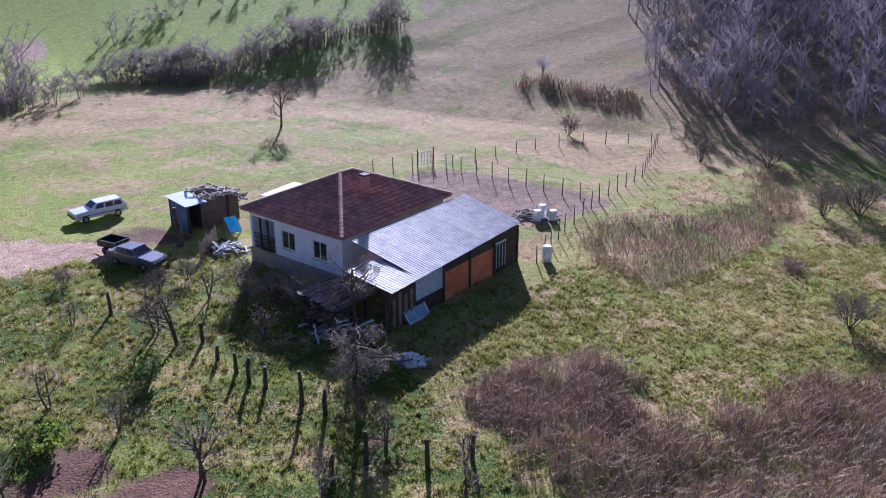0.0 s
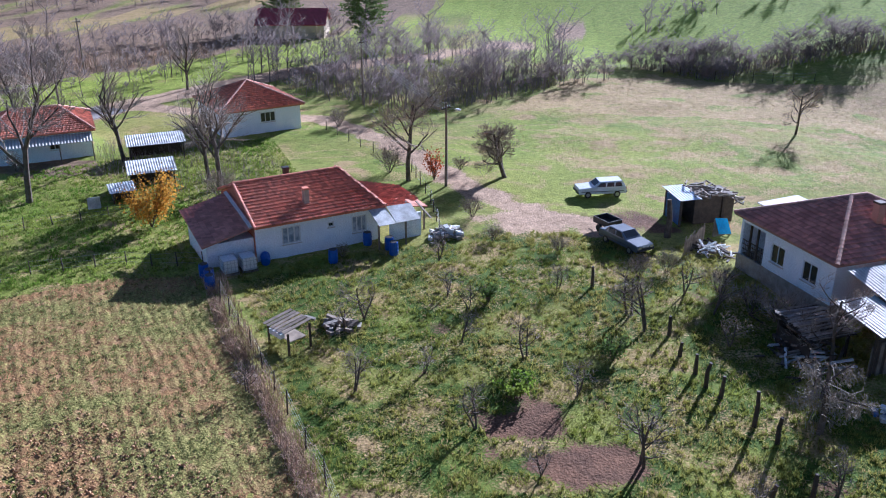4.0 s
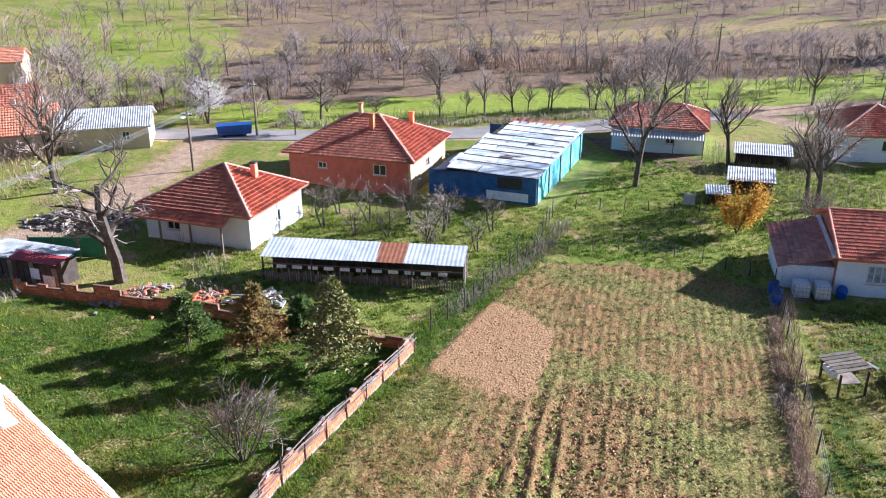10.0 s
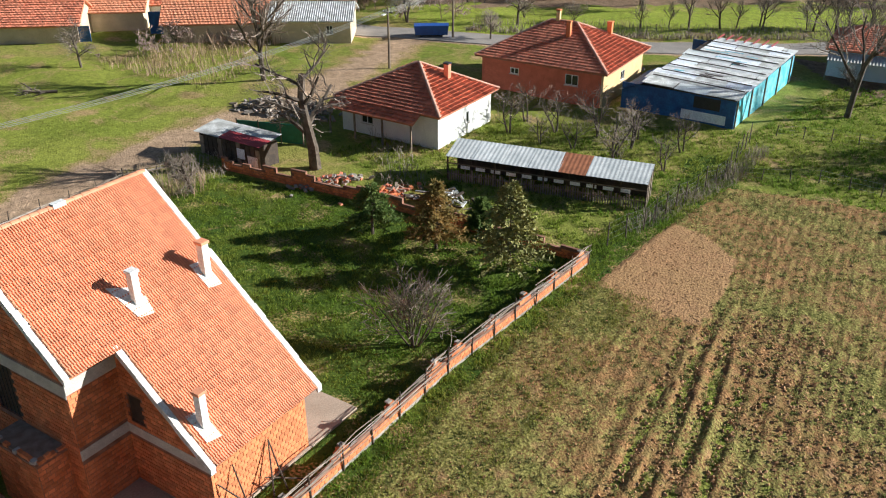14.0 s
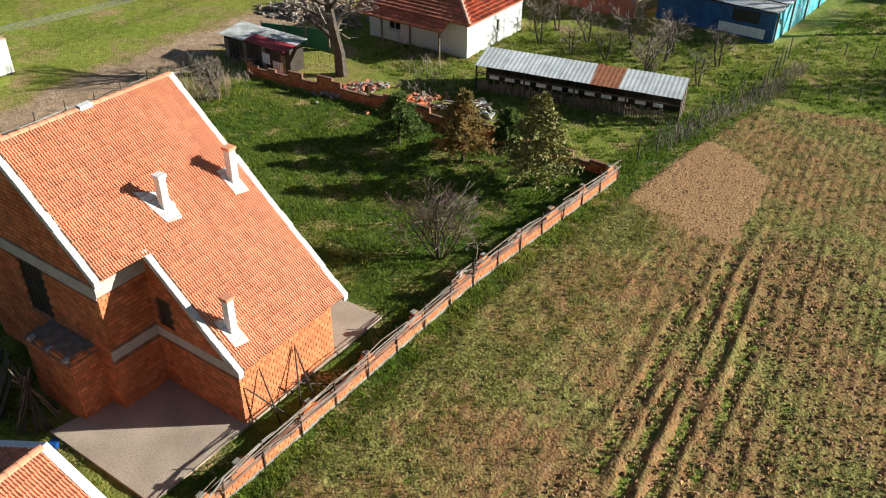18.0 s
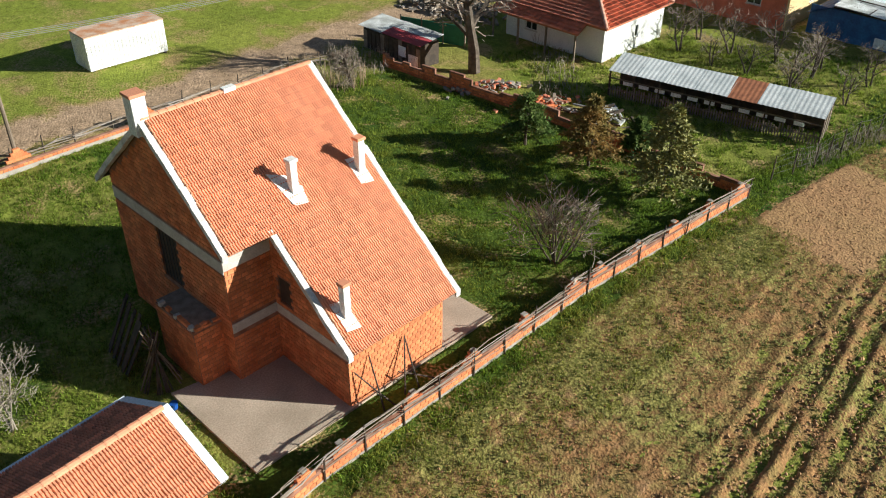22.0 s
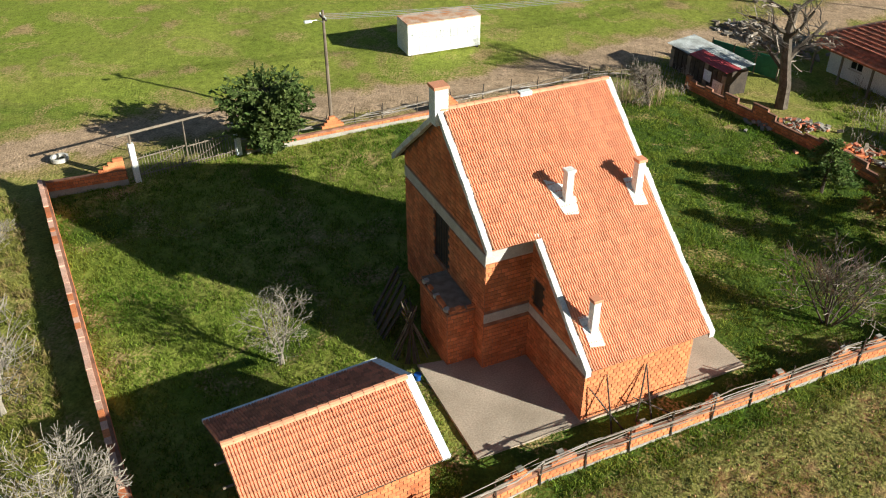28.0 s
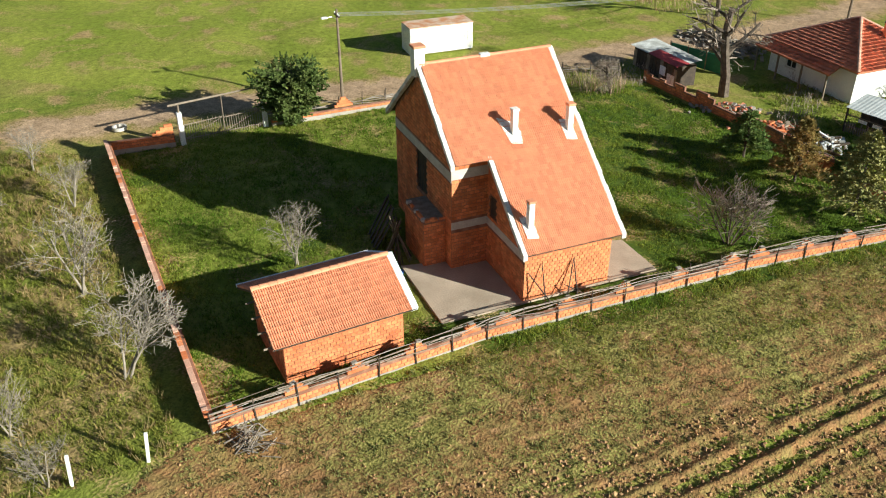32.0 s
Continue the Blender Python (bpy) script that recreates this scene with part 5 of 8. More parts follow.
# ---- vegetation ----
class Twigs:
    """Gathers thin tapered tubes and blades as arrays."""

    def __init__(self):
        self.v, self.f, self.n = [], [], 0

    def stick(self, pts, radii, sides=3):
        """A tapered tube, or with two sides a thin ribbon."""
        pts = np.asarray(pts, float)
        d = np.gradient(pts, axis=0)
        d /= np.linalg.norm(d, axis=1)[:, None] + 1e-9
        a = np.cross(d, (0.31, 0.72, 0.62))
        a /= np.linalg.norm(a, axis=1)[:, None] + 1e-9
        b = np.cross(d, a)
        w = np.arange(sides) * math.tau / sides
        r = np.asarray(radii, float)[:, None, None]
        ring = pts[:, None] + r * (a[:, None] * np.cos(w)[None, :, None] + b[:, None] * np.sin(w)[None, :, None])
        k = len(pts)
        i = np.arange(k * sides).reshape(k, sides) + self.n
        j = np.roll(i, -1, axis=1)
        f = np.stack([i[:-1], j[:-1], j[1:], i[1:]], -1)
        self.f.append((f[:, :1] if sides == 2 else f).reshape(-1, 4))
        self.v.append(ring.reshape(-1, 3))
        self.n += k * sides

    def leaf(self, p, d, s, w):
        q = np.array([p, p + d * s * 0.5 + w, p + d * s, p + d * s * 0.5 - w])
        self.f.append(np.arange(4)[None] + self.n)
        self.v.append(q)
        self.n += 4

    def data(self, name, material):
        me_ob = quick(name, np.concatenate(self.v), np.concatenate(self.f), material)
        me = me_ob.data
        bpy.data.objects.remove(me_ob)
        return me


def grow(rnd, tw, trunk, p, d, length, r, level, top, spread, droop=0.0, thin=1.0):
    """One branch and its side branches."""
    k = 4 if level < 2 else 3
    pts, dirs = [p], [d]
    for i in range(k):
        d = d + np.array([rnd.gauss(0, 1), rnd.gauss(0, 1), rnd.gauss(0, 0.6)]) * (0.10 + 0.05 * level) + np.array([0, 0, 0.10 - droop if level else 0.1])
        d /= np.linalg.norm(d)
        p = p + d * length / k
        pts.append(p)
        dirs.append(d)
    (trunk if level < 2 else tw).stick(pts, np.maximum(np.linspace(r, r * (0.5 if level < top else 0.35), k + 1), 0.009), 7 if level == 0 else 5 if level == 1 else 3 if level == 2 else 2)
    if level >= top:
        return
    n = int((8, 7, 6, 5)[min(level, 3)] * thin + rnd.random() * 1.6)
    for j in range(n):
        s = (0.30 if level == 0 else 0.25) + (0.72 if level else 0.68) * (j + rnd.random()) / n
        i = min(int(s * k), k - 1)
        q = pts[i] + (pts[i + 1] - pts[i]) * (s * k - i)
        side = np.array([rnd.gauss(0, 1), rnd.gauss(0, 1), rnd.gauss(0, 0.5)])
        side -= dirs[i] * side.dot(dirs[i])
        side /= np.linalg.norm(side) + 1e-9
        nd = dirs[i] * (1 - spread) + side * spread
        nd /= np.linalg.norm(nd)
        grow(rnd, tw, trunk, q, nd, length * rnd.uniform(0.42, 0.68) * (1.15 - 0.4 * s), r * (1 - 0.55 * s) * 0.6, level + 1, top, spread, droop, thin)


def tree_kind(seed, hgt, r, top=3, spread=0.62, droop=0.0, stems=1, fork=0.0, crown_mat=None, thin=1.0, bark_mat=None):
    """Meshes of a bare tree about 1 * hgt high: trunk with limbs, and twigs."""
    rnd = random.Random(seed)
    tw, tr = Twigs(), Twigs()
    for s in range(stems):
        d = np.array([rnd.gauss(0, fork), rnd.gauss(0, fork), 1.0])
        d /= np.linalg.norm(d)
        grow(rnd, tw, tr, np.array([rnd.uniform(-.1, .1) * (stems > 1), rnd.uniform(-.1, .1) * (stems > 1), -0.1]), d, hgt * 0.62, r, 0, top, spread, droop, thin)
    return tr.data("trunk", bark_mat or M_BARK), tw.data("crown", crown_mat or M_TWIG)


def place_tree(kind, x, y, scale=1.0, yaw=0.0, label="leafless tree with bare grey branches", name="tree", group="", category="tree"):
    z = float(height(np.array(x, float), np.array(y, float)))
    t = thing(name, x, y, yaw, z, label, category, group)
    for me, n in zip(kind, ("trunk", "crown")):
        o = new(n, me)
        o.parent = t
        o.scale = (scale, scale, scale)
    return t


M_PALE = mat("pale_twig", (0.35, 0.30, 0.24), (0.26, 0.22, 0.175), 2, 0.9, 0, rnd=0.25)
PALE = [tree_kind(80 + i, 5, 0.055, 3, 0.52, stems=3, fork=0.28, crown_mat=M_PALE, thin=0.85, bark_mat=M_PALE) for i in range(3)]
BROAD = [tree_kind(10 + i, 10, 0.20, 4, 0.60) for i in range(3)]
TALL = [tree_kind(20 + i, 12, 0.22, 4, 0.46) for i in range(2)]
OLD = tree_kind(31, 11, 0.44, 4, 0.62, droop=0.05, thin=0.9)
FAR_BROAD = [tree_kind(110 + i, 10, 0.24, 3, 0.62, thin=1.5) for i in range(3)]
FAR_TALL = [tree_kind(120 + i, 12, 0.24, 3, 0.48, thin=1.4) for i in range(2)]
ORCHARD = [tree_kind(40 + i, 4, 0.075, 3, 0.62, stems=2, fork=0.25, thin=0.6) for i in range(4)]
ROUND = tree_kind(50, 6.6, 0.2, 4, 0.70, stems=2, fork=0.2)
BUSHY = [tree_kind(60 + i, 3.4, 0.035, 2, 0.5, stems=9, fork=0.42) for i in range(3)]
WEEP = tree_kind(70, 4.4, 0.12, 4, 0.7, droop=0.22, crown_mat=M_PALE)
BLOSSOM = tree_kind(75, 6.0, 0.14, 4, 0.66, stems=2, fork=0.2, crown_mat=M_BLOSSOM)

rt = random.Random(77)


def many(spots, kinds, base, label, name="tree", group="", category="tree", vary=0.12):
    for x, y, hh in spots:
        place_tree(kinds[rt.randrange(len(kinds))], x, y, hh / base * rt.uniform(1 - vary, 1 + vary), rt.uniform(0, 360), label, name, group, category)


place_tree(ROUND, -6.2, 77.5, 1.05, 20, "round-crowned leafless tree beside the dirt track")
many([(-14.8, 75.1, 12)], BROAD, 10, "tall leafless tree beside the dirt track")
many([(24.3, 97.2, 7.5)], BROAD, 10, "lone leafless tree in the dry meadow")
many([(-11.5, 39.2, 3.6), (-2.7, 44.2, 3.2), (-8.1, 41.7, 2.4), (-4.8, 37.0, 3.5), (3.1, 35.0, 4.5), (-6.5, 49.9, 2.6), (-8.1, 51.5, 2.4), (-12.8, 47.6, 3.7), (3.5, 50.5, 4.1),
      (4.3, 48.4, 4.6), (-13.6, 45.8, 2.4), (-9.5, 57.5, 2.8), (-1.0, 53.5, 2.5), (7.2, 53.5, 3.2), (8.6, 51.0, 3.4), (-6.5, 45.5, 2.6), (0.2, 40.5, 3.0), (11.4, 34.0, 2.6), (7.5, 31.5, 2.8), (-1.5, 33.5, 2.6),
      (14.0, 31.0, 2.4), (-17.0, 38.5, 2.2), (9.0, 47.0, 2.6), (13.0, 29.0, 2.4)], ORCHARD, 4, "small leafless fruit tree in the grass", group="orchard trees")
many([(-56.8, 37.2, 4.8), (-55.0, 40.7, 5.4), (-48.5, 41.5, 5.2), (-49.0, 43.5, 4.8), (-46.3, 46.5, 4.6), (-44.3, 42.9, 3.4), (-52.5, 43.0, 5.0), (-51.0, 39.5, 3.8), (-46.5, 39.8, 3.8), (-53.5, 38.0, 3.4), (-58.5, 40.0, 4.4), (-50.5, 45.5, 4.2)], ORCHARD, 4, "slender leafless sapling between the houses",
     "sapling", "saplings between the houses")
many([(-45.8, 65.0, 15.5)], TALL, 12, "big old leafless tree in the garden")
many([(-43.5, 77.4, 12.0), (-33.0, 73.1, 10.5), (-31.0, 71.0, 13.0), (-51.0, 110.2, 9.0), (-81.3, 24.1, 12.7)], FAR_TALL, 12, "tall slender leafless garden tree")
place_tree(OLD, -57.4, 20.3, 1.08, 200, "old gnarled leafless tree beside the yard wall")
many([(-89.9, 79.2, 7.3), (-89.0, 59.0, 6.8), (-115.6, 71.4, 6), (-95.1, 84.0, 7), (-87.3, 77.1, 7.5), (-94.8, 8.9, 5.3), (-103, 60, 6), (-84, 52, 4.5), (-109, 88, 7), (-122, 60, 7), (-127, 80, 7), (-100, 97, 6), (-80, 103, 6),
      (-72, 112, 6.5), (-118, 40, 7), (-128, 30, 8), (-135, 45, 7), (-110, 48, 6), (-106, 38, 7)], FAR_BROAD, 10, "leafless tree among the far gardens", group="far trees")
place_tree(BLOSSOM, -96.5, 47.5, 1.1, 0, "tree in pale blossom beside the road", "blossom_tree")
place_tree(BLOSSOM, 60.5, 99.0, 0.45, 90, "tree in pale blossom beside the road", "blossom_tree")
many([(-79.5 + i * 1.05 + rt.uniform(-.3, .3), 71.5 + i * 1.75 + rt.uniform(-1.6, 1.6), rt.uniform(4.0, 8.0)) for i in range(14) if i not in (3, 8)], FAR_TALL, 12, "leafless tree beside the road", group="roadside trees", vary=0.2)
place_tree(BUSHY[0], -32.6, 16.0, 1.45, 0, "leafless many-stemmed shrub on the lawn", "shrub", category="shrub")
place_tree(PALE[1], -28.2, -8.9, 0.95, 50, "small leafless tree in the shaded yard", "tree")
place_tree(ROUND, -57.0, 11.0, 0.62, 120, "low spreading leafless tree at the yard corner")
place_tree(WEEP, 11.8, 38.6, 1.45, 40, "pale weeping tree beside the farm house")
many([(14.3, 46.0, 6.6)], BROAD, 10, "leafless tree in front of the metal roof")
many([(12.5, 49.0, 3.4), (11.0, 51.5, 2.6), (13.2, 47.2, 2.8), (9.5, 54.5, 2.6), (-30.2, 68.5, 3.2), (-52.0, 73.0, 2.6), (-26.0, 93.5, 2.5), (-10.5, 79.0, 1.8), (-17.0, 77.5, 3.0), (-8.0, 66.5, 2.2), (-6.0, 61.5, 1.8), (-1.0, 60.0, 1.6),
      (-16.5, 57.0, 1.5), (4.5, 56.5, 2.4), (6.5, 57.5, 2.2)], BUSHY, 3.4, "leafless bush with grey twigs", "bush", "bushes", "bush")
many([(-17.6, -14.5, 6.8), (-24.5, -19.8, 6.4), (-33.7, -24.8, 4.8), (-38.5, -30.0, 4.0), (-10.8, -14.9, 3.8), (-27.5, -27.0, 4.5), (-36, -33, 4.5), (-13.5, -18.0, 4.0)],
     PALE, 5, "leafless fruit tree outside the yard wall", group="trees outside the wall")
many([(52.0, 79.9, 3.0), (58.2, 65.5, 3.0), (62.1, 60.4, 3.6), (59.0, 47.3, 4.2), (55.7, 48.1, 3.4), (46, 31, 4.5), (43, 28, 5), (41, 33, 3)], BUSHY, 3.4, "leafless bush on the slope", "bush", "bushes on the slope", "bush")


def conifer(x, y, hgt, seed, material, label, width=0.36, skirt=0.25, kind="spruce"):
    """Layered branches hung with needle sprays."""
    rnd = random.Random(seed)
    tw, nd = Twigs(), Twigs()
    tw.stick([(0, 0, -0.1), (0, 0, hgt * 0.5), (0.03, 0, hgt * 0.97)], (0.11, 0.06, 0.015), 6)
    z = hgt * skirt
    while z < hgt * 0.98:
        f = 1 - (z - hgt * skirt) / (hgt * (1 - skirt))
        reach = hgt * width * (f ** 0.75 if kind == "spruce" else math.sin(math.pi * (0.22 + 0.72 * f)))
        for j in range(8 if kind == "spruce" else 15):
            a = rnd.uniform(0, math.tau)
            L = reach * rnd.uniform(0.72, 1.12) + 0.08
            d = np.array([math.cos(a), math.sin(a), rnd.uniform(-0.25, 0.12) if kind == "spruce" else rnd.uniform(0.0, 0.55)])
            p0 = np.array([0, 0, z])
            p1 = p0 + d * L
            tw.stick([p0, p1], (0.018, 0.006), 3)
            for q in range(int(12 + L * 18)):
                s = rnd.uniform(0.25, 1.05)
                c = p0 + (p1 - p0) * s
                v = np.array([rnd.gauss(0, 1), rnd.gauss(0, 1), rnd.gauss(0, 0.6)]) + d * 0.8
                v /= np.linalg.norm(v)
                w = np.cross(v, (rnd.gauss(0, 1), rnd.gauss(0, 1), rnd.gauss(0, 1)))
                w /= np.linalg.norm(w) + 1e-9
                nd.leaf(c, v, rnd.uniform(0.18, 0.38), w * (rnd.uniform(0.04, 0.07) if kind == "spruce" else rnd.uniform(0.06, 0.10)))
        z += hgt * 0.045
    t = thing("spruce" if kind == "spruce" else "pine", x, y, seed * 37, 0, label, "conifer")
    for me in (tw.data("trunk", M_BARK), nd.data("crown", material)):
        new(me.name.split(".")[0], me).parent = t


conifer(-45.1, 19.4, 3.5, 1, M_NEEDLE, "dark green young spruce in the yard", 0.5)
conifer(-41.4, 22.0, 4.6, 2, M_NEEDLEB, "young spruce with browning needles", 0.44)
conifer(-36.8, 24.4, 5.8, 3, mat("yellowish_needles", (0.34, 0.31, 0.08), (0.20, 0.21, 0.055), 0.8, 0.7, 0, rnd=0.35), "yellowish young spruce at the yard wall", 0.40, 0.16)
conifer(-42.0, 25.6, 2.4, 4, M_NEEDLE, "small green spruce behind the others", 0.45)
conifer(-48.2, -14.1, 4.4, 5, M_PINE, "dense green pine beside the gate", 0.60, 0.06, "pine")
conifer(-33.0, 140.0, 11.0, 6, M_NEEDLE, "tall dark pine among far trees", 0.34, 0.2, "pine")
conifer(-54.5, 163.0, 9.0, 7, M_NEEDLE, "broad dark pine before the far farm", 0.5, 0.12, "pine")


def leafy(x, y, hgt, wid, n, material, label, seed, name="bush"):
    rnd = random.Random(seed)
    tw, lf = Twigs(), Twigs()
    for i in range(14):
        a, l = rnd.uniform(0, 6.28), rnd.uniform(0.5, 1)
        tip = np.array([math.cos(a) * wid * 0.5 * l, math.sin(a) * wid * 0.5 * l, hgt * rnd.uniform(0.6, 1)])
        tw.stick([(0, 0, -0.05), tip * 0.5 + np.array([0, 0, hgt * 0.15]), tip], (0.04, 0.025, 0.008))
        for j in range(n // 14):
            c = tip * rnd.uniform(0.35, 1.0) + np.array([rnd.gauss(0, .16), rnd.gauss(0, .16), rnd.gauss(0, .16)]) * hgt * 0.5
            c[2] = max(c[2], 0.08)
            v = np.array([rnd.gauss(0, 1), rnd.gauss(0, 1), rnd.gauss(0, 1)])
            v /= np.linalg.norm(v)
            w = np.cross(v, (rnd.gauss(0, 1), rnd.gauss(0, 1), 0.3))
            w /= np.linalg.norm(w) + 1e-9
            lf.leaf(c, v, rnd.uniform(0.12, 0.26), w * 0.07)
    t = thing(name, x, y, 0, 0, label, "bush")
    for me in (tw.data("stem", M_BARK), lf.data("foliage", material)):
        new(me.name.split(".")[0], me).parent = t


leafy(-32.8, 60.8, 4.4, 4.6, 2600, M_AUTUMN, "bush with yellow autumn leaves", 1)
leafy(-12.5, 75.7, 2.9, 1.6, 420, M_REDLEAF, "small tree with red leaves beside the track", 2)
leafy(-3.2, 40.3, 1.1, 2.6, 700, M_GRASS, "low bright green bush", 3)
leafy(-5.4, 51.0, 1.6, 1.4, 350, M_NEEDLE, "small dark green bush", 4)
leafy(2.2, 44.6, 1.5, 1.6, 380, M_NEEDLE, "small dark green bush", 5)


def scatter(poly, n, seed):
    r = np.random.RandomState(seed)
    p = np.array(poly)
    lo, hi = p.min(0), p.max(0)
    area = abs(sum(a[0] * b[1] - a[1] * b[0] for a, b in zip(poly, list(poly[1:]) + [poly[0]]))) / 2
    q = r.uniform(lo, hi, (int(n * 1.15 * float(np.prod(hi - lo)) / area) + 20, 2))
    return q[inside(q[:, 0], q[:, 1], [tuple(c) for c in poly])][:n], r


def thicket(name, poly, n, hgt, material, label, seed, lean=0.7, r0=0.012, clump=0.0):
    """Arching thin stems over a patch of ground."""
    q, r = scatter(poly, n, seed)
    rim = near_line(q[:, 0], q[:, 1], list(poly) + [poly[0]]) + 1.1 * wobble(q[:, 0], q[:, 1], 2.8, seed + 2)
    if clump:
        rim = rim + 1.2 * wobble(q[:, 0], q[:, 1], clump, seed)
        ok = rim > r.uniform(-0.1, 0.5, len(q))
        q, rim = q[ok], rim[ok]
    k = len(q)
    base = np.c_[q, height(q[:, 0], q[:, 1])]
    h = hgt * r.uniform(0.35, 1.1, k) * (0.75 + 0.35 * wobble(q[:, 0], q[:, 1], 4, seed + 1))
    if clump:
        h = h * np.clip(0.3 + 0.7 * rim, 0.3, 1)
    a = r.uniform(0, math.tau, k)
    out = np.c_[np.cos(a), np.sin(a), np.zeros(k)] * (h * lean * r.uniform(0.2, 1.2, k))[:, None]
    up = np.c_[np.zeros(k), np.zeros(k), h]
    rows = [base - (0, 0, 0.05), base + out * 0.25 + up * 0.6, base + out * 0.7 + up * 0.95, base + out * 1.2 + up * (r.uniform(0.6, 1.0, k) - 0.3 * (lean > 1))[:, None]]
    side = np.c_[-np.sin(a), np.cos(a), np.zeros(k)]
    V, F = [], []
    for p, rr in zip(rows, (r0, r0 * 0.85, r0 * 0.6, r0 * 0.25)):
        V += [p + side * rr, p - side * rr]
    V = np.stack(V, 1)
    F = (np.arange(k)[:, None, None] * 8 + np.array([(0, 1, 3, 2), (2, 3, 5, 4), (4, 5, 7, 6)])[None]).reshape(-1, 4)
    return tagged(quick(name, V.reshape(-1, 3), F, material), label, "undergrowth", kind="stuff")


thicket("brambles", [(15.0, 35.4), (17.4, 37.2), (20.2, 38.4), (24.2, 37.8), (26.2, 33.0), (24.6, 30.4), (20.2, 29.6), (16.2, 30.6)], 7000, 1.2, M_BRAMBLE, "tangled purple-brown bramble mound", 1, lean=1.3, clump=6, r0=0.015)
thicket("brambles", [(15.0, 28.5), (17.6, 31.2), (22.0, 31.2), (26.2, 29.2), (30.8, 30.2), (36.5, 30.4), (40, 26), (30, 18), (19, 22)], 11000, 1.2, M_BRAMBLE, "tangled brown bramble thicket on the slope", 12, lean=1.2, clump=5, r0=0.015)
thicket("brambles", [(35.4, 54.0), (39.5, 55.6), (52, 53.0), (60, 62), (64, 60), (56, 50), (47.4, 45.8), (40.0, 43.0), (33.6, 42.2), (32.4, 48.5)], 9000, 0.75, M_BRAMBLE, "low purple-brown bramble scrub", 2, lean=1.4, clump=7, r0=0.014)
thicket("brambles", [(45.5, 43.8), (47.2, 42.0), (45.7, 40.0), (42.5, 40.2)], 1300, 0.7, M_BRAMBLE, "small bramble clump in the grass", 13, lean=1.5, clump=9, r0=0.011)
thicket("brambles", [(30, 24), (40, 27), (50, 24), (48, 10), (30, 14)], 6000, 1.5, M_TWIG, "dense leafless scrub", 3, clump=6, r0=0.012)
thicket("hedge_growth", [(-24.3, 52.0), (-23.5, 52.2), (-10.6, 31.0), (-3, 18.5), (-4.0, 17.6), (-11.9, 30.6)], 2600, 1.1, M_BRAMBLE, "dry scrubby growth along the garden fence", 4, r0=0.012)
thicket("field_hedge", [(-25.6, 53.0), (-24.9, 53.0), (-20.5, 45.4), (-15.9, 38.6), (-11.5, 31.9), (-3.2, 18.5), (-3.9, 18.2), (-12.2, 31.4), (-16.6, 38.2), (-21.3, 45.0)], 6000, 0.55, M_BRAMBLE, "low dense dead hedge along the field edge", 14, lean=1.0, r0=0.014)
thicket("hedge_growth", [(-38.0, 33.5), (-36.8, 34.2), (-40.0, 46.5), (-43.0, 53.0), (-44.2, 52.5), (-41, 45)], 1100, 1.2, M_TWIG, "thin twiggy growth along the wire fence", 5, r0=0.011)
thicket("roadside_scrub", [(-90, 53), (-62, 88), (-58, 100), (-62, 102), (-68, 90), (-94, 56)], 1600, 1.1, M_TWIG, "dry scrub along the road", 6, clump=5, r0=0.02)
thicket("garden_scrub", [(-44, 71), (-30, 66), (-26, 78), (-38, 86), (-50, 84)], 2600, 1.1, M_TWIG, "tangled leafless garden growth", 7, clump=5, r0=0.015)
thicket("valley_scrub", [(-130, 84), (-96, 98), (-70, 118), (-55, 135), (-62, 140), (-80, 124), (-134, 96)], 3600, 2.2, M_BRAMBLE, "brown scrub across the valley", 8, clump=9, r0=0.03)
thicket("yard_scrub", [(-62, 6), (-57, 9), (-60, 18), (-66, 14)], 600, 1.1, M_TWIG, "leafless scrub at the yard corner", 9, r0=0.014)
thicket("village_scrub", [(-96, 10), (-80, 18), (-88, 28), (-100, 24)], 1600, 1.2, M_BRAMBLE, "brown weeds before the village houses", 10, clump=5, r0=0.02)
thicket("ditch_scrub", [(-63, 27), (-51, 23), (-50, 26), (-60, 29)], 500, 0.9, M_TWIG, "dry stems behind the broken wall", 11, r0=0.014)


thicket("village_scrub", [(-98, 22), (-92, 27), (-96, 35), (-104, 44), (-110, 50), (-112, 44), (-103, 32)], 2600, 2.2, M_BRAMBLE, "reddish leafless scrub beside the village houses", 15, clump=6, r0=0.022)
thicket("track_bush", [(-60.5, 7.0), (-56.5, 8.5), (-56.0, 12.0), (-60.0, 12.5)], 330, 2.2, M_BRAMBLE, "broad reddish leafless bush behind the yard", 16, lean=1.0, clump=9, r0=0.014)


thicket("hedge_underwood", [(-40, 114), (-24, 104), (-16, 102), (-6, 112), (2, 126), (-4, 132), (-24, 126), (-42, 124)], 4200, 1.6, M_TWIG, "dark underwood below the hedge trees", 17, lean=0.9, clump=9, r0=0.035)
thicket("hedge_underwood", [(-2, 131), (2, 133), (12, 132), (19, 126), (29, 128), (43, 130), (54, 128), (54, 136), (30, 135), (14, 138)], 3000, 1.6, M_TWIG, "dark underwood below the hedge trees", 18, lean=0.9, clump=9, r0=0.035)


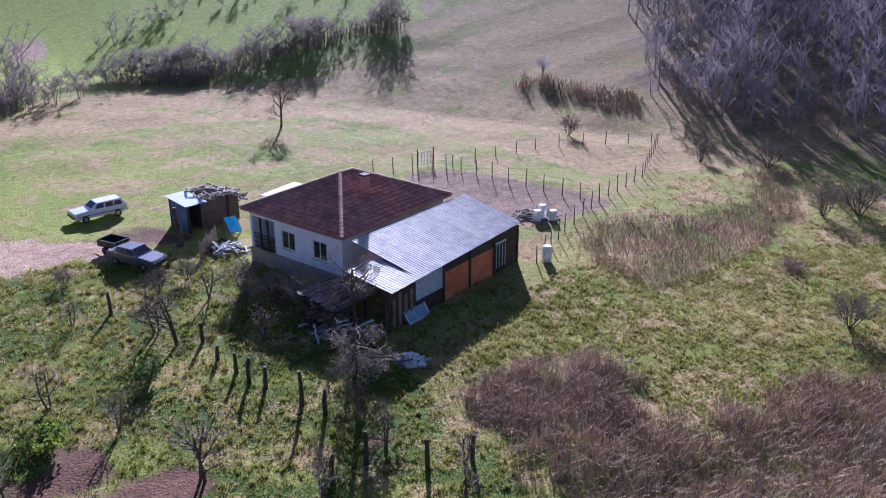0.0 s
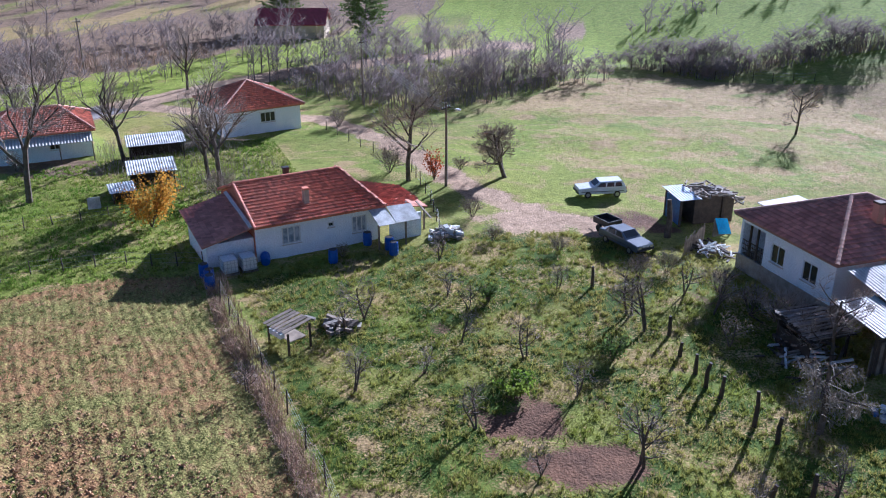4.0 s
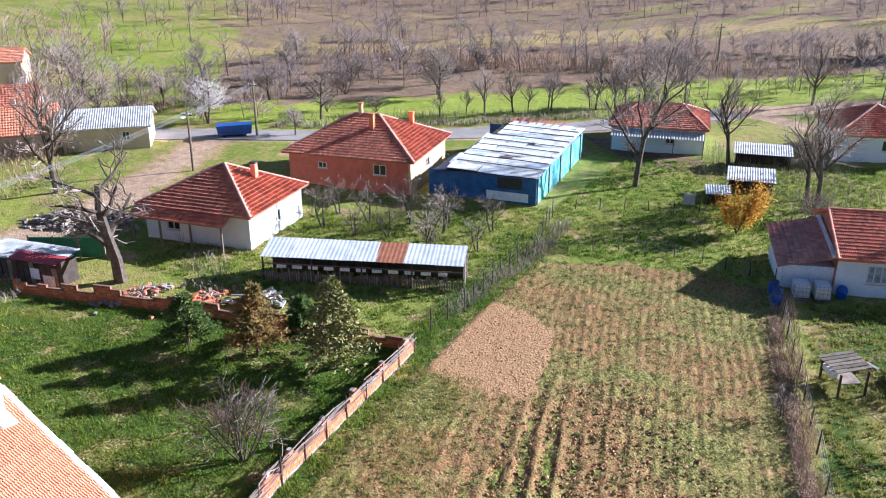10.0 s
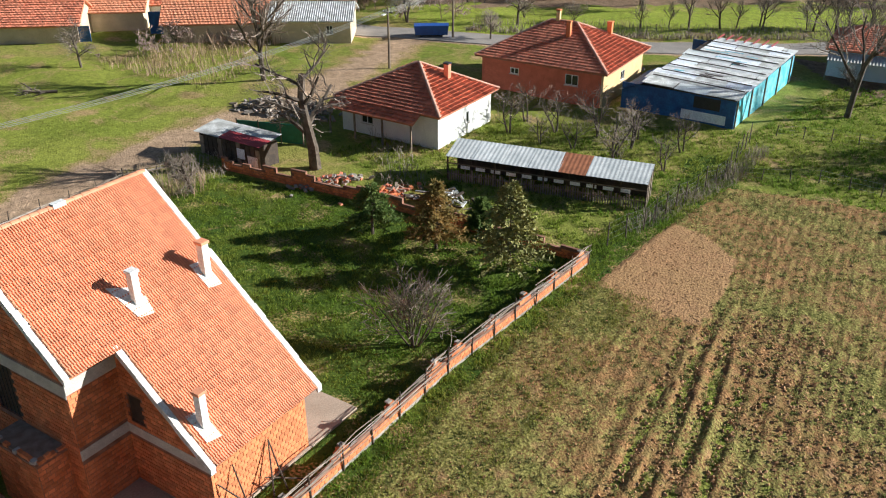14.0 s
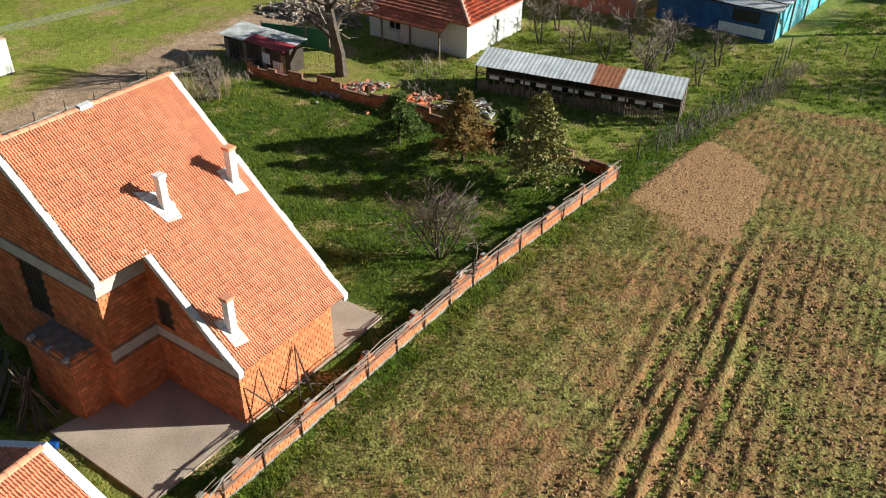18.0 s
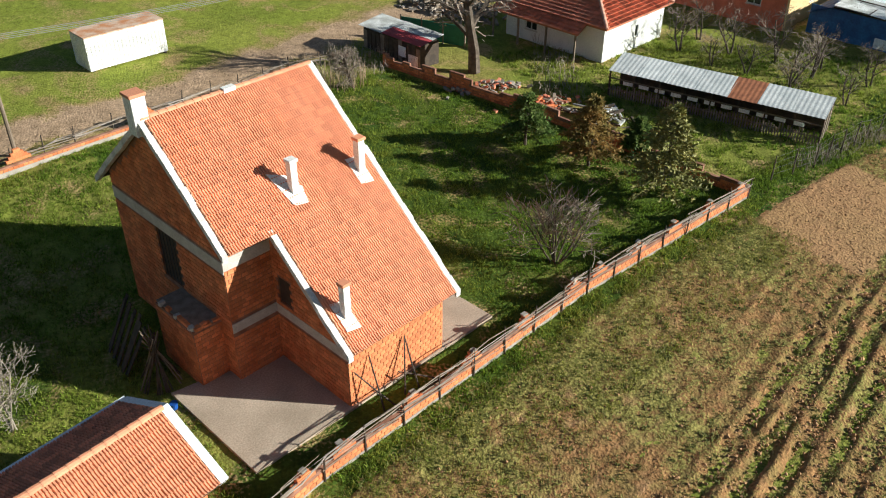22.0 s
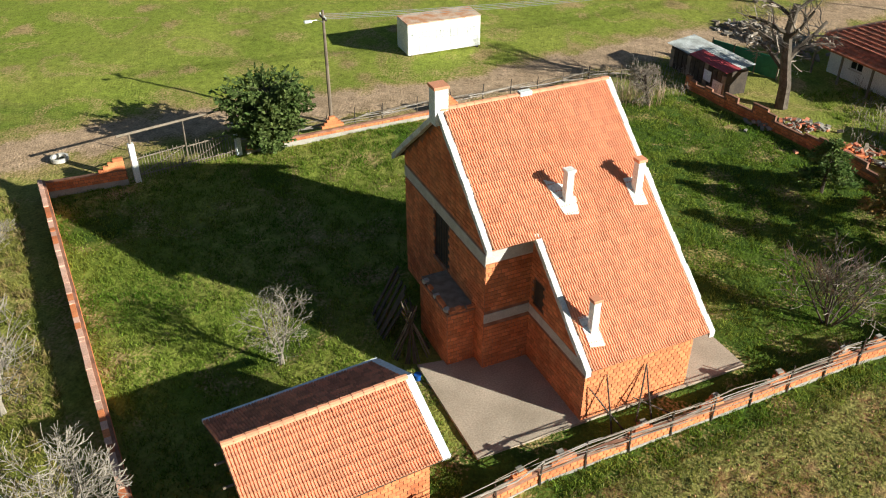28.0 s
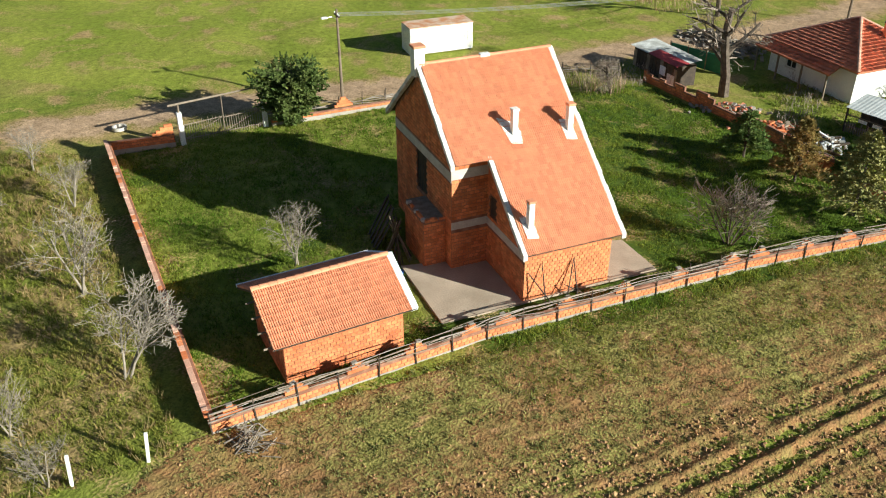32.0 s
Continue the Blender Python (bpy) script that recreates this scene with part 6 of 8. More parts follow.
def sticks(P, E, R0, R1, sides):
    """Straight tapered sticks from P to E as vertices and faces."""
    d = E - P
    a = np.cross(d, (0.3, 0.5, 0.8)); a /= np.linalg.norm(a, axis=1)[:, None] + 1e-9
    b = np.cross(d, a); b /= np.linalg.norm(b, axis=1)[:, None] + 1e-9
    w = [a, -a] if sides == 2 else [a, -0.5 * a + 0.87 * b, -0.5 * a - 0.87 * b]
    V = np.stack([P + v * R0[:, None] for v in w] + [E + v * R1[:, None] for v in w], 1).reshape(-1, 3)
    f = [(0, 1, 3, 2)] if sides == 2 else [(0, 1, 4, 3), (1, 2, 5, 4), (2, 0, 3, 5)]
    return V, (np.arange(len(P))[:, None, None] * (2 * sides) + np.array(f)[None]).reshape(-1, 4)


def wood(name, poly, n, hgt, label, seed, material=None, limbs=7, slim=0.5):
    """Far leafless trees, joined: trunk, limbs, branches and twigs that make a rounded crown."""
    q, r = scatter(poly, n, seed)
    q = q[(wobble(q[:, 0], q[:, 1], 14, seed + 5) + r.uniform(-0.7, 0.7, len(q))) > -0.35]
    k = len(q)
    base = np.c_[q, height(q[:, 0], q[:, 1]) - 0.1]
    h = hgt * r.uniform(0.35, 1.15, k) * (0.8 + 0.42 * wobble(q[:, 0], q[:, 1], 11, seed + 6))
    h = np.maximum(h, 0.25 * hgt)
    top = base + np.c_[r.normal(0, 0.05, k) * h, r.normal(0, 0.05, k) * h, h * 0.62]
    thick, thin = [(base, top, 0.0125 * h, 0.005 * h)], []

    def out(P, hh, lo, hi, side, up0, up1):
        a, l = r.uniform(0, math.tau, len(P)), hh * r.uniform(lo, hi, len(P))
        return P + np.c_[np.cos(a) * l * side, np.sin(a) * l * side, l * r.uniform(up0, up1, len(P))]
    for j in range(limbs):
        p = base + (top - base) * r.uniform(0.12 if j < 3 else 0.4, 1.0, k)[:, None]
        e = out(p, h, 0.22, 0.42, slim + 0.2, 0.35, 1.0)
        thick.append((p, e, 0.0055 * h, 0.0025 * h))
        for m in range(4):
            p2 = p + (e - p) * r.uniform(0.35, 1.0, k)[:, None]
            e2 = out(p2, h, 0.10, 0.22, slim + 0.25, 0.2, 1.0)
            thin.append((p2, e2, np.full(k, 0.034), np.full(k, 0.018)))
            for i in range(3):
                p3 = p2 + (e2 - p2) * r.uniform(0.3, 1.0, k)[:, None]
                thin.append((p3, out(p3, h, 0.05, 0.13, 0.8, 0.0, 1.0), np.full(k, 0.026), np.full(k, 0.010)))
    V, F = sticks(*(np.concatenate([x[i] for x in thick]) for i in range(4)), 3)
    V2, F2 = sticks(*(np.concatenate([x[i] for x in thin]) for i in range(4)), 2)
    return tagged(quick(name, np.concatenate([V, V2]), np.concatenate([F, F2 + len(V)]), material or M_TWIG), label, "woodland", kind="stuff")


# bark pale and translucent to stand in for haze on back-lit far trees
M_FARWOOD = mat("far_bark", (0.36, 0.30, 0.28), (0.25, 0.205, 0.195), 0.2, 0.9, 0, rnd=0.25)
leafy_light(M_FARWOOD, 0.35)
# forest bark likewise lightened by translucency, in place of haze
M_FOREST = leafy_light(mat("forest_bark", (0.42, 0.38, 0.40), (0.31, 0.275, 0.29), 0.2, 0.9, 0, rnd=0.3), 0.22)
wood("forest", [(73, 97), (67, 86), (67, 75), (72, 65), (78, 53), (130, 60), (170, 120), (170, 190), (110, 150)], 1500, 13, "dense leafless forest on the slope", 1, slim=0.3, material=M_FOREST)
wood("hedgerow", [(-2, 131), (2, 133), (12, 132), (19, 126), (29, 128), (43, 130), (54, 128), (54, 136), (30, 135), (14, 138)], 430, 5.4, "row of leafless hedge trees", 2, M_FARWOOD, slim=0.75)
wood("hedgerow", [(-44, 114), (-26, 102), (-16, 100), (-6, 110), (2, 124), (-2, 134), (-24, 128), (-46, 126)], 300, 8.0, "belt of leafless trees before the green field", 3, M_FARWOOD)
wood("hedgerow", [(-8, 118), (6, 122), (4, 132), (-8, 130)], 70, 6.0, "clump of leafless trees", 4, M_FARWOOD)
wood("valley_trees", [(-135, 84), (-98, 96), (-74, 112), (-78, 120), (-100, 106), (-138, 94)], 130, 7, "scattered leafless trees in the valley", 5, M_FARWOOD)
wood("valley_trees", [(-125, 50), (-108, 44), (-96, 58), (-104, 84), (-130, 78)], 90, 6.5, "scattered leafless trees in the gardens", 15, M_FARWOOD)
wood("valley_trees", [(-60, 100), (-40, 128), (-60, 150), (-100, 118), (-76, 106)], 140, 6.5, "leafless trees beyond the road", 16, M_FARWOOD)
wood("hedgerow", [(-135, 100), (-92, 128), (-40, 160), (-42, 166), (-95, 136), (-138, 108)], 210, 7, "dark hedgerow across the valley", 17, M_FARWOOD)
wood("hedgerow", [(-40, 124), (-10, 134), (-14, 150), (-50, 146)], 130, 8.0, "belt of leafless trees by the far farm", 18, M_FARWOOD)
wood("hedgerow", [(10, 150), (40, 165), (60, 160), (60, 168), (30, 176), (6, 160)], 60, 5.0, "bushes in the far green field", 19, M_FARWOOD)
wood("valley_woods", [(-190, 60), (-150, 120), (-110, 170), (-60, 200), (-80, 230), (-160, 190), (-230, 90)], 480, 8, "leafless trees across the valley", 6, M_FARWOOD)
wood("village_trees", [(-150, 5), (-125, 16), (-112, 34), (-104, 52), (-118, 60), (-150, 48)], 120, 8, "leafless trees round the village", 7, M_FARWOOD)
M_REDTWIG = mat("reddish_far_twig", (0.44, 0.31, 0.26), (0.30, 0.21, 0.175), 0.2, 0.9, 0, rnd=0.3)
wood("roadside_bushes", [(-108, 44), (-101, 40), (-95, 50), (-93, 56), (-100, 58), (-108, 52)], 40, 4.6, "reddish leafless bushes round the blossom tree", 31, M_REDTWIG, slim=0.8)
wood("roadside_bushes", [(-98, 8), (-93, 20), (-92, 28), (-97, 31), (-100, 20)], 26, 3.4, "reddish leafless bushes before the village", 32, M_REDTWIG, slim=0.8)
wood("village_trees", [(-124, 24), (-106, 34), (-112, 50), (-130, 44)], 46, 8, "leafless trees behind the village houses", 33, M_REDTWIG)
wood("village_trees", [(-170, 30), (-140, 44), (-150, 80), (-185, 60)], 80, 9, "brown leafless trees on the slope behind the village", 34, M_REDTWIG)
wood("valley_trees", [(-118, 62), (-98, 66), (-92, 88), (-100, 96), (-122, 84)], 50, 6.5, "leafless trees in the gardens across the road", 35, M_FARWOOD)
thicket("road_verge", [(-89, 51.5), (-79.5, 62), (-73, 71), (-66, 84), (-67.5, 85), (-74.5, 72), (-81, 63), (-90, 53)], 1500, 0.8, M_TWIG, "dark weeds along the far road verge", 36, lean=0.9, r0=0.03)
wood("hill_trees", [(75, 170), (90, 140), (130, 190), (120, 260), (40, 260)], 60, 6, "scattered trees on the hillside", 8, M_FARWOOD)
thicket("meadow_edge_growth", [(55, 98), (60, 84), (64, 80), (66, 86), (58, 100)], 1600, 1.3, M_BRAMBLE, "scrubby growth at the edge of the wood", 38, lean=1.0, clump=6, r0=0.03)


def grass(name, n, region, material, label, seed, hgt=0.16, wide=0.012, avoid=(), blades=4, lift=0.0, spread=0.07):
    """Tufts of blades on the ground."""
    q, r = scatter(region, n, seed)
    ok = np.ones(len(q), bool)
    for poly in avoid:
        ok &= ~inside(q[:, 0], q[:, 1], poly)
    c = cover(q[:, 0], q[:, 1])
    ok &= (c["road"] < 0.4) & (c["soil"] < 0.5) & (wobble(q[:, 0], q[:, 1], 2.2, seed + 3) + r.uniform(-1, 1, len(q)) > -0.1)
    q = np.repeat(q[ok], blades, 0)
    q = q + r.normal(0, spread, q.shape)
    k = len(q)
    b = np.c_[q, height(q[:, 0], q[:, 1]) - 0.02 + lift]
    a = r.uniform(0, math.tau, k)
    h = hgt * r.uniform(0.4, 1.35, k)
    side = np.c_[np.cos(a), np.sin(a), np.zeros(k)] * (wide * r.uniform(0.7, 1.6, k))[:, None]
    tip = b + np.c_[r.normal(0, 0.45, k) * h, r.normal(0, 0.45, k) * h, h]
    V = np.stack([b - side, b + side, tip], 1).reshape(-1, 3)
    return tagged(quick(name, V, np.arange(3 * k).reshape(-1, 3), material), label, "grass", kind="stuff")


BRAMBLES = [[(15.4, 35.2), (17.6, 36.7), (20.2, 37.9), (24.0, 37.3), (25.6, 32.9), (24.6, 31.0), (16.8, 31.0)], [(36.0, 53.4), (39.5, 54.7), (51.0, 50.9), (47.2, 46.5), (40.0, 43.7), (34.2, 43.0)]]
HOUSEPLOT = [(-27.4, -2.3), (-19.5, 0.0), (-29.6, 12.0), (-37.2, 8.0), (-31.5, -3.0)]
grass("lawn_grass", 84000, [(-14.8, -9.3), (-22.6, 2.2), (-30.3, 16.4), (-35.8, 29.0), (-48.8, 21.5), (-59.2, 14.3), (-52.6, -7.3), (-42, -26.1)], M_GRASS, "green lawn grass in the walled yard", 21, 0.17, 0.02, [HOUSEPLOT])
grass("orchard_grass", 44000, [(-23, 53), (-11, 31), (0, 20), (24, 22), (16, 50), (10, 60), (-3, 66)], M_MEADOW, "tufted green grass in the orchard", 22, 0.16, 0.02, BRAMBLES)
grass("strip_grass", 9000, [(-20.5, 4), (-29, 18), (-34.4, 30), (-40, 46), (-45, 52), (-38.5, 33), (-30.5, 16.4), (-22.6, 2)], M_GRASS, "green grass strip along the wall", 23, 0.2, 0.022)
grass("west_grass", 24000, [(-13, -10), (-42, -28), (-40, -40), (-6, -22)], M_MEADOW, "grass outside the yard wall", 24, 0.2, 0.025)
grass("slope_grass", 30000, [(18, 40), (30, 48), (50, 44), (60, 40), (46, 22), (28, 26)], M_MEADOW, "rough grass on the slope", 25, 0.16, 0.03, BRAMBLES)
grass("dry_tufts", 16000, [(-22, 52), (-10, 30), (2, 20), (30, 22), (60, 44), (40, 56), (12, 58), (-3, 66)], M_DRYGRASS, "dry straw tufts", 26, 0.2, 0.02, BRAMBLES)
grass("field_weeds", 15000, FIELD, M_WEED, "grey-green weeds growing between the furrows", 27, 0.13, 0.03, [PATCH], 8, 0.06, 0.085)
grass("field_straw", 26000, FIELD, M_DRYGRASS, "dry stalks lying in the field", 28, 0.11, 0.018, [PATCH], 4, 0.05, 0.10)


def clods(name, poly, n, size, material, label, seed):
    """Loose lumps of earth scattered over a patch of the field."""
    q, r = scatter(poly, n, seed)
    k = len(q)
    c = np.c_[q, height(q[:, 0], q[:, 1]) + 0.07 + r.normal(0, 0.015, k)]
    z = size * r.uniform(0.3, 1.2, k) ** 2
    o = np.array([(1, 0, 0), (0, 1, 0), (-1, 0, 0), (0, -1, 0), (0, 0, 0.8), (0, 0, -0.6)])
    V = c[:, None] + o[None] * z[:, None, None] * r.uniform(0.6, 1.3, (k, 6, 1)) + r.normal(0, 0.15, (k, 6, 3)) * z[:, None, None]
    F = (np.arange(k)[:, None, None] * 6 + np.array([(0, 1, 4), (1, 2, 4), (2, 3, 4), (3, 0, 4), (1, 0, 5), (2, 1, 5), (3, 2, 5), (0, 3, 5)])[None]).reshape(-1, 3)
    return tagged(quick(name, V.reshape(-1, 3), F, material), label, "soil", kind="stuff")


M_CLOD = mat("earth_clod", (0.46, 0.27, 0.13), (0.32, 0.18, 0.08), 3, 0.95, 0.3, 30, rnd=0.4)
clods("clods", PATCH, 1800, 0.045, M_CLOD, "crumbled reddish earth of the dug patch", 51)
clods("clods", [(-10.5, -3.5), (-5.5, -6.5), (-13, 30), (-25, 36), (-27.5, 30), (-19, 16)], 7000, 0.085, M_CLOD, "clods of earth along the deep furrows", 52)
clods("clods", FIELD, 6000, 0.06, M_CLOD, "small clods scattered in the field", 53)
grass("verge_grass", 7000, [(-19.6, 0.2), (-21.4, 2.7), (-29.0, 16.6), (-34.2, 28), (-30, 29.5), (-24.6, 18.5), (-17.3, 4.8)], M_MEADOW, "yellow-green grass between the wall and the furrows", 48, 0.15, 0.018, (), 4, 0.05)
grass("garden_grass", 26000, [(-60, 22), (-36, 30), (-41, 46), (-25, 54), (-20, 66), (-32, 88), (-52, 72), (-47, 55), (-62, 36)], M_GRASS, "rough garden grass between the houses", 29, 0.22, 0.03)
grass("orchard_tufts", 8000, [(-23, 53), (-11, 31), (0, 20), (24, 22), (30, 45), (16, 56), (10, 62), (-3, 66)], M_MEADOW, "coarse green tussocks in the orchard", 41, 0.26, 0.022, BRAMBLES, 16)
grass("slope_tufts", 6500, [(16, 40), (30, 48), (52, 62), (66, 58), (60, 30), (28, 24)], M_DRYGRASS, "straw-coloured tussocks on the slope", 42, 0.22, 0.022, BRAMBLES, 10)
grass("yard_tufts", 5200, [(-14.8, -9.3), (-22.6, 2.2), (-30.3, 16.4), (-35.8, 29.0), (-48.8, 21.5), (-59.2, 14.3), (-52.6, -7.3), (-42, -26.1)], M_GRASS, "coarse tussocks in the yard", 43, 0.17, 0.02, [HOUSEPLOT], 12)
grass("wall_tufts", 1800, [(-13, -10), (-42, -28), (-40, -40), (-6, -22)], M_DRYGRASS, "dry tussocks outside the yard wall", 44, 0.32, 0.03, (), 11)
grass("meadow_tufts", 13000, [(-10, 92), (14, 70), (30, 78), (48, 64), (64, 72), (54, 96), (34, 116), (10, 126), (-4, 120)], M_DRYGRASS, "dry tussocks in the meadow", 45, 0.10, 0.014, (), 4)
grass("garden_tufts", 3600, [(-60, 22), (-36, 30), (-41, 46), (-25, 54), (-20, 66), (-32, 88), (-52, 72), (-47, 55), (-62, 36)], M_GRASS, "coarse tussocks between the houses", 46, 0.26, 0.025, (), 14)
grass("track_tufts", 9000, [(-46, -34), (-53, -12), (-60, 4), (-72, 22), (-92, 30), (-100, 10), (-90, -30)], M_MEADOW, "tussocks on the pasture", 47, 0.09, 0.016, (), 4)
many([(-97, 30, 3.4), (-101, 36, 3.8), (-106, 42, 4.2), (-100, 20, 3.2), (-109, 52, 4.6), (-112, 36, 5.0), (-92, 62, 3.5), (-87, 66, 3.0), (-99, 70, 4.0), (-106, 76, 4.4), (-112, 66, 4.0)], BUSHY, 3.4, "reddish leafless bush near the village", "bush", "bushes near the village", "bush")

# ---- yard walls, fences, gate, poles ----
rw = random.Random(9)


def lerp(a, b, s):
    return tuple(p + (q - p) * s for p, q in zip(a, b))


def stick(parent, name, a, b, r, material, bow=0.0, sides=5):
    m = Vector(lerp(a, b, 0.5)) + Vector((rw.uniform(-1, 1), rw.uniform(-1, 1), rw.uniform(-0.5, 1))) * bow
    return part(name, tubed([a, lerp(a, m, 0.5), m, lerp(m, b, 0.5), b], [r, r * 0.95, r * 0.9, r * 0.8, r * 0.65], sides), material, parent)


def yard_wall(name, line, h, label, tops=None, singles=0, base=0.25, face=1, pillars=0.0, coping=0.0):
    w = thing(name, 0, 0, 0, 0, label, "wall", kind="structure")
    for a, b in zip(line, line[1:]):
        if face < 0:
            a, b = b, a
        d = Vector((b[0] - a[0], b[1] - a[1], 0))
        L = d.length
        d.normalize()
        n = Vector((d.y, -d.x, 0))
        if tops:
            cuts = [0.0]
            while cuts[-1] < L:
                cuts.append(min(L, cuts[-1] + rw.uniform(0.5, 1.4)))
            lev = [h + rw.choice(tops) for _ in cuts]
            tl = []
            for i, (s0, s1) in enumerate(zip(cuts, cuts[1:])):
                tl += [(s0 + 0.001, lev[i]), (s1, lev[i])]
            tl[0] = (0.0, lev[0])

            def top(s, tl=tl):
                for (p, z), (q, y) in zip(tl[::2], tl[1::2]):
                    if p - 0.002 <= s <= q + 0.001:
                        return z
                return tl[-1][1]
            wall_with(w, "wall_core", a, b, -0.15, h, M_MORTAR, t=0.18, tops=tl)
        else:
            top = None
            wall_with(w, "wall_core", a, b, -0.15, h, M_MORTAR, t=0.18)
        bricks(w, a, b, base, h + 0.6 if tops else h, M_BRICK, top=top, singles=singles)
        bricks(w, lerp(b, (b[0] - n.x, b[1] - n.y), 0.18), lerp(a, (a[0] - n.x, a[1] - n.y), 0.18), base, h + 0.6 if tops else h, M_BRICK, top=(lambda s, L=L, top=top: top(L - s)) if top else None)
        if base:
            for off in (0.0, -0.215):
                p, q = Vector((*a, 0)) + n * off, Vector((*b, 0)) + n * off
                part("wall_footing", prism([(*(p)[:2], base), (*(q)[:2], base), (*(q + n * 0.035)[:2], base), (*(p + n * 0.035)[:2], base)], base + 0.15, True), M_CONC, w)
        s = 0.0
        # uneven brick and mortar course, mostly in pale colour so the top looks sunlit
        while coping and s < L - 0.1:
            e = min(L, s + rw.uniform(0.25, 0.75))
            yaw = math.degrees(math.atan2(d.y, d.x))
            part("coping", boxed(0.006, e - s - 0.006, -0.22, 0.04, 0, coping * rw.uniform(0.5, 1.3), m=pose(a[0] + d.x * s, a[1] + d.y * s, h + 0.004, 0, 0, yaw + rw.uniform(-1.5, 1.5)), bevel=0.008), rw.choice((M_BRICK, M_CAP, M_CAP)), w)
            s = e
        if pillars:
            k = int(L / pillars)
            for i in range(k + 1):
                c = Vector((*a, 0)) + d * (L * (i + 0.3) / (k + 0.6)) - n * 0.09
                yaw = math.degrees(math.atan2(d.y, d.x))
                for j, (half, z0, z1) in enumerate(((0.55, h, h + 0.19), (0.32, h + 0.19, h + 0.38), (0.16, h + 0.38, h + 0.52))):
                    part("step_bricks", boxed(-half, half, -0.1, 0.1, z0 + 0.004, z1, m=pose(c.x, c.y, 0, 0, 0, yaw), bevel=0.01), M_BRICK, w)
                part("cap_stone", boxed(-0.13, 0.15, -0.12, 0.12, h + 0.52, h + 0.6, m=pose(c.x, c.y, 0, 0, rw.uniform(-8, 8), yaw + rw.uniform(-9, 9)), bevel=0.015), M_STONE, w)
    return w


def pole_rails(name, line, z0, n, label, side=0.0, post=1.6, step=2.2, thick=0.03):
    """Rough poles lying one above another along a line, tied to stakes."""
    f = thing(name, 0, 0, 0, 0, label, "fence")
    for a, b in zip(line, line[1:]):
        d = Vector((b[0] - a[0], b[1] - a[1], 0))
        L = d.length
        d.normalize()
        nn = Vector((d.y, -d.x, 0)) * side
        k = max(1, round(L / step))
        for i in range(k + 1):
            c = Vector((*a, 0)) + d * (L * i / k) + nn
            stick(f, "stake", (c.x, c.y, -0.1), (c.x + rw.uniform(-.06, .06), c.y + rw.uniform(-.06, .06), post * rw.uniform(0.85, 1.15)), 0.045, M_DARKW, 0.02)
        for j in range(n):
            s = 0.0
            while s < L - 0.3:
                e = min(L, s + rw.uniform(3.0, 4.6))
                z = z0 + j * 0.10 + rw.uniform(-0.09, 0.09)
                off = nn + Vector((rw.uniform(-.13, .13), rw.uniform(-.13, .13), 0))
                p, q = Vector((*a, 0)) + d * max(0, s - 0.4) + off, Vector((*a, 0)) + d * e + off
                stick(f, "rail", (p.x, p.y, z), (q.x, q.y, z + rw.uniform(-0.2, 0.2)), thick * rw.uniform(0.55, 1.25), M_RAIL if j % 3 else M_WOOD, 0.13)
                s = e
    return f


yard_wall("yard_wall_east", YARD, 0.72, "low bare-brick yard wall with stepped pillars along the field", singles=95, base=0.14, pillars=3.4)
pole_rails("pole_fence", YARD, 0.74, 7, "rough grey poles laid along the top of the yard wall", 0.06, 1.35, 2.1, 0.026)
yard_wall("yard_wall_south", [(-42.0, -26.1), (-28.0, -17.6), (-14.3, -9.3)], 1.0, "long bare-brick yard wall on the shaded side", base=0.0, singles=0, coping=0.09)
yard_wall("yard_wall_west_a", [(-42.0, -26.1), (-43.9, -21.8)], 0.95, "brick yard wall beside the gate", base=0.3, face=-1)
yard_wall("yard_wall_west_b", [(-48.0, -15.7), (-52.6, -7.3), (-56.2, -0.5), (-59.6, 6.0)], 0.6, "low brick wall with stepped rises", base=0.3, face=-1)
yard_wall("yard_wall_north_a", [(-60.3, 14.0), (-54.0, 18.3), (-48.8, 21.7)], 0.9, "crumbling brick wall with broken stepped top", tops=(-0.2, 0.0, 0.2, 0.4), base=0.0)
yard_wall("yard_wall_north_b", [(-48.8, 21.7), (-42.0, 25.4), (-37.9, 27.6), (-35.3, 29.0)], 0.8, "crumbling brick wall behind the spruces", tops=(-0.2, 0.0, 0.0, 0.2), base=0.0)
pole_rails("rail_fence", [(-48.6, -16.3), (-53.4, -7.6), (-57.0, -0.8), (-61.0, 7.0), (-62.0, 12.0)], 0.45, 4, "wooden rail fence behind the low wall", 0.0, 1.25, 2.2, 0.035)
for k_, (x_, y_) in enumerate([(-43.5, -22.5), (-51.0, -10.6), (-54.8, -3.2)]):
    st = thing("stepped_bricks", x_, y_, 120, 0, "stepped stack of bricks on the low wall", "brick stack", "brick steps")
    for j_ in range(4):
        part("brick_course", boxed(-0.75 + 0.3 * j_ * (k_ == 0) + 0.18 * j_ * (k_ > 0), 0.75 - 0.18 * j_ if k_ else 0.75, -0.11, 0.11, (0.95 if k_ == 0 else 0.6) + 0.19 * j_ + 0.004, (0.95 if k_ == 0 else 0.6) + 0.19 * (j_ + 1), bevel=0.01), M_BRICK, st)


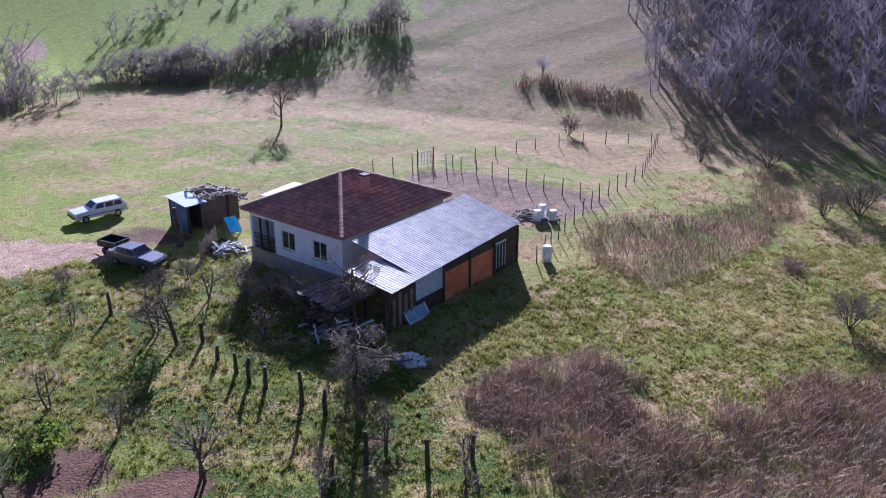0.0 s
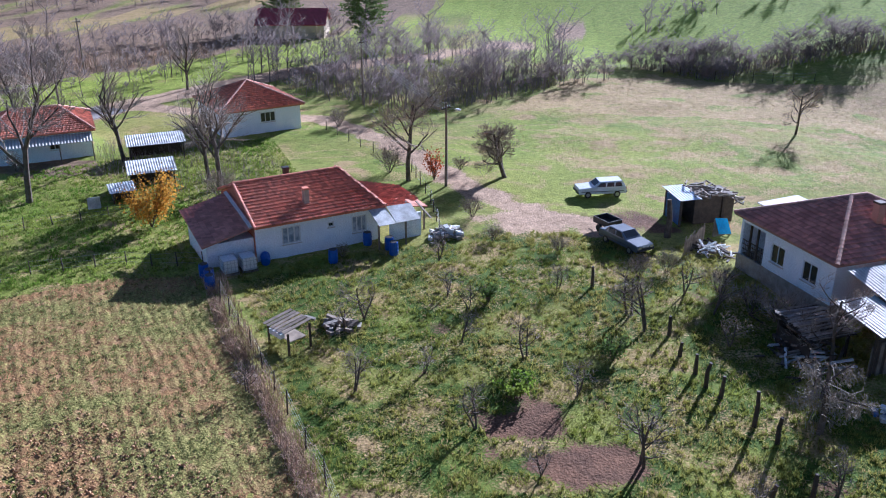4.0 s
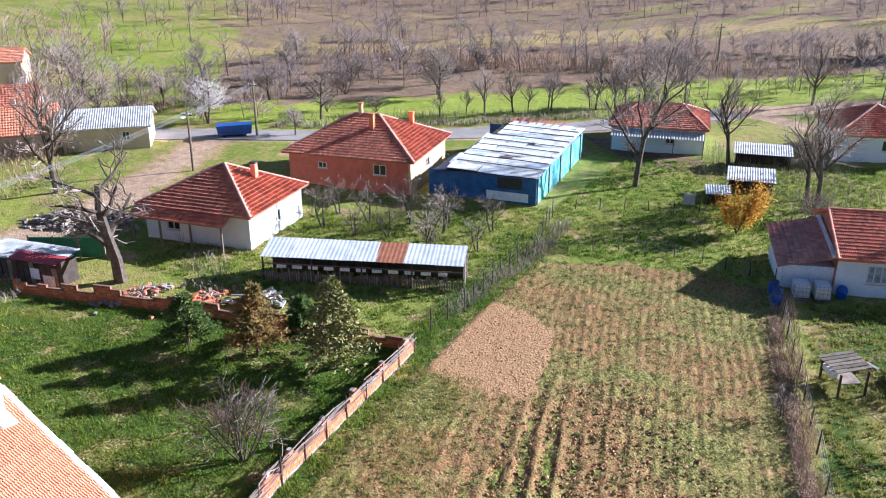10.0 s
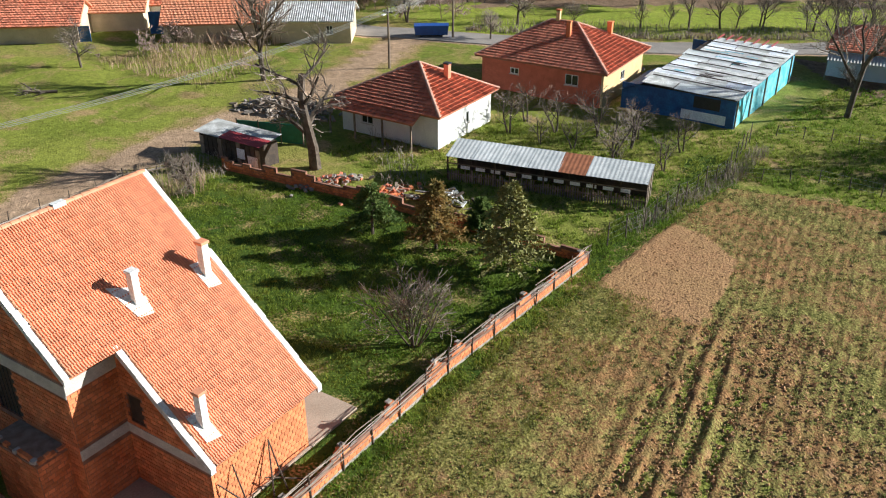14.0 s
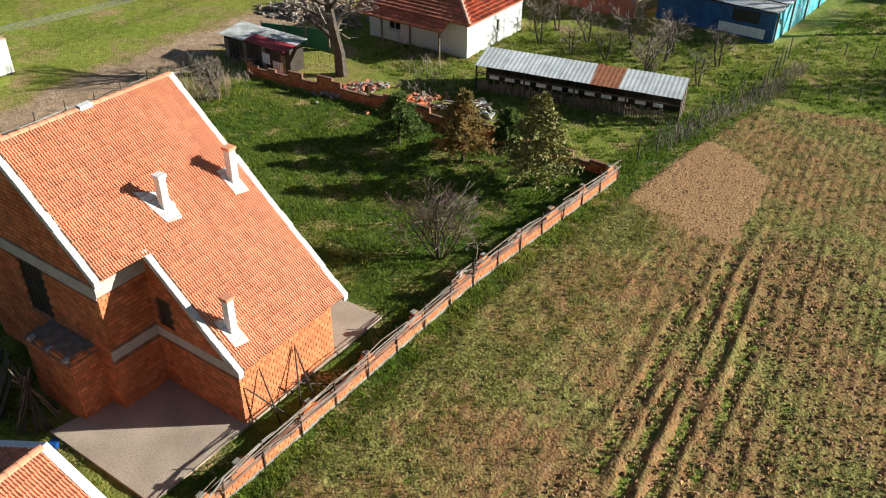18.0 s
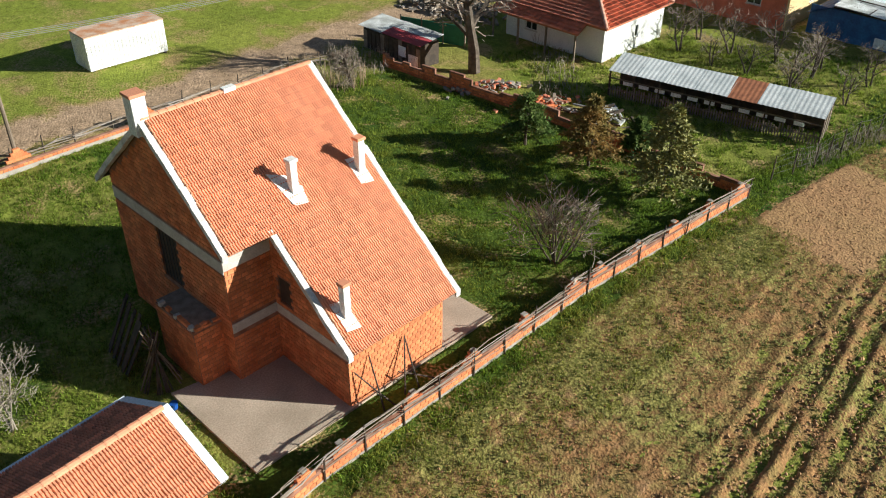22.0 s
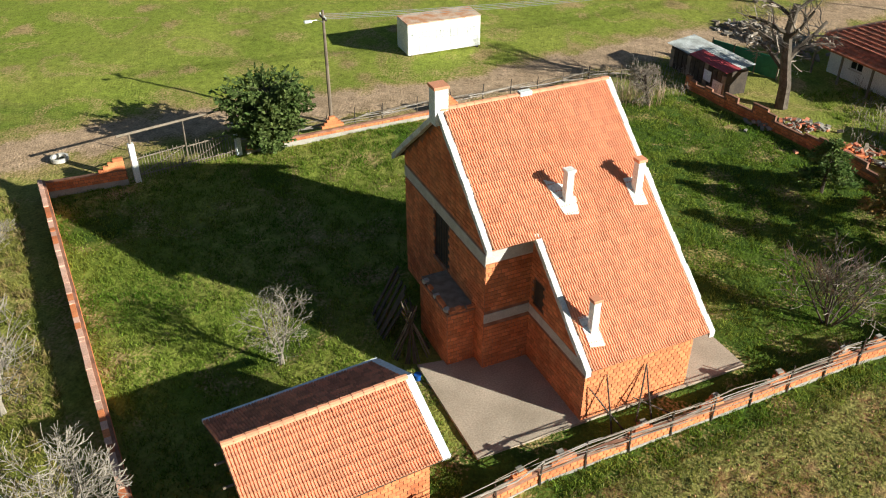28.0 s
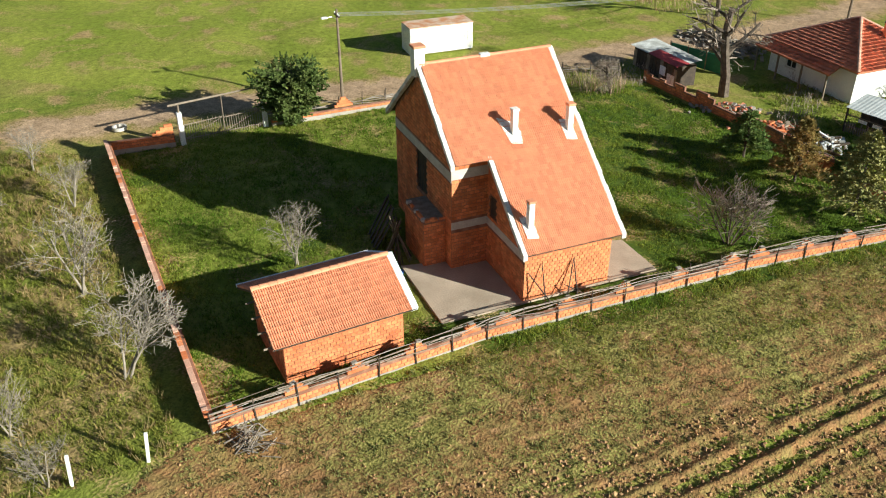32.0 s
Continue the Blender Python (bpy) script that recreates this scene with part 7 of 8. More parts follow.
def yard_gate():
    g = thing("yard_gate", -44.1, -21.3, math.degrees(math.atan2(5.2, -3.7)), 0, "stick-built double gate between white posts under a pole lintel", "gate")
    for x in (0.0, 6.4):
        part("gate_post", boxed(x - 0.17, x + 0.17, -0.17, 0.17, -0.1, 2.5, bevel=0.02), M_WHITE, g)
        stick(g, "post_stub", (x, 0, 2.5), (x + 0.03, 0, 3.15), 0.08, M_WOOD)
    stick(g, "lintel", (-0.7, 0, 3.12), (7.3, 0.1, 3.3), 0.085, M_WOOD, 0.05, 7)
    stick(g, "prop", (3.2, 0, 1.6), (3.25, 0.05, 3.2), 0.05, M_WOOD)
    for x0, x1 in ((0.25, 3.15), (3.25, 6.15)):
        leaf = part("gate_leaf", tubed([(x0, 0, 0.35), (x1, 0, 0.35)], 0.045), M_WOOD, g)
        stick(leaf, "rail", (x0, 0, 1.45), (x1, 0, 1.55), 0.045, M_WOOD)
        stick(leaf, "brace", (x0, 0.03, 0.35), (x1, 0.03, 1.5), 0.04, M_WOOD)
        n = 17
        for i in range(n):
            x = x0 + (x1 - x0) * i / (n - 1)
            stick(leaf, "paling", (x, -0.05, 0.12), (x + rw.uniform(-.05, .05), -0.05, 1.45 + rw.uniform(0, 0.35)), 0.026, M_WOOD, 0.02)


yard_gate()


def wire_fence(name, line, label, step=2.6, h=1.3, wires=4, material=None):
    f = thing(name, 0, 0, 0, 0, label, "fence")
    tops = []
    for a, b in zip(line, line[1:]):
        L = math.hypot(b[0] - a[0], b[1] - a[1])
        k = max(1, round(L / step))
        for i in range(k + (b == line[-1])):
            x, y = lerp(a, b, i / k)
            z = float(height(np.array(x), np.array(y)))
            hh = h * rw.uniform(0.85, 1.15)
            tx, ty = x + rw.uniform(-.08, .08), y + rw.uniform(-.08, .08)
            stick(f, "post", (x, y, z - 0.15), (tx, ty, z + hh), 0.05, material or M_DARKW, 0.015)
            tops.append((tx, ty, z, hh))
    for j in range(wires):
        s = 0.25 + 0.7 * j / max(1, wires - 1)
        part("wire", tubed([(p[0], p[1], p[2] + p[3] * s) for p in tops], 0.006, 3), M_CABLE, f)
    return f


wire_fence("wire_fence", [(-24.0, 51.0), (-18.4, 43.0), (-14.3, 36.8), (-10.9, 31.6), (-3.5, 18.5)], "old wire fence on leaning stakes beside the field")
wire_fence("wire_fence", [(-36.6, 31.5), (-37.3, 35.0), (-40.0, 42.0), (-41.2, 46.0), (-45.5, 53.0)], "wire fence with leaning stakes beside the gardens", 1.5, 1.6)
wire_fence("wire_fence", [(-40.6, 46.2), (-37.0, 51.0), (-31.3, 53.6), (-25.8, 54.0)], "thin wire fence at the field's far end", 2.2, 1.0, 3)
wire_fence("wire_fence", [(-45.5, 56.0), (-41.0, 60.5), (-35.5, 63.5)], "thin wire fence before the garden", 2.2, 1.0, 3)
wire_fence("wire_fence", [(29.5, 50.0), (34.8, 54.4), (41.3, 59.0), (49.4, 63.5), (58, 72)], "stake fence above the slope", 1.8, 1.5)
wire_fence("wire_fence", [(26.9, 75.0), (32.7, 74.3), (34.8, 72.3), (37.1, 67.2), (39.5, 62.0), (41.3, 59.0)], "stake fence round the vegetable plot", 1.8, 1.6)
wire_fence("wire_fence", [(34.8, 74.0), (46, 77), (58, 73)], "stake fence across the dry meadow", 2.6, 1.3, 3)
wire_fence("wire_fence", [(9, 133), (20, 126), (32, 121)], "stake fence along the green field", 2.5, 1.3, 3)
wire_fence("wire_fence", [(-27, 92), (-20, 84), (-15, 78), (-12, 70), (-9.5, 60)], "leaning fence beside the dirt track", 2.4, 1.2, 3)


def power_pole(x, y, h, label, yaw=0.0, lamp=False):
    p = thing("power_pole", x, y, yaw, float(height(np.array(x, float), np.array(y, float))), label, "pole", "power poles")
    part("mast", tubed([(0, 0, -0.2), (0.03, 0, h * 0.5), (0, 0, h)], [0.14, 0.115, 0.085], 8), M_POLE, p)
    arm = part("crossarm", boxed(-0.6, 0.6, -0.05, 0.05, h - 0.55, h - 0.45), M_DARKW, p)
    for s in (-0.52, -0.2, 0.2, 0.52):
        part("insulator", tubed([(s, 0, h - 0.45), (s, 0, h - 0.38), (s, 0, h - 0.3)], [0.02, 0.045, 0.03], 6), M_WHITE, arm)
    if lamp:
        part("lamp_arm", tubed([(0, 0, h - 0.8), (0.2, -0.5, h - 0.5), (0.25, -0.9, h - 0.5)], 0.025), M_STEEL, p)
        part("lamp_head", boxed(0.12, 0.38, -1.35, -0.85, h - 0.58, h - 0.44, bevel=0.03), M_WHITE, p)
    return p


power_pole(-52.7, -11.0, 7.8, "wooden power pole with a street lamp beside the track", 30, True)
power_pole(-78.9, 36.7, 6.2, "wooden power pole behind the white house", 30, True)
power_pole(-86.6, 48.5, 6.4, "wooden power pole beside the road", 30)
power_pole(-11.2, 74.1, 7.6, "wooden power pole with a street lamp", 60, True)
power_pole(-25.6, 104.4, 8.1, "dark wooden power pole by the track", 60)
power_pole(-58.5, 92.0, 7.5, "wooden power pole at the roadside", 60)
power_pole(-70.0, 118.0, 8.0, "wooden power pole in the brown field", 60)


def cable(name, a, b, sag, label):
    c = new(name)
    tagged(c, label, "cable")
    for off in (-0.5, -0.18, 0.2, 0.5):
        d = Vector((b[0] - a[0], b[1] - a[1], 0)).normalized()
        n = Vector((-d.y, d.x, 0)) * off
        pts = []
        for i in range(13):
            s = i / 12
            p = Vector(lerp(a, b, s)) + n
            p.z -= sag * 4 * s * (1 - s)
            pts.append(p)
        part("wire", tubed(pts, 0.018, 3), M_CABLE, c)


cable("overhead_cable", (-52.7, -11.0, 7.45), (-78.9, 36.7, 5.9), 1.0, "four thin overhead wires between power poles")
cable("overhead_cable", (-78.9, 36.7, 5.9), (-86.6, 48.5, 6.1), 0.3, "four thin overhead wires between power poles")
cable("overhead_cable", (-11.2, 74.1, 7.2), (-25.6, 104.4, 7.7), 0.7, "four thin overhead wires between power poles")

for x_, y_, h_ in ((6.6, 43.7, 1.2), (7.0, 42.4, 1.5), (8.8, 38.9, 2.0), (5.7, 48.2, 1.2), (7.6, 41.4, 1.3), (1.3, 54.3, 1.5), (9.6, 37.5, 1.6), (10.0, 33.0, 1.7), (8.2, 32.4, 1.5), (12.4, 31.5, 1.6), (14.5, 31.2, 1.4), (6.0, 45.6, 0.9)):
    s_ = thing("wooden_post", x_, y_, rw.uniform(0, 360), 0, "dark weathered wooden post in the grass", "post", "orchard posts")
    part("stake", tubed([(0, 0, -0.15), (0.03, 0.02, h_ * 0.6), (rw.uniform(-.1, .1), 0.05, h_)], [0.13, 0.11, 0.09], 7), M_DARKW, s_)
for x_, y_ in ((-10.9, -14.0), (-12.4, -11.4)):
    s_ = thing("white_post", x_, y_, 0, 0, "white-painted leaning concrete post", "post", "white posts")
    part("post", boxed(-0.07, 0.07, -0.07, 0.07, -0.15, 1.9, m=pose(0, 0, 0, -6, 8, 20), bevel=0.01), M_WHITE, s_)

# ---- village and outlying buildings ----
def gable_house(name, x, y, yaw, L, W, hw, hr, wall_mat, roof_mat, label, windows=(), tiles=True, ov=0.4, chimneys=()):
    """Local x along the ridge, y across; centre of the plan at (x, y)."""
    h = thing(name, x, y, yaw, float(height(np.array(x, float), np.array(y, float))), label, "house")
    a, b, c, d = (-L / 2, -W / 2), (L / 2, -W / 2), (L / 2, W / 2), (-L / 2, W / 2)
    f = [w[1:5] for w in windows if w[0] == "f"]
    l = [w[1:5] for w in windows if w[0] == "l"]
    wall_with(h, "wall", a, b, -1.0, hw, wall_mat, f)
    wall_with(h, "wall", (b[0], b[1] + 0.2), c, -1.0, hw, wall_mat, tops=[(0, hw), (W / 2 - 0.2, hr - 0.1), (W - 0.2, hw)])
    wall_with(h, "wall", c, d, -1.0, hw, wall_mat)
    wall_with(h, "wall", d, (a[0], a[1] + 0.2), -1.0, hw, wall_mat, l, tops=[(0, hw), (W / 2, hr - 0.1), (W - 0.2, hw)])
    for o in f:
        window(h, a, b, o)
    for o in l:
        window(h, d, a, o)
    x0, x1 = -L / 2 - ov, L / 2 + ov
    k = (hr - hw) / (W / 2)
    e = hw - ov * k
    s = [((x0, -W / 2 - ov, e), (x1, -W / 2 - ov, e), (x0, 0, hr), (x1, 0, hr)), ((x1, W / 2 + ov, e), (x0, W / 2 + ov, e), (x1, 0, hr), (x0, 0, hr))]
    for p, q, u, v in s:
        part("roof_deck", prism([p, q, v, u], 0.1), roof_mat, h)
        if tiles:
            tiled(h, p, q, u, v, roof_mat, step=0.4, width=0.3)
        else:
            corrugated(h, (p[0], p[1], p[2] + 0.05), (q[0], q[1], q[2] + 0.05), (v[0], v[1], v[2] + 0.05), (u[0], u[1], u[2] + 0.05), roof_mat, 0.25, 0.03)
    if tiles:
        ridge_caps(h, (x0, 0, hr + 0.08), (x1, 0, hr + 0.08), roof_mat, 0.13, 0.42)
    for c_ in chimneys:
        chimney(h, *c_)
    return h


M_CREAM = mat("cream_plaster", (0.66, 0.54, 0.38), (0.56, 0.45, 0.31), 0.8, 0.85, 0.15)
gable_house("metal_roofed_house", -95.4, 35.0, 61, 9.0, 6.4, 2.6, 3.9, M_CREAM, M_TINOLD, "cream house with a grey sheet-metal roof", [("f", 6.2, 7.0, 0.9, 1.9)], False)
gable_house("village_house", -101.5, 25.5, 66, 11.5, 7.0, 2.4, 4.6, M_CREAM, M_TILE, "low village house with an orange tiled roof", chimneys=[(1.5, 1.0, 3.8, 5.2, 0.5, M_WHITE, M_TILE)])
gable_house("village_house", -112.5, 26.0, 66, 14.0, 8.0, 2.6, 5.0, M_WHITE, M_TILE_OLD, "village house with a dark red tiled roof", chimneys=[(-3.0, 1.0, 4.2, 5.9, 0.45, M_WHITE, M_WHITE), (2.5, 1.0, 4.2, 5.9, 0.45, M_WHITE, M_WHITE), (5.5, 1.5, 4.0, 5.6, 0.45, M_WHITE, M_WHITE)])
gable_house("village_house", -113.0, 15.0, 66, 10.0, 7.5, 2.6, 4.8, M_CREAM, M_TILE, "village house with a bright orange tiled roof")
gable_house("village_barn", -110.5, 7.6, 66, 9.0, 7.0, 2.2, 4.2, M_CREAM, M_TILE_OLD, "village barn with a red tiled roof and blue sheeting")
gable_house("village_barn", -118.5, 3.0, 66, 7.0, 6.0, 2.2, 4.0, M_CREAM, M_TILE_OLD, "small barn with a red tiled roof")
gable_house("white_village_house", -131.0, 9.2, 61, 10.0, 8.0, 4.8, 7.0, M_WHITE, M_TILE_OLD, "two-storey white village house with a red tiled roof", [("f", 1.0, 1.8, 3.0, 4.2), ("f", 3.0, 3.8, 3.0, 4.2), ("f", 6.0, 6.8, 1.0, 2.4)])
gable_house("yellow_village_house", -128.5, 18.5, 61, 9.0, 7.0, 3.4, 4.8, M_YELLOWP, M_TINOLD, "yellow village house with a pale metal roof", [("f", 6.0, 6.9, 1.5, 2.6)], False)
gable_house("far_house", -146.0, 22.5, 40, 8.0, 7.0, 3.5, 5.6, M_WHITE, M_DARK, "far white house with a dark roof", tiles=False)
gable_house("far_house", -141.0, 27.5, 61, 7.0, 6.0, 3.8, 5.4, M_WHITE, M_REDTIN, "far white house with a red roof", tiles=False)
gable_house("far_house", -141.0, 37.5, 61, 6.0, 6.0, 3.6, 5.0, M_CREAM, M_TILE, "far cream house with an orange roof")
gable_house("far_farm", -50.5, 157.5, 8, 12.0, 8.0, 2.6, 4.8, M_CREAM, M_REDTIN, "far farm building with a red roof", tiles=False)
bt = thing("blue_sheeting", -105.3, 19.8, 66, 0, "blue tarpaulin hung on a village barn", "tarpaulin")
part("sheet", boxed(-1.6, 1.6, -0.05, 0.05, 0, 2.6), M_TARP, bt)
bt = thing("blue_sheeting", -106.4, 8.8, 66, 0, "blue tarpaulin hung on a village barn", "tarpaulin")
part("sheet", boxed(-4.0, 3.0, -0.05, 0.05, 0, 1.9), M_TARP, bt)


def red_shed():
    h = thing("low_shed", -64.7, 13.4, 27.7, 0, "low plank shed with a red and pale sheet roof", "shed")
    part("wall", boxed(0.1, 6.5, 0.15, 2.1, -0.1, 1.75), M_DARKW, h)
    for i in range(13):
        part("plank", boxed(0.12 + i * 0.5, 0.52 + i * 0.5, 0.09, 0.145, -0.05, 1.5 + 0.12 * (i % 3)), M_DARKW if i % 4 else M_WOOD, h)
    part("pale_panel", boxed(4.2, 5.0, 0.05, 0.085, 0.5, 1.3), M_BLUEW, h)
    part("white_cover", boxed(5.3, 6.3, 0.04, 0.085, 0.0, 0.9), M_WHITE, h)
    corrugated(h, (-0.2, -0.15, 1.85), (2.6, -0.15, 1.85), (2.6, 2.4, 2.15), (-0.2, 2.4, 2.15), M_TINOLD, 0.2, 0.015)
    corrugated(h, (2.5, -0.15, 1.88), (6.8, -0.15, 1.9), (6.8, 1.2, 2.06), (2.5, 1.2, 2.04), M_REDTIN, 0.2, 0.015)
    corrugated(h, (2.5, 1.15, 2.04), (6.8, 1.15, 2.06), (6.8, 2.4, 2.2), (2.5, 2.4, 2.18), M_TINOLD, 0.2, 0.015)
    g = thing("green_sheet_fence", -66.2, 17.0, 47, 0, "green sheet-metal fence behind the low shed", "fence")
    for i in range(3):
        part("panel", boxed(i * 1.9 + 0.06, i * 1.9 + 1.84, -0.03, 0.03, 0.1, 1.7), M_GREENP, g)
    for i in range(4):
        part("post", boxed(i * 1.9 - 0.05, i * 1.9 + 0.05, -0.05, 0.05, -0.1, 1.85), M_WOOD, g)


red_shed()


def dumpster():
    d = thing("blue_trailer_bin", -88.3, 46.6, 62, 0, "long blue metal bin at the roadside", "bin")
    bm = boxed(-2.0, 2.0, -0.8, 0.8, 0.45, 1.5)
    for v in bm.verts:
        if v.co.z < 1:
            v.co.x *= 0.93
            v.co.y *= 0.9
    part("tub", bm, M_BLUEP, d)
    for i in range(7):
        part("rib", boxed(-1.8 + i * 0.6, -1.74 + i * 0.6, -0.85, -0.8, 0.5, 1.5), M_BLUEP, d)
    for x in (-1.2, 1.2):
        part("skid", boxed(x - 0.1, x + 0.1, -0.6, 0.6, -0.05, 0.45), M_DARK, d)


dumpster()


def car(name, x, y, yaw, paint, label, wagon=True):
    c = thing(name, x, y, yaw, 0, label, "car")
    prof = [(-2.1, 0.42), (-2.15, 0.68), (-2.08, 0.86), (-0.85, 0.95), (-0.25, 1.40), (1.72, 1.44), (2.05, 0.95), (2.12, 0.62), (2.08, 0.40)] if wagon else \
           [(-2.1, 0.42), (-2.15, 0.66), (-2.08, 0.84), (-0.85, 0.93), (-0.20, 1.36), (1.05, 1.38), (1.55, 0.98), (2.08, 0.92), (2.12, 0.62), (2.08, 0.40)]
    bm = bmesh.new()
    rows = []
    for y_, f in ((-0.80, 0.0), (-0.74, 1.0), (0.74, 1.0), (0.80, 0.0)):
        rows.append([bm.verts.new((px, (y_ if pz < 1.0 else y_ * 0.84), pz - (0.05 if f == 0 else 0))) for px, pz in prof])
    for a, b in zip(rows, rows[1:]):
        for i in range(len(prof)):
            j = (i + 1) % len(prof)
            bm.faces.new((a[i], a[j], b[j], b[i]))
    bm.faces.new(rows[0])
    bm.faces.new(rows[-1][::-1])
    part("body", bm, paint, c)
    p3, p4 = prof[3], prof[4]
    part("windscreen", prism([(p3[0] + 0.12, -0.60, p3[1] + 0.10), (p3[0] + 0.12, 0.60, p3[1] + 0.10), (p4[0] - 0.04, 0.55, p4[1] - 0.01), (p4[0] - 0.04, -0.55, p4[1] - 0.01)], 0.02), M_GLASS, c)
    q0, q1 = (prof[5], prof[6])
    part("rear_window", prism([(q0[0] + 0.05, -0.55, q0[1] - 0.02), (q0[0] + 0.05, 0.55, q0[1] - 0.02), (q1[0] - 0.02, 0.6, q1[1] + 0.12), (q1[0] - 0.02, -0.6, q1[1] + 0.12)], 0.02), M_GLASS, c)
    spans = ((-0.55, 0.25), (0.32, 1.0), (1.07, 1.62)) if wagon else ((-0.55, 0.25), (0.32, 1.05))
    for s in (-1, 1):
        for a, b in spans:
            t = 0.25 if a < -0.5 else 0.0
            u = 0.12 if b > 1.5 else 0.0
            pts = [(a, 0.795 * s, 0.98), (b + u, 0.795 * s, 0.98), (b, 0.70 * s, 1.32), (a + t + 0.12, 0.70 * s, 1.32)]
            part("side_window", prism(pts, 0.015), M_GLASS, c)
        part("sill_trim", boxed(-1.9, 1.9, 0.80 * s - 0.01, 0.80 * s + 0.015, 0.55, 0.60), M_DARK, c)
        part("headlight", boxed(-2.17, -2.12, 0.55 * s - 0.13, 0.55 * s + 0.13, 0.60, 0.76), M_STEEL, c)
        part("tail_light", boxed(2.08, 2.14, 0.62 * s - 0.1, 0.62 * s + 0.1, 0.65, 0.85), M_REDTIN, c)
        for wx in (-1.3, 1.3):
            w = part("wheel", tubed([(wx, 0.66 * s, 0.29), (wx, 0.83 * s, 0.29)], 0.29, 14), M_TYRE, c)
            part("rim", tubed([(wx, 0.80 * s, 0.29), (wx, 0.84 * s, 0.29)], 0.17, 10), M_STEEL, w)
    part("bumper", boxed(-2.22, -2.1, -0.78, 0.78, 0.42, 0.55, bevel=0.02), M_DARK, c)
    part("bumper", boxed(2.08, 2.2, -0.78, 0.78, 0.42, 0.55, bevel=0.02), M_DARK, c)
    return c


car("station_wagon", 2.4, 73.6, 15.4, M_CARW, "white old estate car parked on the grass")
car("saloon_car", 3.9, 61.9, 128, M_CARG, "dark grey saloon car parked on the dirt", False)


def cart():
    t = thing("trailer_cart", 2.7, 65.2, 128, 0, "small dark two-wheeled trailer behind a car", "trailer")
    part("bed", boxed(-0.9, 0.9, -0.65, 0.65, 0.5, 0.58), M_DARK, t)
    for b in ((-0.9, 0.9, -0.69, -0.65), (-0.9, 0.9, 0.65, 0.69), (0.86, 0.9, -0.65, 0.65), (-0.9, -0.86, -0.65, 0.65)):
        part("side_board", boxed(*b, 0.5, 1.0), M_DARK, t)
    for s in (-1, 1):
        part("wheel", tubed([(0, 0.72 * s, 0.3), (0, 0.9 * s, 0.3)], 0.3, 12), M_TYRE, t)
    part("drawbar", tubed([(0.9, 0, 0.5), (1.7, 0, 0.45)], 0.04), M_DARK, t)


cart()


def pile(name, x, y, w, d, h, n, materials, label, seed, length=(0.5, 1.4), thick=0.06):
    """Heap of loose sticks, boards or rubble."""
    r = random.Random(seed)
    t = thing(name, x, y, r.uniform(0, 360), 0, label, "pile")
    for i in range(n):
        px, py = r.gauss(0, w * 0.28), r.gauss(0, d * 0.28)
        z = h * max(0, 1 - abs(px) / (w * 0.6)) * max(0, 1 - abs(py) / (d * 0.6)) * r.random() + 0.02
        L, q = r.uniform(*length) / 2, thick * r.uniform(0.6, 1.4)
        m = pose(px, py, z + q, r.uniform(-14, 14), r.uniform(-20, 20), r.uniform(0, 180))
        part("piece", boxed(-L, L, -q * 1.4, q * 1.4, -q, q, m=m), materials[r.randrange(len(materials))], t)


def barrel(x, y, label="blue plastic barrel standing in the grass", material=None, h=0.95, r=0.3, lying=0.0, group="barrels by the cottage"):
    b = thing("barrel", x, y, rw.uniform(0, 360), 0 if not lying else r, label, "barrel", group)
    m = pose(0, 0, 0, lying, 0, 0)
    bm = bmesh.new()
    tube(bm, [m @ Vector((0, 0, z * h)) for z in (0, 0.08, 0.3, 0.34, 0.38, 0.62, 0.66, 0.7, 0.93, 1)], [r * k for k in (0.9, 0.97, 1, 1.06, 1, 1, 1.06, 1, 0.97, 0.9)], 14)
    part("drum", bm, material or M_BLUEP, b)
    part("lid", tubed([m @ Vector((0, 0, h)), m @ Vector((0, 0, h + 0.03))], r * 0.8, 12), M_DARK, b)


for x_, y_, l_ in ((-25.0, 52.3, 0), (-24.3, 51.5, 0), (-23.9, 50.6, 0), (-21.4, 54.6, 75), (-16.9, 56.0, 0), (-15.2, 59.6, 0), (-12.9, 58.0, 0), (-13.4, 58.9, 0)):
    barrel(x_, y_, lying=l_, h=1.0 if l_ == 0 else 0.9, r=0.34)


def ibc(x, y, yaw, label):
    t = thing("caged_tank", x, y, yaw, 0, label, "tank")
    part("tank", boxed(-0.5, 0.5, -0.6, 0.6, 0.15, 1.1, bevel=0.06), M_WHITE, t)
    bm = bmesh.new()
    box(bm, -0.55, 0.55, -0.65, 0.65, 0, 0.13)
    part("pallet", bm, M_WOOD, t)
    for z in (0.3, 0.6, 0.9, 1.12):
        part("cage_bar", tubed([(-0.54, -0.64, z), (0.54, -0.64, z), (0.54, 0.64, z), (-0.54, 0.64, z), (-0.54, -0.64, z)], 0.015, 4), M_STEEL, t)
    for i in range(5):
        part("cage_bar", tubed([(-0.52 + i * 0.26, -0.645, 0.1), (-0.52 + i * 0.26, -0.645, 1.13)], 0.014, 4), M_STEEL, t)


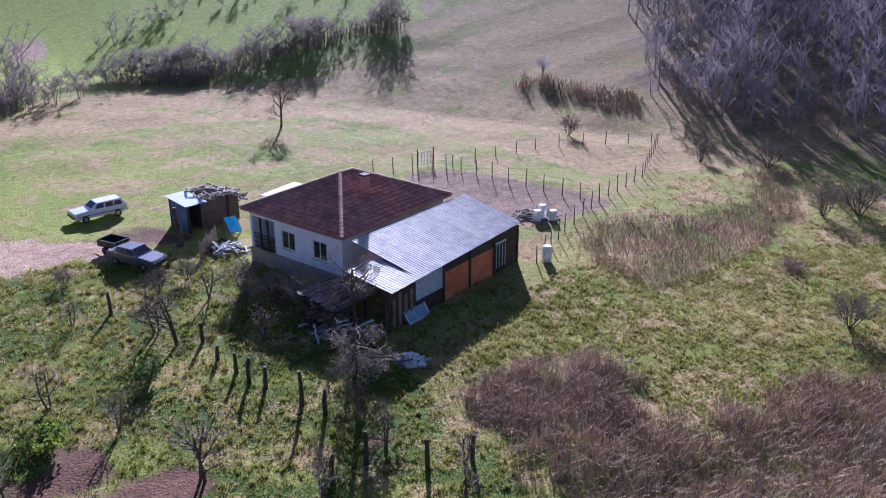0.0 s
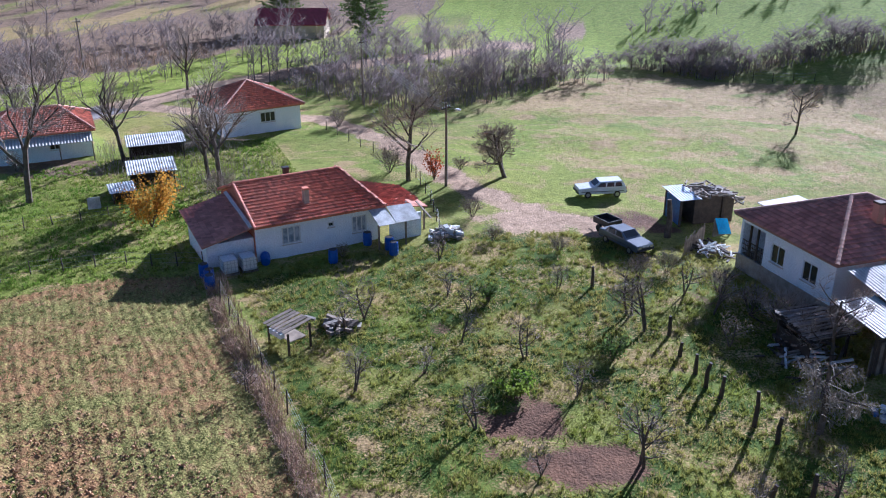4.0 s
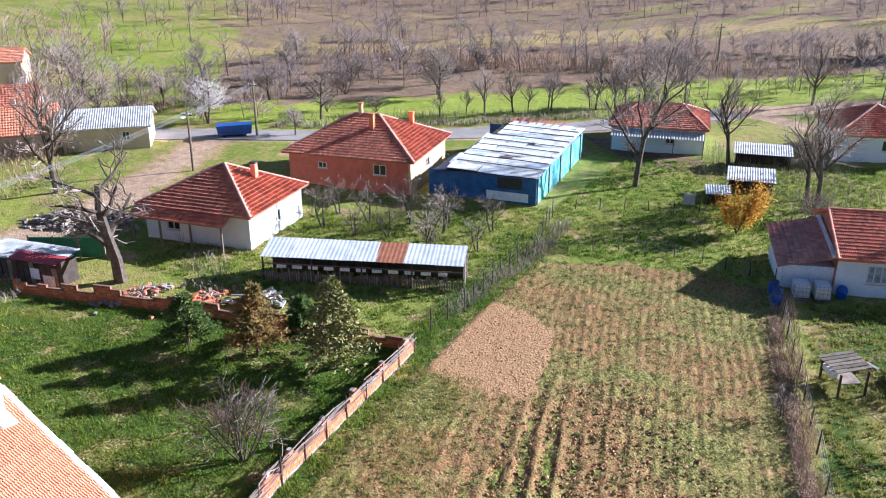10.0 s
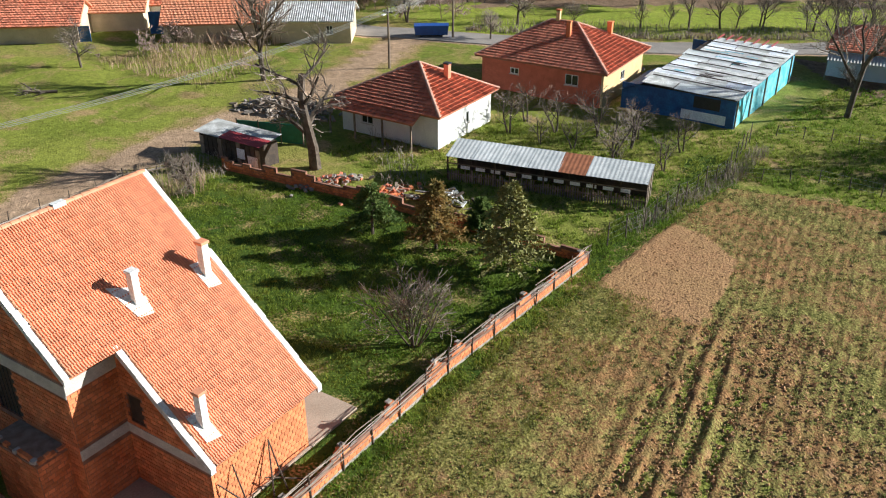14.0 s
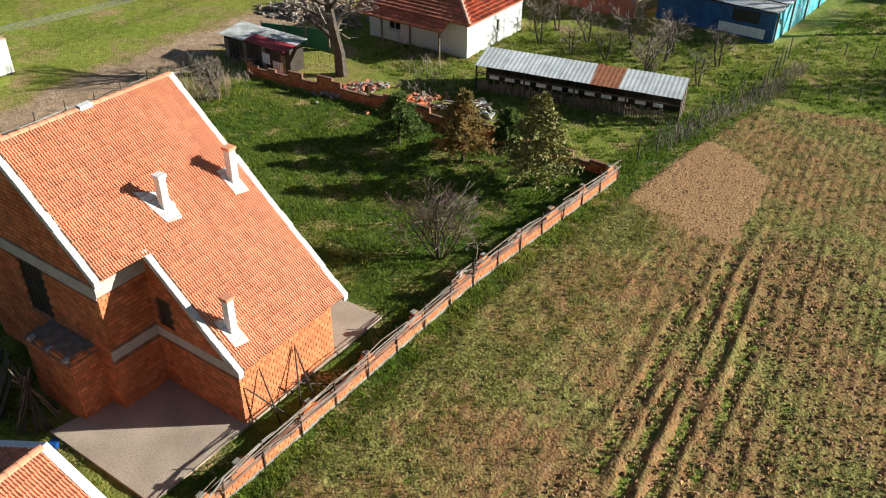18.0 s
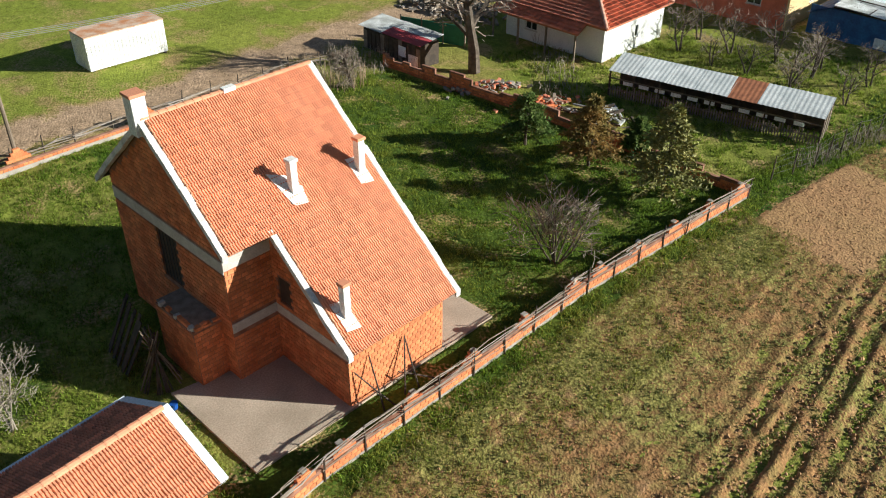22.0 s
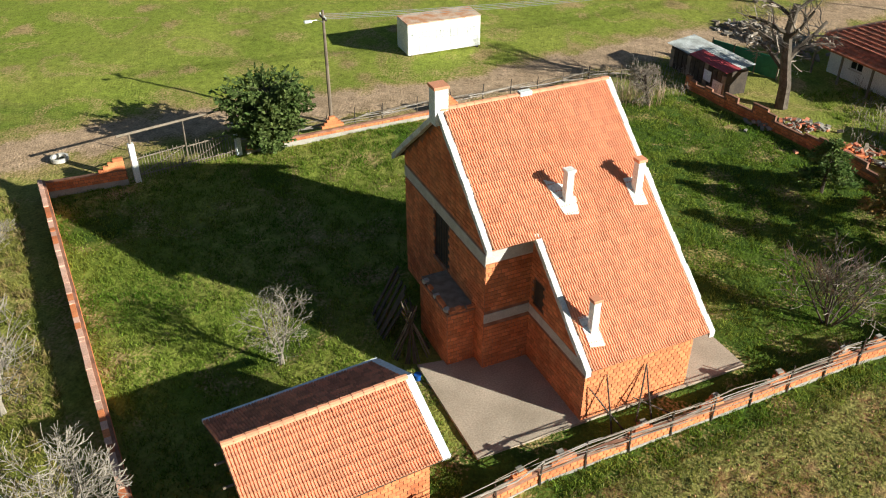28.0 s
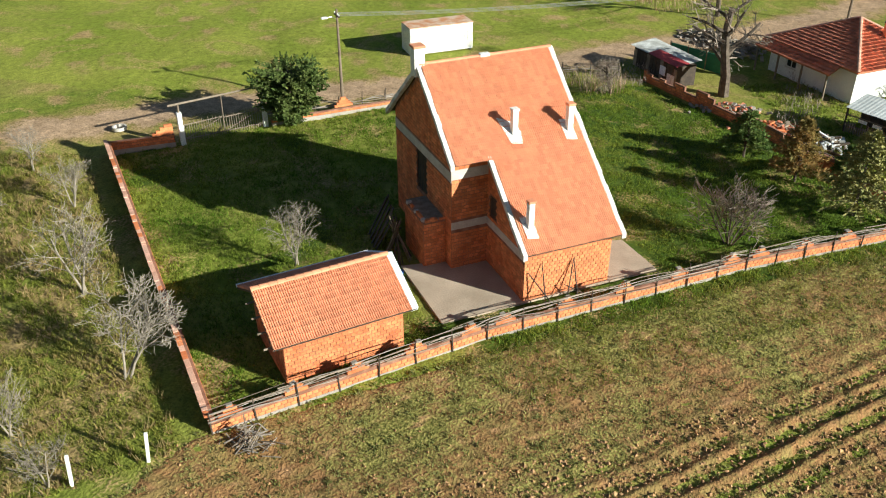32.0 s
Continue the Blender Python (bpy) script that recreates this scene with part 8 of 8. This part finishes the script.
ibc(-23.6, 53.3, 36, "white caged water tank beside the cottage")
ibc(-22.5, 54.0, 36, "white caged water tank beside the cottage")
for x_, y_, h_ in ((30.3, 49.9, 1.15), (34.1, 57.4, 0.9), (34.9, 57.9, 1.1), (35.4, 57.1, 0.8)):
    barrel(x_, y_, "white plastic barrel beside the vegetable plot", M_WHITE, h_, 0.34, group="barrels by the plot")
pile("board_pile", 34.2, 58.6, 3.4, 2.0, 0.9, 60, [M_WOOD, M_DARKW, M_RAIL], "heap of sticks and boards beside the vegetable plot", 31, (0.6, 1.8), 0.03)


pile("firewood_pile", -72.4, 21.8, 5.5, 4.0, 1.3, 150, [M_WOOD, M_RAIL], "loose heap of split firewood", 1, (0.4, 0.8), 0.07)
pile("firewood_pile", -69.5, 24.5, 4.5, 3.5, 1.4, 120, [M_WOOD, M_RAIL], "loose heap of split firewood", 2, (0.4, 0.9), 0.07)
pile("tile_pile", -54.0, 20.0, 5.5, 1.6, 0.7, 110, [M_STONE, M_RAIL, M_TILE_OLD], "heap of broken tiles and bricks behind the wall", 3, (0.3, 0.5), 0.06)
pile("tile_pile", -50.2, 22.6, 4.0, 1.6, 0.8, 90, [M_TILE_OLD, M_WOOD, M_BRICK], "heap of broken tiles and boards", 4, (0.3, 1.2), 0.06)
pile("board_pile", -47.5, 25.5, 4.0, 2.2, 0.9, 60, [M_WOOD, M_TINOLD, M_DARKW], "jumble of boards and sheets beside the pen", 5, (0.8, 2.2), 0.05)
pile("rubble_heap", -65.0, 54.5, 6.0, 3.5, 1.0, 120, [M_STONE, M_WOOD, M_RUST], "rubble and boards beside the shed", 6, (0.4, 1.3), 0.09)
pile("board_pile", 10.2, 61.5, 3.2, 2.5, 0.8, 70, [M_WOOD, M_DARKW, M_WHITE], "jumble of sticks and boards in the farmyard", 7, (0.5, 1.8), 0.04)
pile("branch_pile", 13.0, 47.0, 4.0, 3.0, 0.9, 90, [M_WOOD, M_DARKW, M_TINOLD], "heap of old boards and rails before the lean-to", 8, (1.0, 2.6), 0.045)
pile("rubbish_heap", 15.6, 40.6, 1.5, 1.2, 0.5, 20, [M_WHITE, M_TARP, M_TINOLD], "small heap of pale rubbish", 9, (0.3, 0.7), 0.08)
pile("stone_heap", -9.6, 62.3, 2.4, 1.8, 0.8, 50, [M_STONE, M_WHITE], "heap of pale stones", 10, (0.3, 0.6), 0.12)
pile("scrap_heap", -14.2, 46.6, 2.2, 1.6, 0.5, 30, [M_STONE, M_WOOD, M_WOOD], "scrap and stones beside the old table", 11, (0.3, 0.9), 0.08)


def wood_store():
    h = thing("wood_store", 8.4, 66.8, 20, 0, "open shed heaped with cut firewood", "shed")
    for x, y in ((0, 0), (3.6, 0), (0, 2.6), (3.6, 2.6)):
        part("post", boxed(x - 0.08, x + 0.08, y - 0.08, y + 0.08, -0.1, 2.2), M_DARKW, h)
    part("back_wall", boxed(0, 3.6, 2.55, 2.6, 0, 2.1), M_DARKW, h)
    part("side_wall", boxed(-0.04, 0.02, 0.1, 2.5, 0, 2.0), M_TARP, h)
    corrugated(h, (-0.3, -0.3, 2.2), (1.6, -0.3, 2.22), (1.6, 2.9, 2.4), (-0.3, 2.9, 2.38), M_BLUEW, 0.25, 0.02)
    r = random.Random(4)
    for i in range(90):
        x, z = r.uniform(1.4, 5.6), 0
        y = r.uniform(-0.2, 2.8)
        z = 2.3 + r.uniform(-0.1, 0.35) - max(0, x - 3.6) * 0.5
        part("log", boxed(-0.5, 0.5, -0.05, 0.05, -0.05, 0.05, m=pose(x, y, max(0.3, z), r.uniform(-10, 10), r.uniform(-20, 20), r.uniform(0, 180))), M_WOOD if i % 3 else M_STONE, h)
    part("stacked_firewood", boxed(1.2, 4.6, 0.1, 2.5, 0, 2.25), M_DARKW, h)
    t = thing("blue_tarpaulin_cover", 11.2, 63.6, 26, 0, "bright blue tarpaulin over a frame", "tarpaulin")
    part("sheet", prism([(0, 0.5, 0.5), (1.1, 0.5, 0.4), (1.1, 1.2, 1.4), (0.1, 1.3, 1.5)], 0.05), mat("bright_blue_tarpaulin", (0.05, 0.40, 0.72), (0.03, 0.30, 0.60), 1.5, 0.5, 0.4, 6, dist=0.05), t)
    part("frame", boxed(0, 1.1, 1.25, 1.32, 0, 1.4), M_WOOD, t)
    p = thing("picket_fence", 8.0, 60.6, 60, 0, "weathered grey picket fence", "fence")
    for i in range(24):
        part("picket", boxed(i * 0.16, i * 0.16 + 0.1, 0, 0.03, -0.05, 1.2 + r.uniform(-0.15, 0.3)), M_WOOD, p)
    part("rail", boxed(0, 3.9, 0.034, 0.08, 0.6, 0.68), M_WOOD, p)
    s = thing("tall_stump", 7.2, 64.2, 0, 0, "tall dead tree stump in the farmyard", "tree stump")
    part("trunk", tubed([(0, 0, -0.1), (0.05, 0, 1.5), (-0.1, 0.1, 3.0)], [0.28, 0.22, 0.16], 8), M_BARK, s)


wood_store()


def lean_shack(name, x, y, yaw, L, W, h, roof, label, wall=None):
    s = thing(name, x, y, yaw, 0, label, "shed")
    for a, b in ((0, 0), (L, 0), (0, W), (L, W)):
        part("post", boxed(a - 0.06, a + 0.06, b - 0.06, b + 0.06, -0.1, h), M_DARKW, s)
    corrugated(s, (-0.3, -0.3, h + 0.03), (L + 0.3, -0.3, h + 0.05), (L + 0.3, W + 0.3, h + 0.45), (-0.3, W + 0.3, h + 0.42), roof, 0.22, 0.025)
    part("back_board", boxed(0, L, W - 0.04, W + 0.02, -0.05, h), wall or M_DARKW, s)
    part("side_board", boxed(-0.03, 0.03, 0.06, W - 0.06, -0.05, h * 0.8), wall or M_DARKW, s)
    return s


lean_shack("garden_shack", -42.5, 77.0, 30, 5.0, 2.4, 1.7, M_TINOLD, "low shack with a grey sheet roof in the garden")
lean_shack("garden_shack", -38.2, 68.6, 30, 3.6, 2.6, 1.7, M_TINOLD, "ramshackle shack under grey sheets")
lean_shack("old_lean_to", -38.4, 65.6, 36, 1.6, 1.0, 1.0, M_TINOLD, "small hutch with a sheet roof")
bs = lean_shack("brush_shelter", 12.9, 45.6, 26, 2.6, 2.6, 1.5, M_DARKW, "collapsing shelter heaped with grey boards before the lean-to")
for i_ in range(22):
    part("loose_board", boxed(-0.2, 2.9 + rw.uniform(-0.6, 0.2), 0, rw.uniform(0.08, 0.16), 0, 0.035, m=pose(rw.uniform(-0.2, 0.2), -0.35 + i_ * 0.145, 1.62 + 0.019 * i_ + rw.uniform(0, 0.06), 8, rw.uniform(-2, 2), rw.uniform(-7, 7))), M_RAIL if i_ % 3 else M_WOOD, bs)


def orchard_bench():
    s = thing("orchard_shelter", -17.6, 43.9, -38, 0, "old plank shelter with a sagging roof in the orchard", "shelter")
    for a, b in ((0, 0), (2.0, 0), (0, 1.5), (2.0, 1.5)):
        part("post", boxed(a - 0.05, a + 0.05, b - 0.05, b + 0.05, -0.1, 1.35 + 0.2 * (b > 0)), M_DARKW, s)
    for i in range(6):
        part("plank", boxed(-0.1 + i * 0.36, 0.16 + i * 0.36, -0.3, 1.7, 0, 0.035, m=pose(0, 0, 1.42 + rw.uniform(0, 0.05), 7 + rw.uniform(-2, 2), 0, rw.uniform(-3, 3))), M_WOOD, s)
    part("table_top", boxed(0.1, 1.9, 0.2, 1.3, 0.7, 0.76), M_WOOD, s)
    part("white_box", boxed(0.4, 1.5, -0.2, 0.1, 0.9, 1.2), M_WHITE, s)


orchard_bench()


def yard_clutter():
    # planks and poles leaning in the house's shade; local frame of the brick house
    m = pose(-25.46, 3.95, 0, 0, 0, 118.1)

    def at(x, y):
        v = m @ Vector((x, y, 0))
        return v.x, v.y
    p = thing("leaning_boards", *at(-5.2, 9.4), 118 + 80, 0, "dark boards leaning together in the shade", "boards")
    for i in range(9):
        part("board", boxed(-0.12, 0.12, 0, 0.04, 0, 2.5 + 0.1 * (i % 3), m=pose(-1.2 + i * 0.28, 0.1 * (i % 2), 0, 28, rw.uniform(-6, 6), 0)), M_DARKW, p)
    b = thing("pole_stack", *at(-4.6, 6.9), 0, 0, "upright stack of poles and cut branches", "poles")
    for i in range(26):
        a = rw.uniform(0, 6.28)
        stick(b, "pole", (math.cos(a) * 0.9, math.sin(a) * 0.9, -0.05), (math.cos(a + 2.7) * 0.35, math.sin(a + 2.7) * 0.35, rw.uniform(1.9, 2.9)), 0.035, M_WOOD if i % 4 == 0 else M_DARKW, 0.06)
    bu = thing("bucket", *at(-5.0, 5.1), 0, 0, "blue plastic bucket in the grass", "bucket")
    part("pail", tubed([(0, 0, 0), (0, 0, 0.3)], [0.13, 0.17], 12), M_BLUEP, bu)
    sc = thing("sawhorse_poles", *at(2.8, -0.75), 118.1, 0, "rough poles propped against the brick wall", "poles")
    for a, b2 in (((0, -0.3, 0), (0.1, 0.65, 2.2)), ((-0.7, -0.2, 0), (0.1, 0.65, 2.2)), ((-2.0, -0.4, 0), (-1.8, 0.68, 2.3)), ((-1.4, -0.5, 0), (-2.6, 0.68, 1.9)), ((0.9, -0.4, 0.02), (-0.6, 0.3, 0.9)), ((-2.7, -0.6, 0.04), (1.2, -0.6, 0.06))):
        stick(sc, "pole", a, b2, 0.04, M_DARKW, 0.03)
    wl = thing("well_ring", -46.4, -27.2, 0, 0, "concrete well ring beside the track", "well")
    bm = bmesh.new()
    for i in range(20):
        a0, a1 = math.tau * i / 20, math.tau * (i + 1) / 20
        for r0, r1, z0, z1 in ((0.55, 0.55, 0, 0.25), (0.55, 0.42, 0.25, 0.25), (0.42, 0.42, 0.25, 0)):
            bm.faces.new([bm.verts.new(c) for c in ((r0 * math.cos(a0), r0 * math.sin(a0), z0), (r0 * math.cos(a1), r0 * math.sin(a1), z0), (r1 * math.cos(a1), r1 * math.sin(a1), z1), (r1 * math.cos(a0), r1 * math.sin(a0), z1))])
    bmesh.ops.remove_doubles(bm, verts=bm.verts, dist=0.001)
    part("ring", bm, M_BAND, wl)
    gt = thing("green_cover", -74.5, 37.4, 30, 0, "pale green tarpaulin over a heap", "tarpaulin")
    bm = bmesh.new()
    bmesh.ops.create_icosphere(bm, subdivisions=3, radius=1.3)
    for v in bm.verts:
        v.co.z = max(v.co.z * 0.9 + 0.3 * math.sin(v.co.x * 4) * math.cos(v.co.y * 3), -0.05)
    part("sheet", bm, mat("pale_green_sheet", (0.42, 0.62, 0.22), (0.34, 0.52, 0.18), 1.5, 0.5, 0.3, 6), gt)
    tl = tree_kind(91, 5, 0.16, 2, 0.6)
    ft = thing("fallen_tree", -86.5, 5.5, 0, 0.25, "felled leafless tree lying on the grass", "tree")
    for me, n in zip(tl, ("trunk", "crown")):
        o = new(n, me)
        o.parent = ft
        o.rotation_euler = (radians(86), 0, radians(-25))
    pa = thing("garden_gate", -39.3, 64.0, 30, 0, "small grey wire gate", "gate")
    part("panel", boxed(-0.5, 0.5, -0.02, 0.02, 0.1, 1.1), M_TINOLD, pa)
    dg = thing("green_mesh_screen", 32.6, 75.6, 10, 0, "dark green mesh screen at the plot corner", "screen")
    for i in range(10):
        part("mesh_bar", boxed(-0.85 + i * 0.18, -0.82 + i * 0.18, -0.01, 0.01, 0.1, 1.5), M_GREENP, dg)
    for z in (0.2, 0.6, 1.0, 1.4):
        part("mesh_bar", boxed(-0.9, 0.9, -0.03, -0.012, z, z + 0.03), M_GREENP, dg)
    part("post", boxed(-0.98, -0.9, -0.04, 0.04, -0.1, 1.8), M_DARKW, dg)
    part("post", boxed(0.9, 0.98, -0.04, 0.04, -0.1, 1.8), M_DARKW, dg)


yard_clutter()

pile("brush_pile", -14.0, -7.5, 1.6, 1.4, 1.4, 60, [M_WOOD, M_RAIL], "heap of cut brushwood against the yard wall", 21, (0.5, 1.2), 0.014)
